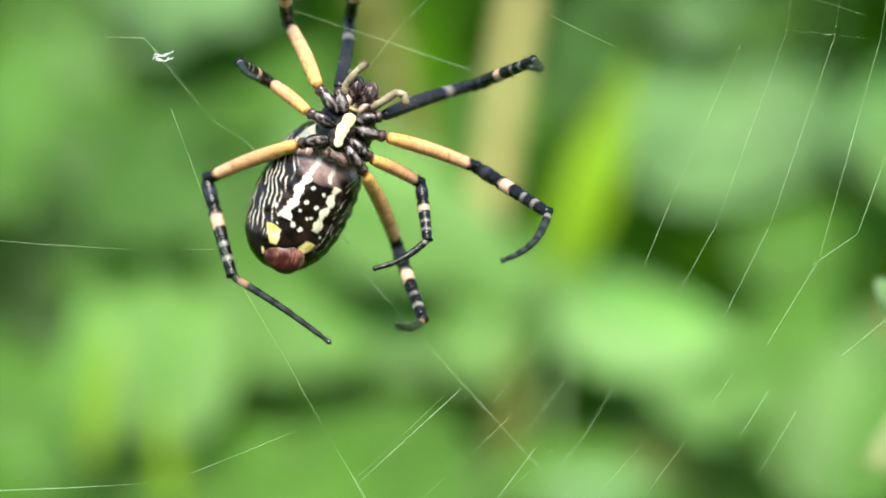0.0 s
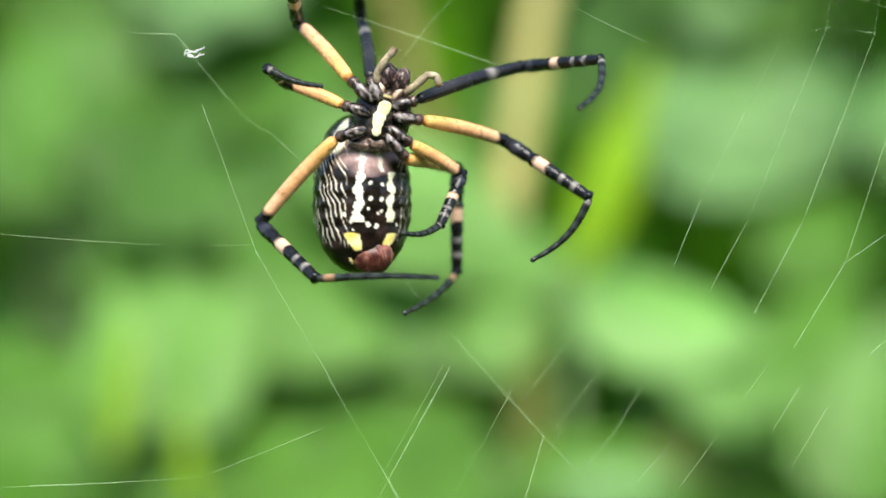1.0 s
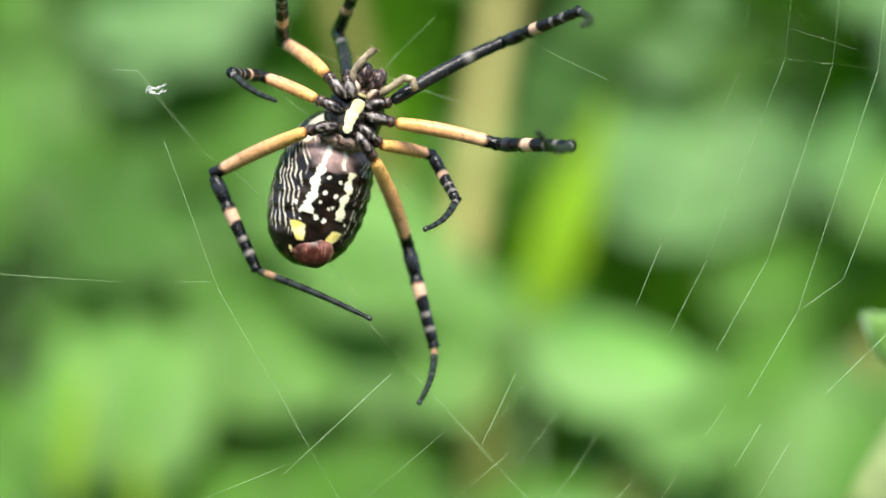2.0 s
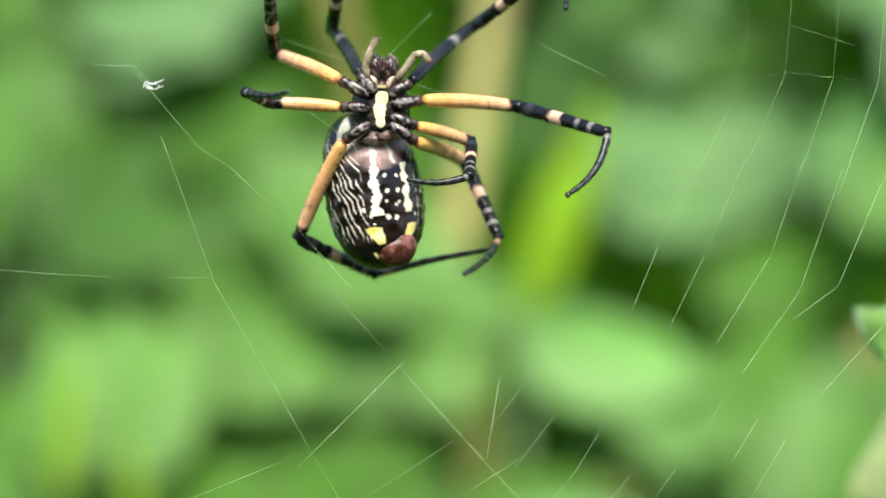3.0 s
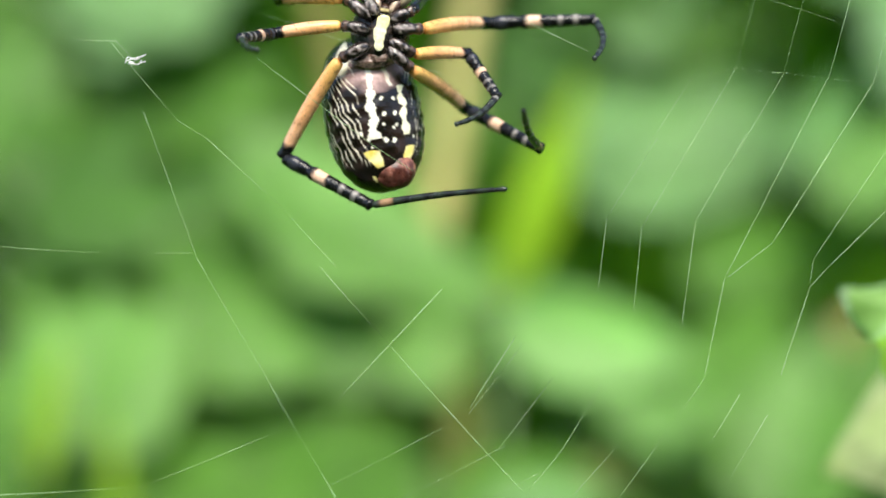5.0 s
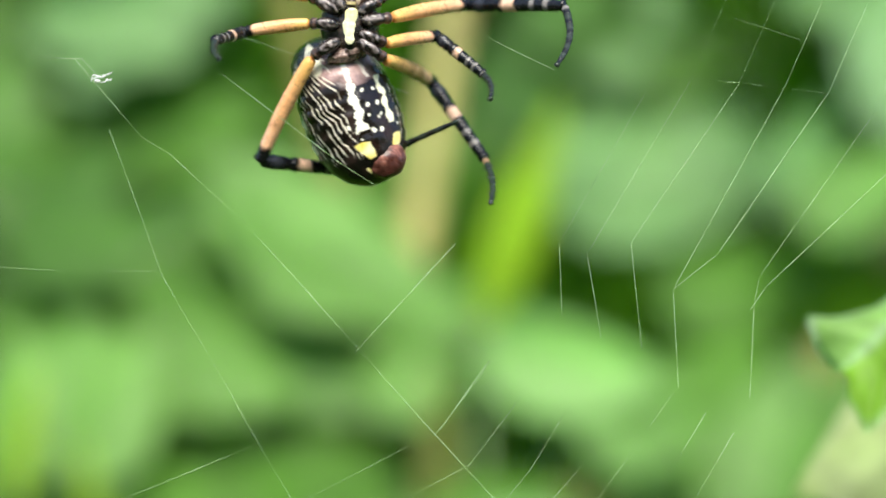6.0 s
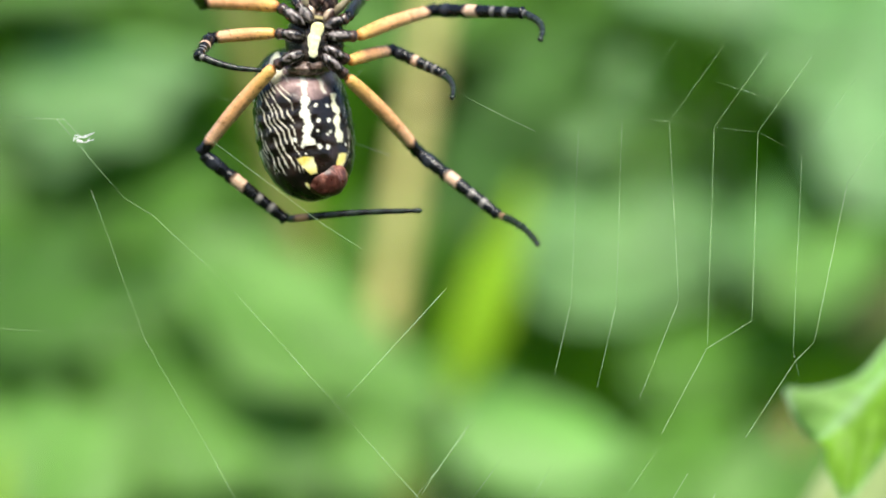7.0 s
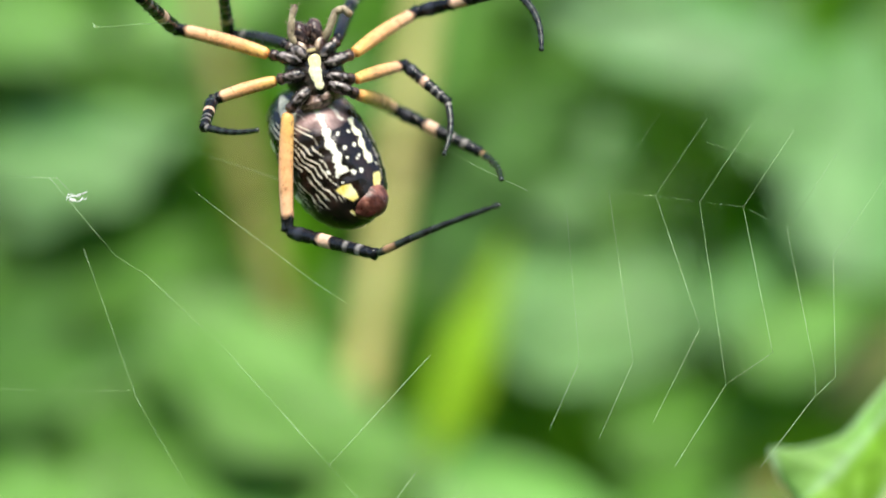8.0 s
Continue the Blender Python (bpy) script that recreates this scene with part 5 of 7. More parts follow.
lower = []
lower.append((-0.0119, 0.6705, thread('spiral_thread', [(0, 0), (0.0169, 0)], 0.026)))
lower.append((-0.0024, 0.6691, thread('spiral_thread', [(0, 0), (0.0151, 0)], 0.028)))
lower.append((0.0058, 0.6677, thread('spiral_thread', [(0, 0), (0.0106, 0)], 0.025)))

# threads that the spider's tugging swings: chains of straight spans from the upper radial thread down

span_a_up = thread('spiral_thread', [(0, 0), (0, -0.0118)], 0.016)
span_a = thread('spiral_thread', [(0, 0), (0, -0.0047), (0, -0.0118)], 0.016)
span_a_low = thread('spiral_thread', [(0, 0), (0, -0.0078), (0, -0.0092)], 0.029)
span_b_up = thread('spiral_thread', [(0, 0), (0, -0.0134)], 0.020)
span_b = thread('spiral_thread', [(0, 0), (0, -0.0054), (0, -0.0134)], 0.020)
span_b_low = thread('spiral_thread', [(0, 0), (0, -0.0090), (0, -0.0106)], 0.029)
span_c_up = thread('spiral_thread', [(0, 0), (0, -0.0128)], 0.026)
span_c = thread('spiral_thread', [(0, 0), (0, -0.0051), (0, -0.0128)], 0.026)
span_c_low = thread('spiral_thread', [(0, 0), (0, -0.0114), (0, -0.0134)], 0.034)
span_d_up = thread('spiral_thread', [(0, 0), (0, -0.0164)], 0.030)
span_d = thread('spiral_thread', [(0, 0), (0, -0.0066), (0, -0.0164)], 0.030)
span_d_low = thread('spiral_thread', [(0, 0), (0, -0.0105), (0, -0.0123)], 0.037)
span_e_up = thread('spiral_thread', [(0, 0), (0, -0.0138)], 0.036)
span_e = thread('spiral_thread', [(0, 0), (0, -0.0055), (0, -0.0138)], 0.036)
span_f_up = thread('spiral_thread', [(0, 0), (0, -0.0137)], 0.026)
span_f = thread('spiral_thread', [(0, 0), (0, -0.0055), (0, -0.0137)], 0.026)
span_g_up = thread('spiral_thread', [(0, 0), (0, -0.0132)], 0.036)
span_g = thread('spiral_thread', [(0, 0), (0, -0.0053), (0, -0.0132)], 0.036)
link_a = thread('spiral_thread', [(0, 0), (0, -0.0070)], 0.030)
link_b = thread('spiral_thread', [(0, 0), (0, -0.0035)], 0.036)
link_c = thread('spiral_thread', [(0, 0), (0, -0.0032)], 0.022)
span_h_low = thread('spiral_thread', [(0, 0), (0, -0.0105), (0, -0.0116)], 0.040)
knots = []
knots.append((-0.0227, 0.0007, thread('spiral_thread', [(0, 0), (0, 0.0120)], 0.014)))
knots.append((-0.0173, 0.0019, thread('spiral_thread', [(0, 0), (0, 0.0120)], 0.016)))
knots.append((-0.0113, 0.0013, thread('spiral_thread', [(0, 0), (0, 0.0120)], 0.024)))
knots.append((-0.0056, 0.0006, thread('spiral_thread', [(0, 0), (0, 0.0120)], 0.041)))
knots.append((0.0000, 0.0000, thread('spiral_thread', [(0, 0), (0, 0.0120)], 0.043)))
knots.append((0.0056, -0.0028, thread('spiral_thread', [(0, 0), (0, 0.0120)], 0.024)))
knots.append((0.0114, -0.0064, thread('spiral_thread', [(0, 0), (0, 0.0120)], 0.027)))
upper_radial = thread('radial_thread', [(-0.0227, 0.0007), (-0.0173, 0.0019), (-0.0113, 0.0013), (-0.0056, 0.0006), (0.0000, 0.0000), (0.0056, -0.0028), (0.0114, -0.0064)], 0.012)
white_knot = thread('radial_thread', [(-0.0128, 0.0013), (-0.0120, 0.0013), (-0.0113, 0.0013)], 0.045)

# silk tuft caught in the web
tuft((-0.0349, 0, 0.7238))

def motions():
    walk(spider, [
        (0.0, pose(-0.01256, 0.00400, 0.71517, 0.0, 25.60, 0.0)),
        (0.5, pose(-0.01291, 0.00400, 0.71558, 0.0, 25.62, 0.0)),
        (0.7, pose(-0.01275, 0.00400, 0.71625, 0.0, 16.00, 0.0)),
        (0.8, pose(-0.01125, 0.00400, 0.71554, 0.0, 17.54, 0.0)),
        (1.0, pose(-0.01182, 0.00400, 0.71612, 0.0, 18.77, 0.0)),
        (1.2, pose(-0.01236, 0.00400, 0.71727, 0.0, 26.06, 0.0)),
        (1.5, pose(-0.01154, 0.00400, 0.71812, 0.0, 25.08, 0.0)),
        (1.7, pose(-0.00976, 0.00400, 0.72043, 0.0, 19.80, 0.0)),
        (1.8, pose(-0.01104, 0.00400, 0.72159, 0.0, 26.13, 0.0)),
        (2.0, pose(-0.01052, 0.00400, 0.72108, 0.0, 24.59, 0.0)),
        (2.2, pose(-0.00996, 0.00400, 0.72195, 0.0, 24.59, 0.0)),
        (3.3, pose(-0.00591, 0.00400, 0.72124, 0.0, -1.87, 0.0)),
        (3.5, pose(-0.00582, 0.00400, 0.72140, 0.0, 6.61, 0.0)),
        (3.6, pose(-0.00717, 0.00400, 0.72149, 0.0, 8.40, 0.0)),
        (3.8, pose(-0.00648, 0.00400, 0.72284, 0.0, 19.99, 0.0)),
        (4.0, pose(-0.00601, 0.00400, 0.72342, 0.0, 19.01, 0.0)),
        (4.5, pose(-0.00548, 0.00400, 0.72530, 0.0, 11.63, 0.0)),
        (4.7, pose(-0.00519, 0.00400, 0.72640, 0.0, 14.24, 0.0)),
        (5.8, pose(-0.00284, 0.00400, 0.73070, 0.0, -7.63, 0.0)),
        (6.0, pose(-0.00412, 0.00400, 0.73120, 0.0, 3.73, 0.0)),
        (6.2, pose(-0.00462, 0.00400, 0.73303, 0.0, 9.32, 0.0)),
        (6.5, pose(-0.00513, 0.00400, 0.73481, 0.0, 11.61, 0.0)),
        (6.8, pose(-0.00572, 0.00400, 0.73610, 0.0, 6.00, 0.0)),
        (7.0, pose(-0.00629, 0.00400, 0.73732, 0.0, 9.60, 0.0)),
        (7.2, pose(-0.00746, 0.00400, 0.73915, 0.0, 4.48, 0.0)),
        (7.5, pose(-0.00706, 0.00400, 0.73913, 0.0, 4.70, 0.0)),
        (7.8, pose(-0.00626, 0.00400, 0.74108, 0.0, -3.23, 0.0)),
        (8.0, pose(-0.00530, 0.00400, 0.74090, 0.0, -12.08, 0.0)),
    ])
    walk(abdomen, [
        (0.0, pose(0, 0.00250, -0.00350, 0, 0.59, 0) @ pose(0, 0, 0, 0, 0, 0.0)),
        (0.5, pose(0, 0.00250, -0.00350, 0, -12.06, 0) @ pose(0, 0, 0, 0, 0, 2.0)),
        (0.7, pose(0, 0.00250, -0.00350, 0, -8.87, 0) @ pose(0, 0, 0, 0, 0, 2.8)),
        (0.8, pose(0, 0.00250, -0.00350, 0, -17.39, 0) @ pose(0, 0, 0, 0, 0, 3.2)),
        (1.0, pose(0, 0.00250, -0.00350, 0, -18.92, 0) @ pose(0, 0, 0, 0, 0, 4.0)),
        (1.2, pose(0, 0.00250, -0.00350, 0, -15.89, 0) @ pose(0, 0, 0, 0, 0, 2.4)),
        (1.5, pose(0, 0.00250, -0.00350, 0, -7.41, 0) @ pose(0, 0, 0, 0, 0, 0.0)),
        (1.7, pose(0, 0.00250, -0.00350, 0, -1.89, 0) @ pose(0, 0, 0, 0, 0, 0.0)),
        (1.8, pose(0, 0.00250, -0.00350, 0, -13.59, 0) @ pose(0, 0, 0, 0, 0, 0.0)),
        (2.0, pose(0, 0.00250, -0.00350, 0, -9.25, 0) @ pose(0, 0, 0, 0, 0, 0.0)),
        (2.2, pose(0, 0.00250, -0.00350, 0, -9.89, 0) @ pose(0, 0, 0, 0, 0, 0.0)),
        (3.3, pose(0, 0.00250, -0.00350, 0, -15.08, 0) @ pose(0, 0, 0, 0, 0, 10.0)),
        (3.5, pose(0, 0.00250, -0.00350, 0, -18.99, 0) @ pose(0, 0, 0, 0, 0, 6.0)),
        (3.6, pose(0, 0.00250, -0.00350, 0, -11.23, 0) @ pose(0, 0, 0, 0, 0, 4.8)),
        (3.8, pose(0, 0.00250, -0.00350, 0, -20.60, 0) @ pose(0, 0, 0, 0, 0, 2.4)),
        (4.0, pose(0, 0.00250, -0.00350, 0, -11.98, 0) @ pose(0, 0, 0, 0, 0, 0.0)),
        (4.5, pose(0, 0.00250, -0.00350, 0, -7.84, 0) @ pose(0, 0, 0, 0, 0, 0.7)),
        (4.7, pose(0, 0.00250, -0.00350, 0, -12.77, 0) @ pose(0, 0, 0, 0, 0, 1.0)),
        (5.8, pose(0, 0.00250, -0.00350, 0, -26.18, 0) @ pose(0, 0, 0, 0, 0, 15.0)),
        (6.0, pose(0, 0.00250, -0.00350, 0, -24.66, 0) @ pose(0, 0, 0, 0, 0, 13.0)),
        (6.2, pose(0, 0.00250, -0.00350, 0, -24.61, 0) @ pose(0, 0, 0, 0, 0, 11.4)),
        (6.5, pose(0, 0.00250, -0.00350, 0, -19.44, 0) @ pose(0, 0, 0, 0, 0, 9.0)),
        (6.8, pose(0, 0.00250, -0.00350, 0, -13.71, 0) @ pose(0, 0, 0, 0, 0, 9.0)),
        (7.0, pose(0, 0.00250, -0.00350, 0, -19.06, 0) @ pose(0, 0, 0, 0, 0, 9.0)),
        (7.2, pose(0, 0.00250, -0.00350, 0, -16.38, 0) @ pose(0, 0, 0, 0, 0, 9.8)),
        (7.5, pose(0, 0.00250, -0.00350, 0, -22.41, 0) @ pose(0, 0, 0, 0, 0, 11.0)),
        (7.8, pose(0, 0.00250, -0.00350, 0, -21.89, 0) @ pose(0, 0, 0, 0, 0, 10.4)),
        (8.0, pose(0, 0.00250, -0.00350, 0, -14.43, 0) @ pose(0, 0, 0, 0, 0, 10.0)),
    ])
    swing(legs['L1'],
          [(0.0, -22, 80, 56), (0.5, -37, 74, 57), (0.8, -34, 79, 51), (1.0, -28, 83, 48), (1.2, -12, 85, 52), (1.5, -10, 91, 40), (1.8, -33, 91, 25), (2.0, -27, 90, 35), (2.2, -23, 93, 29), (3.3, -26, 85, 46), (3.5, -26, 90, 35), (3.8, -16, 94, 30), (4.0, -19, 93, 32), (4.5, -27, 93, 24), (4.7, -31, 92, 23), (5.8, -8, 91, 40), (6.0, -19, 93, 32), (6.2, -23, 95, 21), (6.5, -24, 94, 23), (7.0, -25, 93, 27), (7.2, -25, 93, 27), (7.5, -29, 93, 21), (7.8, -50, 82, 27), (8.0, -40, 86, 33)],
          [(0.0, -2, -92, 38), (0.5, -1, -93, 38), (0.8, -8, -93, 37), (1.0, -13, -90, 41), (1.2, -7, -93, 36), (1.5, -10, -90, 43), (1.8, -9, -94, 34), (2.0, 6, -90, 44), (2.2, 7, -91, 42), (3.3, 10, -90, 42), (3.5, 1, -88, 48), (3.8, -3, -93, 36), (4.0, 3, -96, 29), (4.5, -4, -96, 28), (4.7, -1, -95, 31), (5.8, 4, -94, 33), (6.0, -2, -94, 33), (6.2, -5, -95, 30), (6.5, -9, -95, 31), (7.0, -8, -95, 30), (7.2, -4, -95, 30), (7.5, -4, -97, 25), (7.8, 0, -99, 17), (8.0, 2, -99, 15)],
          [(0.0, -5, -95, 32), (0.5, -7, -95, 30), (0.8, -1, -90, 45), (1.0, -4, -90, 44), (1.2, -9, -90, 44), (1.5, -3, -92, 40), (1.8, 8, -92, 38), (2.0, 20, -93, 30), (2.2, 19, -93, 30), (3.3, 26, -90, 36), (3.5, 14, -91, 38), (3.8, 7, -91, 42), (4.0, 7, -91, 41), (4.5, 9, -92, 39), (4.7, 11, -94, 33), (5.8, 26, -92, 30), (6.0, 20, -92, 35), (6.2, 17, -92, 36), (6.5, 15, -92, 36), (7.0, 12, -95, 30), (7.2, 12, -94, 31), (7.5, 7, -95, 31), (7.8, 3, -93, 36), (8.0, 2, -93, 37)])
    swing(legs['L2'],
          [(0.0, -60, 65, 47), (0.5, -73, 61, 30), (0.8, -76, 53, 39), (1.0, -70, 59, 39), (1.2, -49, 74, 46), (1.5, -42, 83, 38), (1.8, -63, 76, 15), (2.0, -59, 79, 17), (2.2, -57, 81, 15), (3.3, -70, 63, 32), (3.5, -68, 70, 22), (3.8, -49, 85, 20), (4.0, -47, 87, 14), (4.5, -57, 82, 4), (4.7, -59, 81, -4), (5.8, -86, 50, 6), (6.0, -74, 66, 12), (6.2, -65, 75, -6), (6.5, -68, 73, -3), (7.0, -77, 63, 1), (7.2, -79, 61, 7), (7.5, -81, 59, -1), (7.8, -94, 21, 26), (8.0, -83, 28, 48)],
          [(0.0, -15, -92, 36), (0.5, -11, -93, 35), (0.8, -8, -96, 27), (1.0, -10, -94, 32), (1.2, -11, -94, 31), (1.5, -11, -94, 32), (1.8, -14, -95, 27), (2.0, -10, -93, 34), (2.2, -13, -93, 35), (3.3, 1, -86, 51), (3.5, -4, -89, 45), (3.8, -12, -94, 30), (4.0, -12, -95, 28), (4.5, -7, -96, 27), (4.7, -8, -97, 22), (5.8, 4, -94, 33), (6.0, -6, -95, 29), (6.2, -11, -96, 25), (6.5, -7, -97, 22), (7.0, -6, -98, 18), (7.2, -9, -98, 18), (7.5, -14, -98, 15), (7.8, -17, -99, 0), (8.0, -22, -97, 12)],
          [(0.0, -27, -86, 43), (0.5, -31, -76, 57), (0.8, -22, -76, 61), (1.0, -24, -76, 60), (1.2, -29, -82, 50), (1.5, -27, -86, 44), (1.8, -30, -86, 41), (2.0, -35, -81, 47), (2.2, -34, -81, 47), (3.3, -15, -85, 51), (3.5, -23, -80, 55), (3.8, -37, -80, 48), (4.0, -40, -78, 48), (4.5, -30, -79, 53), (4.7, -26, -85, 45), (5.8, -9, -87, 49), (6.0, -21, -90, 39), (6.2, -27, -86, 43), (6.5, -26, -87, 42), (7.0, -25, -91, 34), (7.2, -27, -91, 32), (7.5, -27, -89, 36), (7.8, -30, -89, 35), (8.0, -33, -85, 41)])
    swing(legs['L3'],
          [(0.0, -79, 59, 18), (0.5, -96, 27, 0), (0.8, -99, -11, 5), (1.0, -91, 41, 6), (1.2, -89, 39, 22), (1.5, -90, 35, 25), (1.8, -90, 41, -13), (2.0, -94, 35, -1), (2.2, -92, 40, -4), (3.3, -100, -6, 2), (3.5, -99, 16, -5), (3.8, -99, 11, -2), (4.0, -99, -8, -6), (4.5, -99, -7, -13), (4.7, -95, -5, -31), (5.8, -97, -1, -24), (6.0, -98, 7, -19), (6.2, -94, -3, -35), (6.5, -89, 42, -17), (7.0, -96, 18, -22), (7.2, -96, 15, -22), (7.5, -91, 14, -40), (7.8, -95, 1, -32), (8.0, -99, 2, -10)],
          [(0.0, -42, -91, 4), (0.5, -29, -96, 1), (0.8, -12, -99, 10), (1.0, -26, -96, 7), (1.2, -22, -97, -6), (1.5, -28, -95, -14), (1.8, -26, -96, -9), (2.0, -31, -93, -20), (2.2, -39, -89, -26), (3.3, -34, -93, 14), (3.5, -43, -91, 1), (3.8, -35, -90, -28), (4.0, -40, -87, -29), (4.5, -40, -88, -24), (4.7, -38, -88, -26), (5.8, -43, -89, -16), (6.0, -33, -91, -27), (6.2, -25, -87, -42), (6.5, -16, -95, -26), (7.0, -3, -90, -43), (7.2, 6, -84, -54), (7.5, -3, -88, -48), (7.8, -9, -82, -56), (8.0, -18, -83, -53)],
          [(0.0, 48, -86, -13), (0.5, 96, -24, 11), (0.8, 94, -34, 4), (1.0, 93, -36, 0), (1.2, 84, -51, -19), (1.5, 81, -54, -24), (1.8, 94, -32, -13), (2.0, 86, -49, -13), (2.2, 80, -59, -13), (3.3, 66, -75, 0), (3.5, 63, -77, -4), (3.8, 60, -77, -22), (4.0, 56, -78, -26), (4.5, 38, -90, -22), (4.7, 39, -89, -22), (5.8, 9, -98, -19), (6.0, 14, -92, -38), (6.2, 25, -89, -39), (6.5, 84, -51, -18), (7.0, 99, -9, -6), (7.2, 100, -3, -7), (7.5, 96, -28, -6), (7.8, 92, -35, -17), (8.0, 80, -52, -29)])
    swing(legs['L4'],
          [(0.0, -62, 51, -60), (0.5, -36, 25, -90), (0.7, -33, -6, -94), (0.8, -33, 34, -88), (1.0, -40, 26, -88), (1.2, -52, 29, -80), (1.5, -75, 24, -62), (1.7, -84, 50, -21), (1.8, -71, 45, -55), (2.0, -61, 47, -64), (2.2, -50, 46, -74), (3.3, -33, 44, -83), (3.5, -36, 37, -86), (3.6, -54, 23, -81), (3.8, -50, 31, -81), (4.0, -64, 27, -72), (4.5, -63, 43, -65), (4.7, -45, 36, -82), (5.8, -17, 40, -90), (6.0, -39, 31, -87), (6.2, -48, 31, -82), (6.5, -66, 20, -72), (6.8, -70, 26, -67), (7.0, -50, 37, -78), (7.2, -36, 7, -93), (7.5, -15, 9, -99), (7.8, -13, 10, -99), (8.0, -20, 10, -97)],
          [(0.0, 64, -31, -70), (0.5, 74, -51, -44), (0.7, 72, -62, -32), (0.8, 74, -61, -29), (1.0, 70, -65, -29), (1.2, 53, -75, -38), (1.5, 58, -39, -71), (1.7, 48, -12, -87), (1.8, 74, 5, -67), (2.0, 76, -11, -65), (2.2, 73, -41, -54), (3.3, 63, 75, -17), (3.5, 69, 71, -12), (3.6, 58, 78, -23), (3.8, 54, 79, -29), (4.0, 59, -59, -56), (4.5, 73, -24, -64), (4.7, 75, -49, -44), (5.8, 77, 63, 3), (6.0, 88, 47, -1), (6.2, 65, 75, -10), (6.5, 74, -36, -56), (6.8, 79, -9, -61), (7.0, 88, 7, -47), (7.2, 88, -31, -36), (7.5, 85, -43, -30), (7.8, 80, -49, -35), (8.0, 72, -56, -42)],
          [(0.0, 85, -53, -9), (0.5, 82, -57, 11), (0.7, 78, -61, 15), (0.8, 80, -55, 23), (1.0, 79, -54, 28), (1.2, 73, -66, 17), (1.5, 84, -54, -4), (1.7, 91, -41, 6), (1.8, 94, -31, 10), (2.0, 89, -45, 3), (2.2, 89, -44, 6), (3.3, 81, -52, 28), (3.5, 77, -56, 31), (3.6, 81, -54, 24), (3.8, 77, -58, 26), (4.0, 87, -49, 7), (4.5, 94, -34, 7), (4.7, 90, -41, 15), (5.8, 87, -13, 47), (6.0, 70, -62, 36), (6.2, 83, -41, 38), (6.5, 91, -40, 12), (6.8, 98, -9, 17), (7.0, 93, -29, 20), (7.2, 81, -56, 16), (7.5, 83, -52, 21), (7.8, 84, -52, 14), (8.0, 84, -53, 11)])
    swing(legs['R1'],
          [(0.0, 50, 67, 55), (0.5, 64, -7, 77), (0.7, 48, 67, 56), (0.8, 77, 31, 56), (1.0, 65, 54, 53), (1.2, 55, 68, 49), (1.5, 48, 76, 44), (1.7, 59, 66, 46), (1.8, 37, 64, 67), (2.0, 56, 28, 78), (2.2, 42, -13, 90), (3.3, 40, 84, 37), (3.5, 34, 85, 39), (3.8, 27, 88, 39), (4.0, 28, 88, 39), (4.5, 25, 88, 40), (4.7, 6, 93, 37), (5.8, 32, 90, 30), (6.0, 23, 89, 39), (6.2, 15, 90, 40), (6.5, 15, 89, 42), (7.0, 15, 87, 46), (7.2, 18, 89, 42), (7.5, 16, 88, 45), (7.8, 18, 81, 56), (8.0, 31, 79, 52)],
          [(0.0, 38, -86, 34), (0.5, 28, -96, 4), (0.7, 73, -63, 26), (0.8, 57, -80, -19), (1.0, 61, -76, 20), (1.2, 68, -67, 29), (1.5, 76, -56, 33), (1.7, 69, -71, 17), (1.8, 74, -23, 64), (2.0, 48, -78, 40), (2.2, 37, -85, 39), (3.3, 66, -63, 41), (3.5, 73, -41, 54), (3.8, 54, -52, 67), (4.0, 55, -52, 66), (4.5, 29, -87, 40), (4.7, 28, -87, 41), (5.8, 41, -86, 30), (6.0, 35, -87, 35), (6.2, 29, -87, 40), (6.5, 25, -88, 40), (7.0, 27, -91, 32), (7.2, 31, -91, 29), (7.5, 31, -91, 29), (7.8, 31, -92, 23), (8.0, 31, -93, 18)],
          [(0.0, -1, -98, -18), (0.5, 5, -70, -71), (0.7, 62, -63, -47), (0.8, 35, 2, -93), (1.0, -9, -79, -61), (1.2, -17, -85, -49), (1.5, -13, -79, -59), (1.7, -13, -70, -70), (1.8, 56, -81, -17), (2.0, 6, -96, -27), (2.2, 13, -93, -34), (3.3, 21, -85, -48), (3.5, 24, -97, 3), (3.8, 11, -97, 23), (4.0, 11, -97, 23), (4.5, 7, -98, 21), (4.7, 18, -95, 24), (5.8, 34, -89, 30), (6.0, 28, -89, 36), (6.2, 25, -91, 32), (6.5, 23, -89, 39), (7.0, 28, -91, 31), (7.2, 32, -91, 28), (7.5, 34, -89, 29), (7.8, 32, -92, 22), (8.0, 34, -93, 17)])
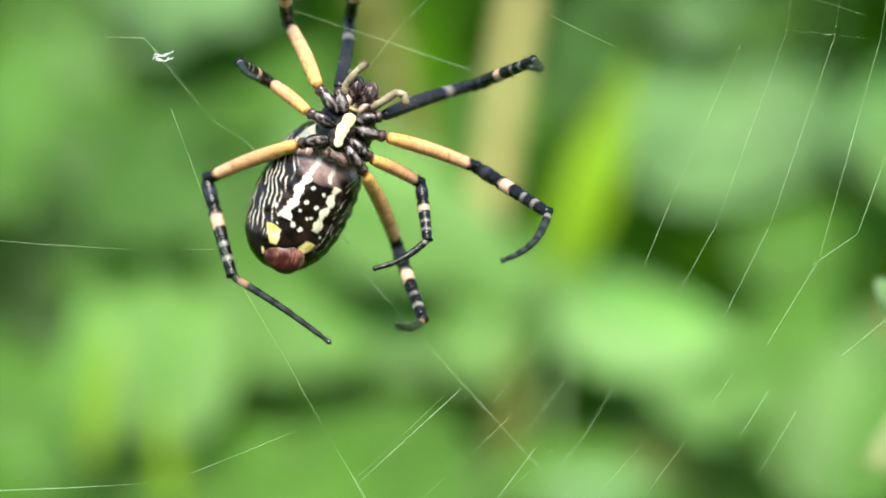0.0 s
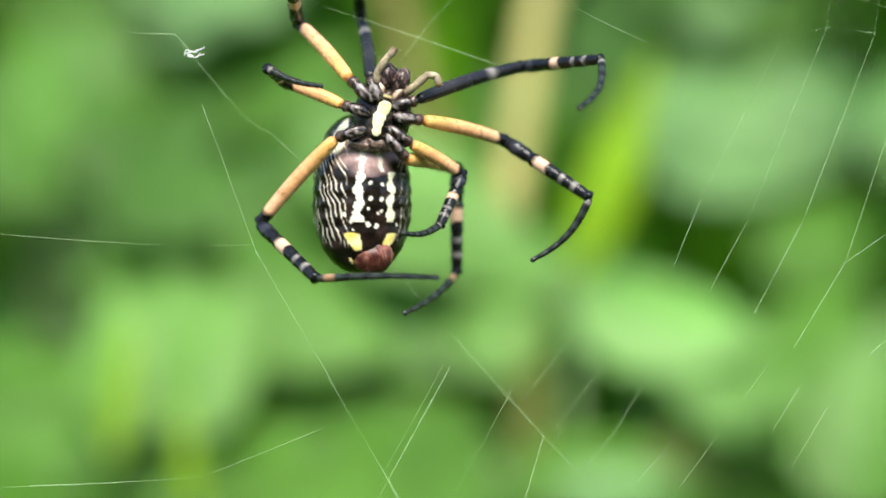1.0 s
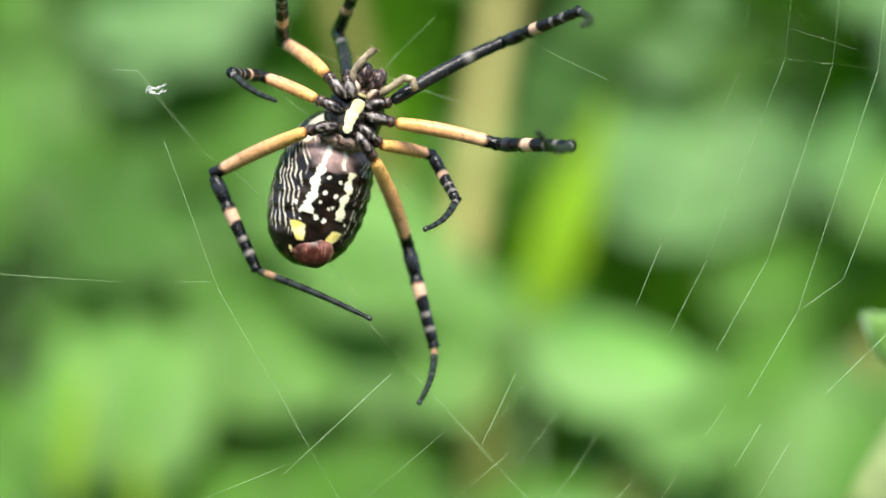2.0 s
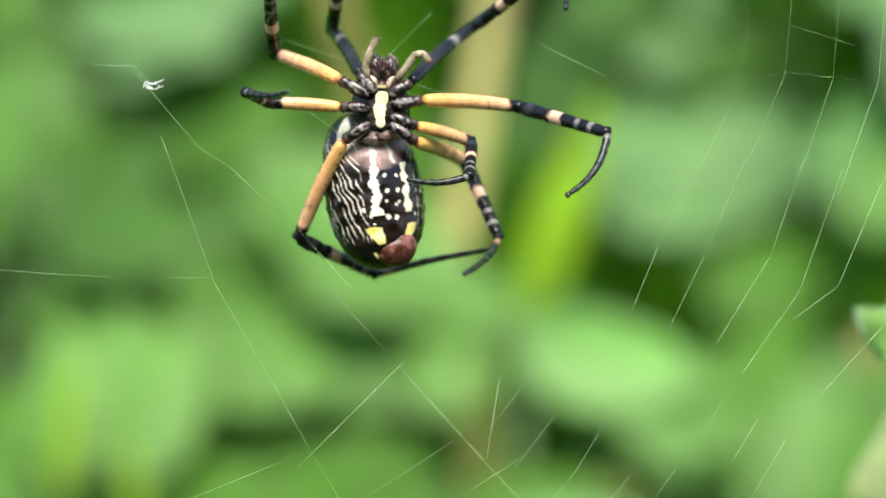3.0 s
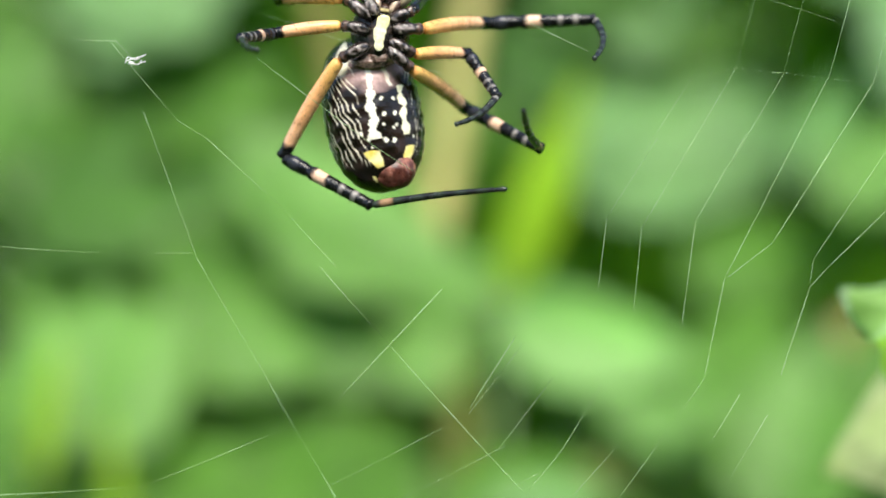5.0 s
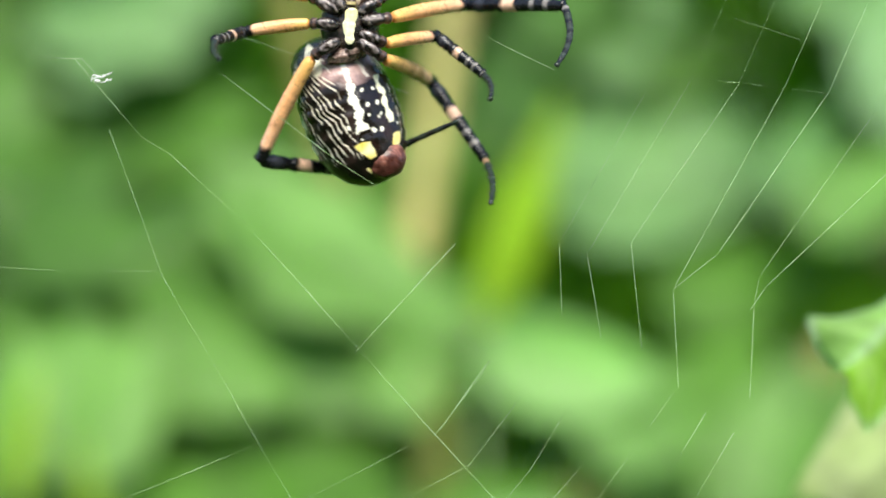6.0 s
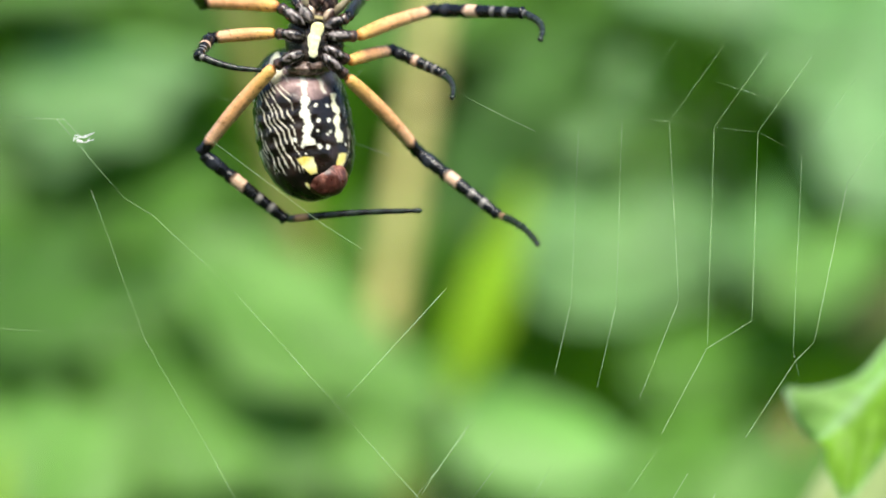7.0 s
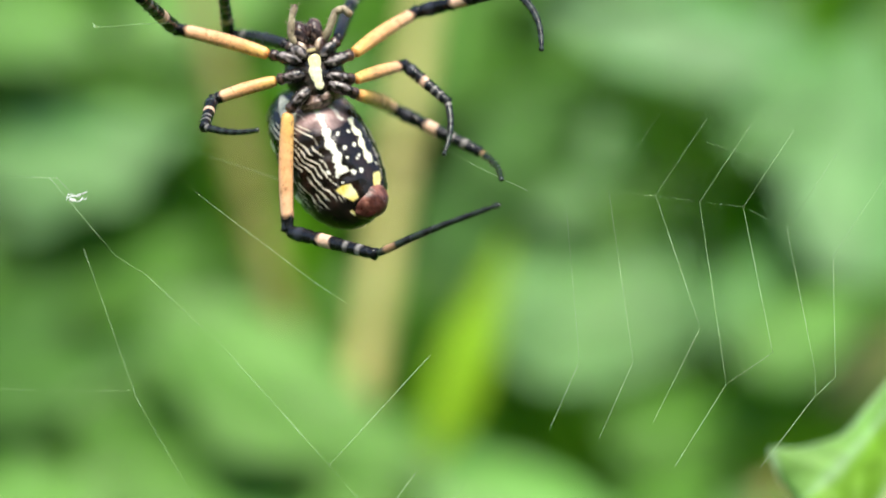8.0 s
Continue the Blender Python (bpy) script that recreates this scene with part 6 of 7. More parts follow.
    swing(legs['R2'],
          [(0.0, 91, 40, 13), (0.5, 76, 61, 23), (0.7, 97, 22, 7), (0.8, 89, 44, 14), (1.0, 80, 59, 10), (1.2, 88, 44, 19), (1.5, 72, 67, 19), (1.7, 100, -2, 3), (1.8, 92, 26, 29), (2.0, 98, -3, 22), (2.2, 94, 15, 31), (3.3, 93, 37, -5), (3.5, 92, 39, 4), (3.6, 97, 24, -1), (3.8, 78, 55, 30), (4.0, 75, 62, 25), (4.5, 65, 75, 12), (4.7, 59, 75, 29), (5.8, 67, 73, 12), (6.0, 75, 61, 27), (6.2, 47, 82, 32), (6.5, 34, 87, 35), (6.8, 76, 57, 32), (7.0, 70, 52, 48), (7.2, 49, 72, 48), (7.5, 54, 66, 52), (7.8, 59, 60, 54), (8.0, 75, 53, 39)],
          [(0.0, 73, -68, -12), (0.5, 83, -55, -8), (0.7, 65, -72, -25), (0.8, 76, -60, -25), (1.0, 88, -41, -26), (1.2, 82, -55, -15), (1.5, 92, -33, -21), (1.7, 56, -79, -25), (1.8, 77, -63, -11), (2.0, 56, -81, 18), (2.2, 77, -63, 6), (3.3, 75, -61, -28), (3.5, 77, -60, -21), (3.6, 71, -67, -20), (3.8, 84, -54, 2), (4.0, 86, -50, -10), (4.5, 90, -37, 22), (4.7, 96, -11, 28), (5.8, 94, -30, -16), (6.0, 83, -55, -3), (6.2, 99, -8, 8), (6.5, 95, -31, -3), (6.8, 96, -27, -4), (7.0, 76, -65, -1), (7.2, 78, -60, 16), (7.5, 78, -61, 16), (7.8, 82, -57, 5), (8.0, 84, -54, -7)],
          [(0.0, -27, -64, -72), (0.5, -14, -44, -89), (0.7, -30, -41, -86), (0.8, -39, 2, -92), (1.0, -41, 2, -91), (1.2, -34, 2, -94), (1.5, -33, 2, -94), (1.7, -36, -63, -69), (1.8, 14, -39, -91), (2.0, -42, -90, -10), (2.2, -12, -89, -44), (3.3, -54, -33, -77), (3.5, -48, -52, -71), (3.6, -44, -61, -65), (3.8, -29, -50, -82), (4.0, -39, -47, -79), (4.5, 13, -98, -15), (4.7, 10, -89, -45), (5.8, -27, -63, -73), (6.0, -11, -61, -78), (6.2, 0, -69, -72), (6.5, 26, -75, -61), (6.8, 71, -32, -62), (7.0, 18, -88, -44), (7.2, 39, -83, -40), (7.5, 42, -82, -39), (7.8, 36, -60, -72), (8.0, 8, -49, -87)])
    swing(legs['R3'],
          [(0.0, 79, 61, 1), (0.5, 74, 65, 15), (0.7, 73, 68, 5), (0.8, 82, 56, 10), (1.0, 86, 49, -17), (1.2, 98, 2, -20), (1.5, 82, 58, 1), (1.7, 79, 60, 5), (1.8, 78, 57, 26), (2.0, 74, 64, 22), (2.2, 77, 59, 22), (3.3, 84, 50, -23), (3.5, 91, 36, -22), (3.6, 83, 56, -6), (3.8, 83, 50, 25), (4.0, 87, 44, 24), (4.5, 72, 70, 6), (4.7, 73, 63, 26), (5.8, 89, 46, -2), (6.0, 76, 60, 24), (6.2, 76, 56, 32), (6.5, 50, 78, 38), (6.8, 58, 77, 27), (7.0, 61, 69, 39), (7.2, 65, 68, 33), (7.5, 73, 54, 41), (7.8, 81, 44, 38), (8.0, 83, 53, 16)],
          [(0.0, 49, -41, -77), (0.5, 37, -30, -88), (0.7, 2, -31, -95), (0.8, -11, -52, -85), (1.0, -8, -49, -87), (1.2, -22, -89, -39), (1.5, 70, -63, -34), (1.7, 59, -61, -53), (1.8, 61, -72, -35), (2.0, 65, -55, -52), (2.2, 60, -58, -55), (3.3, -14, -80, -58), (3.5, -12, -63, -76), (3.6, 39, -52, -76), (3.8, 66, -68, -33), (4.0, 72, -64, -27), (4.5, 67, -56, -48), (4.7, 68, -51, -52), (5.8, -14, -56, -82), (6.0, 74, -33, -58), (6.2, 81, -57, -12), (6.5, 94, -33, -11), (6.8, 87, -42, -26), (7.0, 86, -41, -30), (7.2, 79, -40, -46), (7.5, 75, -46, -48), (7.8, 62, -53, -58), (8.0, 51, -37, -78)],
          [(0.0, -58, -22, -79), (0.5, -64, -23, -74), (0.7, -77, -49, -40), (0.8, -93, -4, -37), (1.0, -50, -81, -31), (1.2, -71, -70, -6), (1.5, -12, -87, -47), (1.7, -22, -78, -58), (1.8, -7, -74, -67), (2.0, -27, -70, -66), (2.2, -26, -71, -65), (3.3, -100, 0, 3), (3.5, -67, -71, -20), (3.6, -18, -73, -66), (3.8, 17, -89, -42), (4.0, -1, -94, -33), (4.5, -24, -82, -51), (4.7, -32, -71, -63), (5.8, -99, 4, -9), (6.0, 10, -86, -50), (6.2, 43, -88, -20), (6.5, 43, -86, -29), (6.8, 19, -89, -41), (7.0, 17, -85, -49), (7.2, 8, -81, -58), (7.5, 5, -68, -73), (7.8, -4, -70, -72), (8.0, -29, -37, -88)])
    swing(legs['R4'],
          [(0.0, 48, 77, -43), (0.5, 39, 92, -1), (0.7, 22, 97, 8), (0.8, 42, 90, 10), (1.0, 41, 91, 9), (1.2, 52, 84, -13), (1.5, 50, 73, -47), (1.7, 47, 61, -64), (1.8, 57, 61, -55), (2.0, 54, 67, -52), (2.2, 43, 88, -22), (3.3, 44, 90, -5), (3.5, 47, 88, -3), (3.6, 43, 89, -18), (3.8, 57, 81, -17), (4.0, 55, 75, -37), (4.5, 47, 75, -47), (4.7, 55, 78, -30), (5.8, 31, 95, 6), (6.0, 42, 91, -6), (6.2, 50, 85, -17), (6.5, 59, 69, -42), (6.8, 60, 59, -53), (7.0, 71, 54, -46), (7.2, 27, 95, -14), (7.5, 62, 76, -19), (7.8, 34, 94, 3), (8.0, 35, 93, -4)],
          [(0.0, 53, -67, -51), (0.5, 53, -42, -73), (0.7, 41, -24, -88), (0.8, 22, -58, -78), (1.0, 32, -1, -95), (1.2, 45, -41, -79), (1.5, 52, -34, -78), (1.7, 41, -40, -82), (1.8, 59, -38, -71), (2.0, 63, -9, -77), (2.2, 83, -39, -40), (3.3, 19, -55, -81), (3.5, 35, -28, -89), (3.6, 45, -29, -84), (3.8, 59, -44, -68), (4.0, 62, -41, -67), (4.5, 62, -35, -70), (4.7, 76, -63, -13), (5.8, 39, -21, -90), (6.0, 53, -43, -73), (6.2, 66, -35, -66), (6.5, 83, -23, -51), (6.8, 78, -17, -61), (7.0, 82, -31, -48), (7.2, 85, -42, -31), (7.5, 76, -62, -20), (7.8, 83, -39, -40), (8.0, 68, -39, -62)],
          [(0.0, -15, -99, -6), (0.5, -5, -94, -34), (0.7, -16, -92, -36), (0.8, -28, -89, -36), (1.0, -26, -89, -37), (1.2, -6, -89, -46), (1.5, 1, -93, -36), (1.7, -1, -93, -36), (1.8, 11, -92, -38), (2.0, 4, -93, -37), (2.2, 16, -97, -16), (3.3, -35, -89, -30), (3.5, -26, -91, -31), (3.6, -14, -94, -30), (3.8, 4, -93, -35), (4.0, 5, -96, -28), (4.5, 20, -93, -31), (4.7, -19, -95, 23), (5.8, -26, -92, -29), (6.0, 1, -93, -37), (6.2, 15, -92, -35), (6.5, 15, -96, -24), (6.8, 19, -95, -24), (7.0, 23, -94, -24), (7.2, 20, -97, -11), (7.5, -10, -99, 4), (7.8, 12, -96, -25), (8.0, -1, -94, -33)])
    tugs = [(0.0, 0.06013, 0.72542, 8), (1.0, 0.06114, 0.72513, 8), (2.0, 0.06099, 0.72601, 6), (3.5, 0.06152, 0.72302, 5), (4.0, 0.06010, 0.72450, 8), (4.5, 0.05807, 0.72125, 12), (6.0, 0.05613, 0.72240, 24), (6.5, 0.05244, 0.72483, 31), (7.0, 0.04980, 0.72531, 36), (7.5, 0.04841, 0.72394, 36), (8.0, 0.04904, 0.72344, 34)]
    for ob in (upper_radial, white_knot):
        walk(ob, [(t, pose(x, 0, z)) for t, x, z, high in tugs])
    for dx, dz, above in knots:
        walk(above, [(t, pose(x + dx, 0, z + dz, 0, high, 0)) for t, x, z, high in tugs])
    for x, z, ob in lower:
        walk(ob, [(t, pose(x, 0, z, 0, a, 0)) for t, a in ((0, -43), (0.5, -51), (1, -61), (1.5, -40), (2.2, -40), (3.5, -28), (4.5, -27), (6, -27), (8, -27))])
    hang(crossing, [(0, 0.0022, 0.0000, 0.6825, -738, 0, -675), (0.5, -0.0009, 0.0000, 0.6830, -613, 0, -790), (1, -0.0029, 0.0000, 0.6849, -480, 0, -877), (1.5, -0.0083, 0.0000, 0.6873, -660, 0, -751), (2, -0.0054, 0.0000, 0.6887, -731, 0, -682), (3.5, -0.0030, 0.0000, 0.6907, -700, 0, -715), (4, -0.0013, 0.0000, 0.6924, -711, 0, -703), (4.5, -0.0001, 0.0000, 0.6925, -699, 0, -715), (6, 0.0091, 0.0000, 0.7034, -678, 0, -735), (6.5, 0.0083, 0.0000, 0.7034, -695, 0, -719), (7, 0.0103, 0.0000, 0.7054, -674, 0, -738), (7.5, 0.0091, 0.0000, 0.7039, -669, 0, -744), (8, 0.0092, 0.0000, 0.7045, -676, 0, -737)])
    hang(tine, [(0, 0.0117, 0.0000, 0.6754, -606, 0, -796), (0.5, 0.0081, 0.0000, 0.6771, -381, 0, -925), (1, 0.0087, 0.0000, 0.6763, -279, 0, -960), (1.5, 0.0051, 0.0000, 0.6748, -707, 0, -707), (2, 0.0101, 0.0000, 0.6890, -430, 0, -903), (3.5, 0.0076, 0.0000, 0.6872, -146, 0, -989), (4, 0.0118, 0.0000, 0.6896, -512, 0, -859), (4.5, 0.0119, 0.0000, 0.6897, -520, 0, -854), (6, 0.0133, 0.0000, 0.6888, -580, 0, -815), (7, 0.0131, 0.0000, 0.6885, -565, 0, -825), (8, 0.0077, 0.0000, 0.6903, -603, 0, -798)])
    walk(weed_d, [(t, pose(0.102 + x * MM, 0.052, z * MM)) for t, x, z in ((0, 0.4, 2.7), (2, 0.1, 3.0), (3.5, -0.4, 3.0), (4.5, 0.3, 2.9), (6, 0.2, 1.1), (6.5, -0.1, 0.6), (7, 0, 0), (7.5, -0.4, 0.1), (8, -0.7, 0.2))])
    for ob in veering:
        walk(ob, [(t, pose(0, y * MM, 0)) for t, y in ((0, 14), (2, 14), (3.3, 6), (4.5, 4), (6, 0), (8, 0))])
    for ob in slack:
        walk(ob, [(t, pose(x * MM, y * MM, 0)) for t, x, y in ((0, -1.7, 16), (2, -1.9, 16), (3.3, -3.2, 9), (4, -3.2, 0), (4.5, -3.0, 0), (6, 0, 0), (8, 0, 0))])
    hang(span_a_up, [(0, 0.0374, 0.0000, 0.7261, -410, 0, -912), (1, 0.0384, 0.0000, 0.7258, -448, 0, -894), (2, 0.0382, 0.0000, 0.7267, -420, 0, -908), (3.5, 0.0388, 0.0000, 0.7237, -477, 0, -879), (4, 0.0374, 0.0000, 0.7252, -524, 0, -851), (4.5, 0.0353, 0.0000, 0.7220, -541, 0, -841), (6, 0.0334, 0.0000, 0.7231, -500, 0, -866), (6.5, 0.0297, 0.0000, 0.7255, -280, 0, -960), (7, 0.0270, 0.0000, 0.7260, -52, 0, -999), (7.5, 0.0257, 0.0000, 0.7246, 91, 0, -996), (8, 0.0263, 0.0000, 0.7241, 76, 0, -997)])
    hang(span_a, [(0, 0.0285, 0.0000, 0.7063, 410, 0, 912), (1, 0.0284, 0.0000, 0.7060, 448, 0, 894), (2, 0.0283, 0.0000, 0.7052, 420, 0, 908), (3.5, 0.0281, 0.0000, 0.7041, 477, 0, 879), (4, 0.0254, 0.0000, 0.7059, 524, 0, 851), (4.5, 0.0246, 0.0000, 0.7053, 541, 0, 841), (6, 0.0221, 0.0000, 0.7035, 500, 0, 866), (6.5, 0.0235, 0.0000, 0.7044, 280, 0, 960), (7, 0.0259, 0.0000, 0.7036, 52, 0, 999), (7.5, 0.0275, 0.0000, 0.7051, -91, -0, 996), (8, 0.0279, 0.0000, 0.7037, -76, 0, 997)])
    hang(span_a_low, [(0, 0.0285, 0.0000, 0.7063, -379, 0, -925), (1, 0.0284, 0.0000, 0.7060, -379, 0, -925), (2, 0.0283, 0.0000, 0.7052, -380, 0, -925), (3.5, 0.0281, 0.0000, 0.7041, -381, 0, -925), (4, 0.0254, 0.0000, 0.7059, -381, 0, -925), (4.5, 0.0246, 0.0000, 0.7053, -274, 0, -962), (6, 0.0221, 0.0000, 0.7035, 37, 0, -999), (6.5, 0.0235, 0.0000, 0.7044, -3, 0, -1000), (7, 0.0259, 0.0000, 0.7036, -228, 0, -974), (7.5, 0.0275, 0.0000, 0.7051, -341, -0, -940), (8, 0.0279, 0.0000, 0.7037, -410, 0, -912)])
    hang(span_b_up, [(0, 0.0429, 0.0000, 0.7273, -341, 0, -940), (1, 0.0439, 0.0000, 0.7270, -380, 0, -925), (2, 0.0437, 0.0000, 0.7279, -365, 0, -931), (3.5, 0.0443, 0.0000, 0.7249, -427, 0, -904), (4, 0.0428, 0.0000, 0.7264, -472, 0, -882), (4.5, 0.0408, 0.0000, 0.7232, -498, 0, -867), (6, 0.0389, 0.0000, 0.7243, -513, 0, -858), (6.5, 0.0352, 0.0000, 0.7267, -281, 0, -960), (7, 0.0325, 0.0000, 0.7272, -40, 0, -999), (7.5, 0.0312, 0.0000, 0.7258, 118, 0, -993), (8, 0.0318, 0.0000, 0.7253, 131, 0, -991)])
    hang(span_b, [(0, 0.0341, 0.0000, 0.7031, 341, 0, 940), (1, 0.0341, 0.0000, 0.7031, 380, 0, 925), (2, 0.0339, 0.0000, 0.7029, 365, 0, 931), (3.5, 0.0338, 0.0000, 0.7027, 427, 0, 904), (4, 0.0311, 0.0000, 0.7044, 472, 0, 882), (4.5, 0.0297, 0.0000, 0.7039, 498, 0, 867), (6, 0.0256, 0.0000, 0.7021, 513, 0, 858), (6.5, 0.0289, 0.0000, 0.7051, 281, 0, 960), (7, 0.0316, 0.0000, 0.7034, 40, 0, 999), (7.5, 0.0337, 0.0000, 0.7047, -118, 0, 993), (8, 0.0347, 0.0000, 0.7037, -131, 0, 991)])
    hang(span_b_low, [(0, 0.0341, 0.0000, 0.7031, -482, 0, -876), (1, 0.0341, 0.0000, 0.7031, -473, 0, -881), (2, 0.0339, 0.0000, 0.7029, -457, 0, -890), (3.5, 0.0338, 0.0000, 0.7027, -435, 0, -900), (4, 0.0311, 0.0000, 0.7044, -435, 0, -900), (4.5, 0.0297, 0.0000, 0.7039, -310, 0, -951), (6, 0.0256, 0.0000, 0.7021, 163, 0, -987), (6.5, 0.0289, 0.0000, 0.7051, -34, 0, -999), (7, 0.0316, 0.0000, 0.7034, -231, 0, -973), (7.5, 0.0337, 0.0000, 0.7047, -323, 0, -946), (8, 0.0347, 0.0000, 0.7037, -414, 0, -910)])
    hang(span_c_up, [(0, 0.0489, 0.0000, 0.7267, -325, 0, -946), (1, 0.0499, 0.0000, 0.7264, -354, 0, -935), (2, 0.0497, 0.0000, 0.7273, -318, 0, -948), (3.5, 0.0503, 0.0000, 0.7243, -346, 0, -938), (4, 0.0488, 0.0000, 0.7258, -396, 0, -918), (4.5, 0.0468, 0.0000, 0.7225, -453, 0, -892), (6, 0.0449, 0.0000, 0.7237, -563, 0, -827), (6.5, 0.0412, 0.0000, 0.7261, -190, 0, -982), (7, 0.0385, 0.0000, 0.7266, 41, 0, -999), (7.5, 0.0371, 0.0000, 0.7252, 214, 0, -977), (8, 0.0378, 0.0000, 0.7247, 316, 0, -949)])
    hang(span_c, [(0, 0.0408, 0.0000, 0.7031, 325, 0, 946), (1, 0.0410, 0.0000, 0.7031, 354, 0, 935), (2, 0.0415, 0.0000, 0.7029, 318, 0, 948), (3.5, 0.0423, 0.0000, 0.7027, 346, 0, 938), (4, 0.0396, 0.0000, 0.7045, 396, 0, 918), (4.5, 0.0375, 0.0000, 0.7042, 453, 0, 892), (6, 0.0311, 0.0000, 0.7035, 563, 0, 827), (6.5, 0.0367, 0.0000, 0.7030, 190, 0, 982), (7, 0.0395, 0.0000, 0.7039, -41, 0, 999), (7.5, 0.0415, 0.0000, 0.7054, -214, 0, 977), (8, 0.0433, 0.0000, 0.7080, -316, 0, 949)])
    hang(span_c_low, [(0, 0.0408, 0.0000, 0.7031, -448, 0, -894), (1, 0.0410, 0.0000, 0.7031, -465, 0, -885), (2, 0.0415, 0.0000, 0.7029, -495, 0, -869), (3.5, 0.0423, 0.0000, 0.7027, -534, 0, -846), (4, 0.0396, 0.0000, 0.7045, -534, 0, -846), (4.5, 0.0375, 0.0000, 0.7042, -367, 0, -930), (6, 0.0311, 0.0000, 0.7035, 102, 0, -995), (6.5, 0.0367, 0.0000, 0.7030, -261, 0, -965), (7, 0.0395, 0.0000, 0.7039, -379, 0, -925), (7.5, 0.0415, 0.0000, 0.7054, -464, 0, -886), (8, 0.0433, 0.0000, 0.7080, -459, 0, -888)])
    hang(span_d_up, [(0, 0.0545, 0.0000, 0.7261, -271, 0, -963), (1, 0.0555, 0.0000, 0.7258, -316, 0, -949), (2, 0.0554, 0.0000, 0.7266, -320, 0, -947), (3.5, 0.0559, 0.0000, 0.7237, -372, 0, -928), (4, 0.0545, 0.0000, 0.7251, -421, 0, -907), (4.5, 0.0524, 0.0000, 0.7219, -444, 0, -896), (6, 0.0505, 0.0000, 0.7230, -487, 0, -874), (6.5, 0.0468, 0.0000, 0.7255, -217, 0, -976), (7, 0.0442, 0.0000, 0.7259, -37, 0, -999), (7.5, 0.0428, 0.0000, 0.7246, 99, 0, -995), (8, 0.0434, 0.0000, 0.7241, 131, 0, -991)])
    hang(span_d, [(0, 0.0468, 0.0000, 0.6986, 271, 0, 963), (1, 0.0462, 0.0000, 0.6978, 316, 0, 949), (2, 0.0451, 0.0000, 0.6961, 320, 0, 947), (3.5, 0.0460, 0.0000, 0.6990, 372, 0, 928), (4, 0.0407, 0.0000, 0.6954, 421, 0, 907), (4.5, 0.0396, 0.0000, 0.6960, 444, 0, 896), (6, 0.0364, 0.0000, 0.6977, 487, 0, 874), (6.5, 0.0404, 0.0000, 0.6969, 217, 0, 976), (7, 0.0431, 0.0000, 0.6980, 37, 0, 999), (7.5, 0.0452, 0.0000, 0.7000, -99, 0, 995), (8, 0.0465, 0.0000, 0.7009, -131, 0, 991)])
    hang(span_d_low, [(0, 0.0468, 0.0000, 0.6986, -521, 0, -854), (1, 0.0462, 0.0000, 0.6978, -516, 0, -856), (2, 0.0451, 0.0000, 0.6961, -508, 0, -861), (3.5, 0.0460, 0.0000, 0.6990, -598, 0, -802), (4, 0.0407, 0.0000, 0.6954, -498, 0, -867), (4.5, 0.0396, 0.0000, 0.6960, -374, 0, -927), (6, 0.0364, 0.0000, 0.6977, 51, 0, -999), (6.5, 0.0404, 0.0000, 0.6969, -313, 0, -950), (7, 0.0431, 0.0000, 0.6980, -480, 0, -877), (7.5, 0.0452, 0.0000, 0.7000, -535, 0, -845), (8, 0.0465, 0.0000, 0.7009, -543, 0, -840)])
    hang(span_e_up, [(0, 0.0601, 0.0000, 0.7254, -338, 0, -941), (1, 0.0611, 0.0000, 0.7251, -379, 0, -925), (2, 0.0610, 0.0000, 0.7260, -365, 0, -931), (3.5, 0.0615, 0.0000, 0.7230, -424, 0, -906), (4, 0.0601, 0.0000, 0.7245, -464, 0, -886), (4.5, 0.0581, 0.0000, 0.7213, -506, 0, -863), (6, 0.0561, 0.0000, 0.7224, -573, 0, -820), (6.5, 0.0524, 0.0000, 0.7248, -270, 0, -963), (7, 0.0498, 0.0000, 0.7253, -43, 0, -999), (7.5, 0.0484, 0.0000, 0.7239, 95, 0, -995), (8, 0.0490, 0.0000, 0.7234, 185, 0, -983)])
    hang(span_e, [(0, 0.0517, 0.0000, 0.7019, 338, 0, 941), (1, 0.0514, 0.0000, 0.7014, 379, 0, 925), (2, 0.0509, 0.0000, 0.7003, 365, 0, 931), (3.5, 0.0501, 0.0000, 0.6986, 424, 0, 906), (4, 0.0474, 0.0000, 0.7003, 464, 0, 886), (4.5, 0.0461, 0.0000, 0.7008, 506, 0, 863), (6, 0.0420, 0.0000, 0.7021, 573, 0, 820), (6.5, 0.0454, 0.0000, 0.6997, 270, 0, 963), (7, 0.0488, 0.0000, 0.7014, 43, 0, 999), (7.5, 0.0504, 0.0000, 0.7034, -95, 0, 995), (8, 0.0525, 0.0000, 0.7049, -185, 0, 983)])
    hang(span_f_up, [(0, 0.0657, 0.0000, 0.7226, -268, 0, -963), (1, 0.0667, 0.0000, 0.7223, -325, 0, -946), (2, 0.0666, 0.0000, 0.7232, -346, 0, -938), (3.5, 0.0671, 0.0000, 0.7202, -455, 0, -890), (4, 0.0657, 0.0000, 0.7217, -496, 0, -868), (4.5, 0.0636, 0.0000, 0.7184, -536, 0, -844), (6, 0.0617, 0.0000, 0.7196, -578, 0, -816), (6.5, 0.0580, 0.0000, 0.7220, -291, 0, -957), (7, 0.0554, 0.0000, 0.7225, -53, 0, -999), (7.5, 0.0540, 0.0000, 0.7211, 147, 0, -989), (8, 0.0546, 0.0000, 0.7206, 183, 0, -983)])
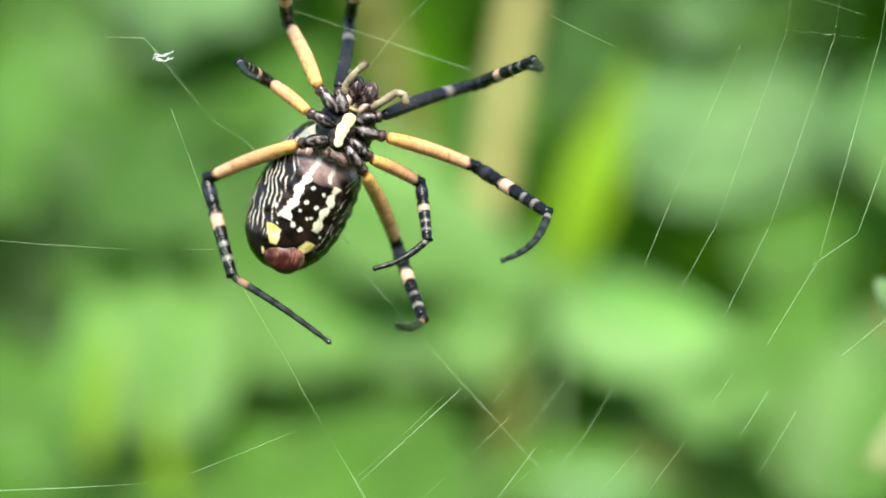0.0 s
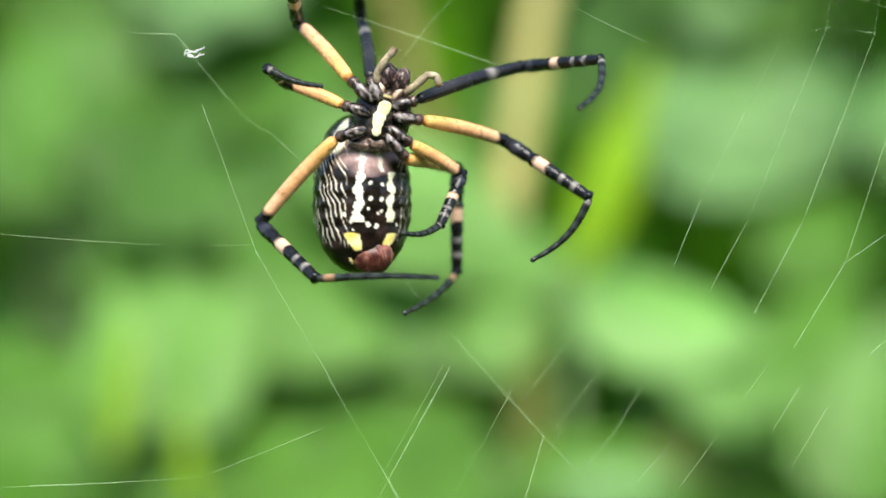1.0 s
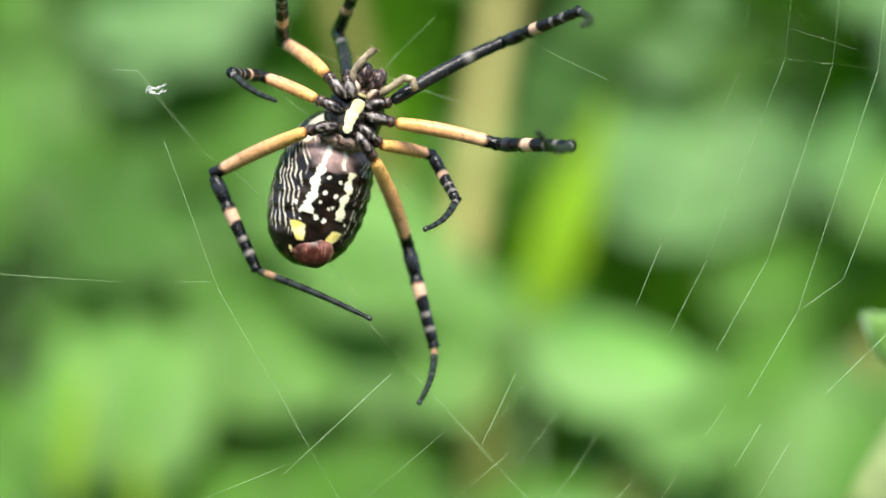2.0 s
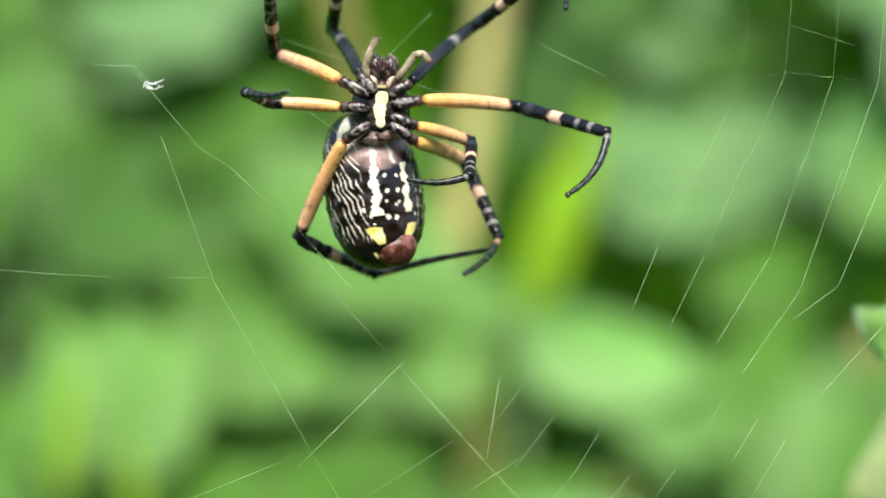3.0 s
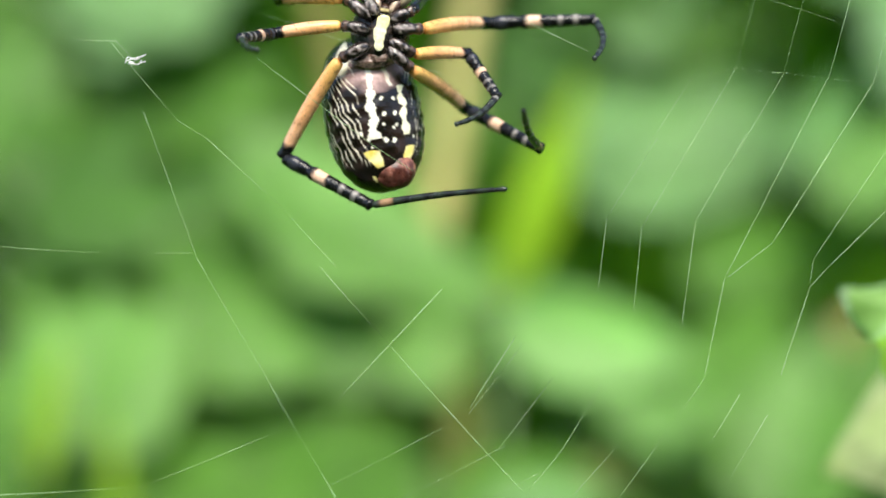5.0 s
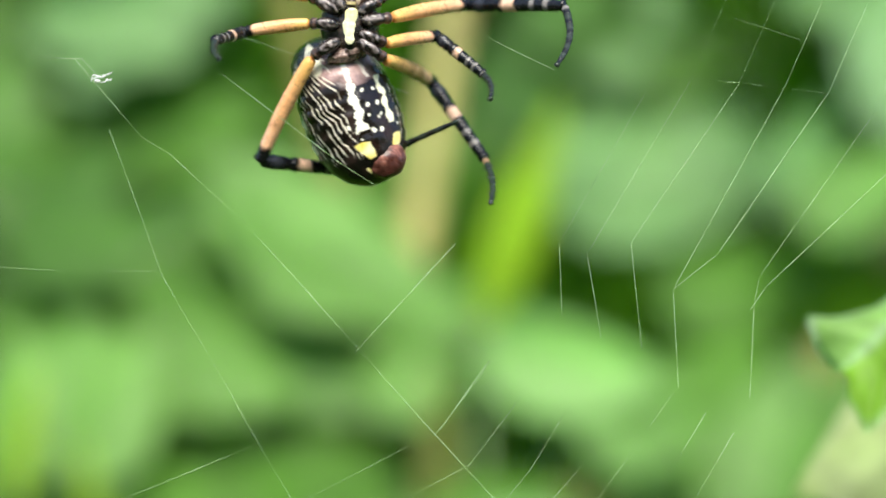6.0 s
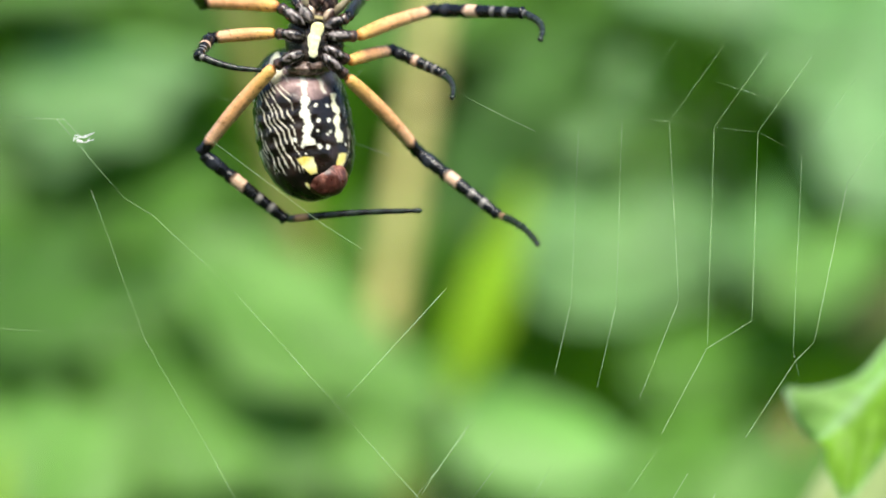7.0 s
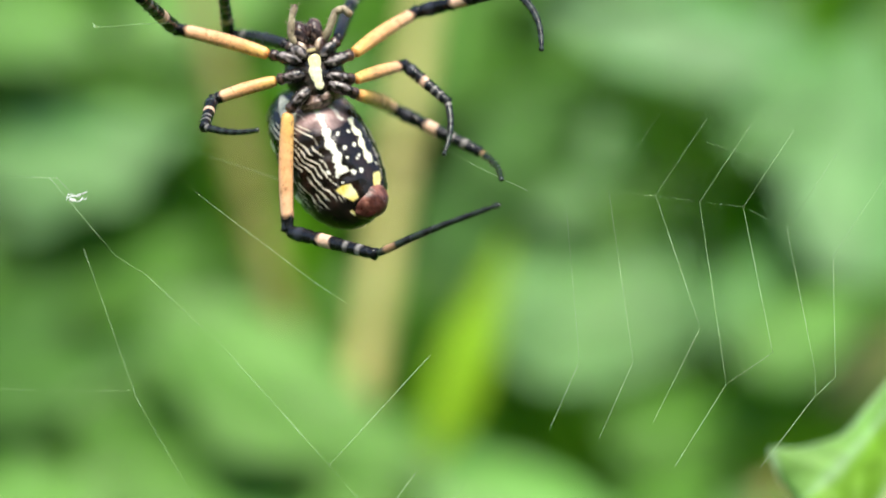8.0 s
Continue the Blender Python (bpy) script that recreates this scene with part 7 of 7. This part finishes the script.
    hang(span_f, [(0, 0.0587, 0.0000, 0.6975, 268, 0, 963), (1, 0.0582, 0.0000, 0.6975, 325, 0, 946), (2, 0.0571, 0.0000, 0.6975, 346, 0, 938), (3.5, 0.0554, 0.0000, 0.6974, 455, 0, 890), (4, 0.0528, 0.0000, 0.6991, 496, 0, 868), (4.5, 0.0514, 0.0000, 0.6992, 536, 0, 844), (6, 0.0473, 0.0000, 0.6993, 578, 0, 816), (6.5, 0.0508, 0.0000, 0.6982, 291, 0, 957), (7, 0.0540, 0.0000, 0.6976, 53, 0, 999), (7.5, 0.0568, 0.0000, 0.7023, -147, 0, 989), (8, 0.0579, 0.0000, 0.7027, -183, 0, 983)])
    hang(span_g_up, [(0, 0.0715, 0.0000, 0.7190, -406, 0, -914), (1, 0.0725, 0.0000, 0.7187, -461, 0, -888), (2, 0.0724, 0.0000, 0.7196, -474, 0, -880), (3.5, 0.0729, 0.0000, 0.7166, -586, 0, -810), (4, 0.0715, 0.0000, 0.7181, -622, 0, -783), (4.5, 0.0695, 0.0000, 0.7148, -683, 0, -730), (6, 0.0675, 0.0000, 0.7160, -733, 0, -680), (6.5, 0.0639, 0.0000, 0.7184, -448, 0, -894), (7, 0.0612, 0.0000, 0.7189, -220, 0, -975), (7.5, 0.0598, 0.0000, 0.7175, -33, 0, -999), (8, 0.0605, 0.0000, 0.7170, 0, 0, -1000)])
    hang(span_g, [(0, 0.0615, 0.0000, 0.6965, 406, 0, 914), (1, 0.0610, 0.0000, 0.6964, 461, 0, 888), (2, 0.0599, 0.0000, 0.6964, 474, 0, 880), (3.5, 0.0583, 0.0000, 0.6964, 586, 0, 810), (4, 0.0556, 0.0000, 0.6981, 622, 0, 783), (4.5, 0.0538, 0.0000, 0.6981, 683, 0, 730), (6, 0.0481, 0.0000, 0.6980, 733, 0, 680), (6.5, 0.0533, 0.0000, 0.6973, 448, 0, 894), (7, 0.0567, 0.0000, 0.6987, 220, 0, 975), (7.5, 0.0593, 0.0000, 0.7015, 33, 0, 999), (8, 0.0605, 0.0000, 0.7018, -0, -0, 1000)])
    hang(link_a, [(0, 0.0517, 0.0000, 0.7019, -825, 0, -565), (1, 0.0514, 0.0000, 0.7014, -821, 0, -571), (2, 0.0509, 0.0000, 0.7003, -815, 0, -580), (3.5, 0.0501, 0.0000, 0.6986, -807, 0, -590), (4, 0.0474, 0.0000, 0.7003, -807, 0, -590), (4.5, 0.0461, 0.0000, 0.7008, -803, 0, -597), (6, 0.0420, 0.0000, 0.7021, -785, 0, -619), (6.5, 0.0454, 0.0000, 0.6997, -868, 0, -497), (7, 0.0488, 0.0000, 0.7014, -855, 0, -519), (7.5, 0.0504, 0.0000, 0.7034, -832, 0, -554), (8, 0.0525, 0.0000, 0.7049, -834, 0, -551)])
    hang(link_b, [(0, 0.0615, 0.0000, 0.6965, -769, 0, -640), (1, 0.0610, 0.0000, 0.6964, -772, 0, -636), (2, 0.0599, 0.0000, 0.6964, -779, 0, -627), (3.5, 0.0583, 0.0000, 0.6964, -789, 0, -614), (4, 0.0556, 0.0000, 0.6981, -789, 0, -614), (4.5, 0.0538, 0.0000, 0.6981, -752, 0, -659), (6, 0.0481, 0.0000, 0.6980, -571, 0, -821), (6.5, 0.0533, 0.0000, 0.6973, -727, 0, -687), (7, 0.0567, 0.0000, 0.6987, -715, 0, -699), (7.5, 0.0593, 0.0000, 0.7015, -716, 0, -698), (8, 0.0605, 0.0000, 0.7018, -739, -0, -673)])
    hang(link_c, [(0, 0.0587, 0.0000, 0.6975, -42, 0, -999), (1, 0.0582, 0.0000, 0.6975, -42, 0, -999), (2, 0.0571, 0.0000, 0.6975, -43, 0, -999), (3.5, 0.0554, 0.0000, 0.6974, -45, 0, -999), (4, 0.0528, 0.0000, 0.6991, -46, 0, -999), (4.5, 0.0514, 0.0000, 0.6992, -87, 0, -996), (6, 0.0473, 0.0000, 0.6993, -201, 0, -980), (6.5, 0.0508, 0.0000, 0.6982, 170, 0, -985), (7, 0.0540, 0.0000, 0.6976, 221, 0, -975), (7.5, 0.0568, 0.0000, 0.7023, -12, 0, -1000), (8, 0.0579, 0.0000, 0.7027, 4, 0, -1000)])
    hang(span_h_low, [(0, 0.0586, 0.0000, 0.6940, -773, 0, -635), (1, 0.0580, 0.0000, 0.6940, -754, 0, -656), (2, 0.0569, 0.0000, 0.6940, -719, 0, -695), (3.5, 0.0553, 0.0000, 0.6940, -669, 0, -744), (4, 0.0526, 0.0000, 0.6957, -669, 0, -743), (4.5, 0.0511, 0.0000, 0.6957, -537, 0, -843), (6, 0.0466, 0.0000, 0.6957, -50, 0, -999), (6.5, 0.0512, 0.0000, 0.6954, -392, 0, -920), (7, 0.0543, 0.0000, 0.6964, -557, 0, -831), (7.5, 0.0567, 0.0000, 0.6990, -595, 0, -804), (8, 0.0579, 0.0000, 0.6995, -624, 0, -781)])


motions()
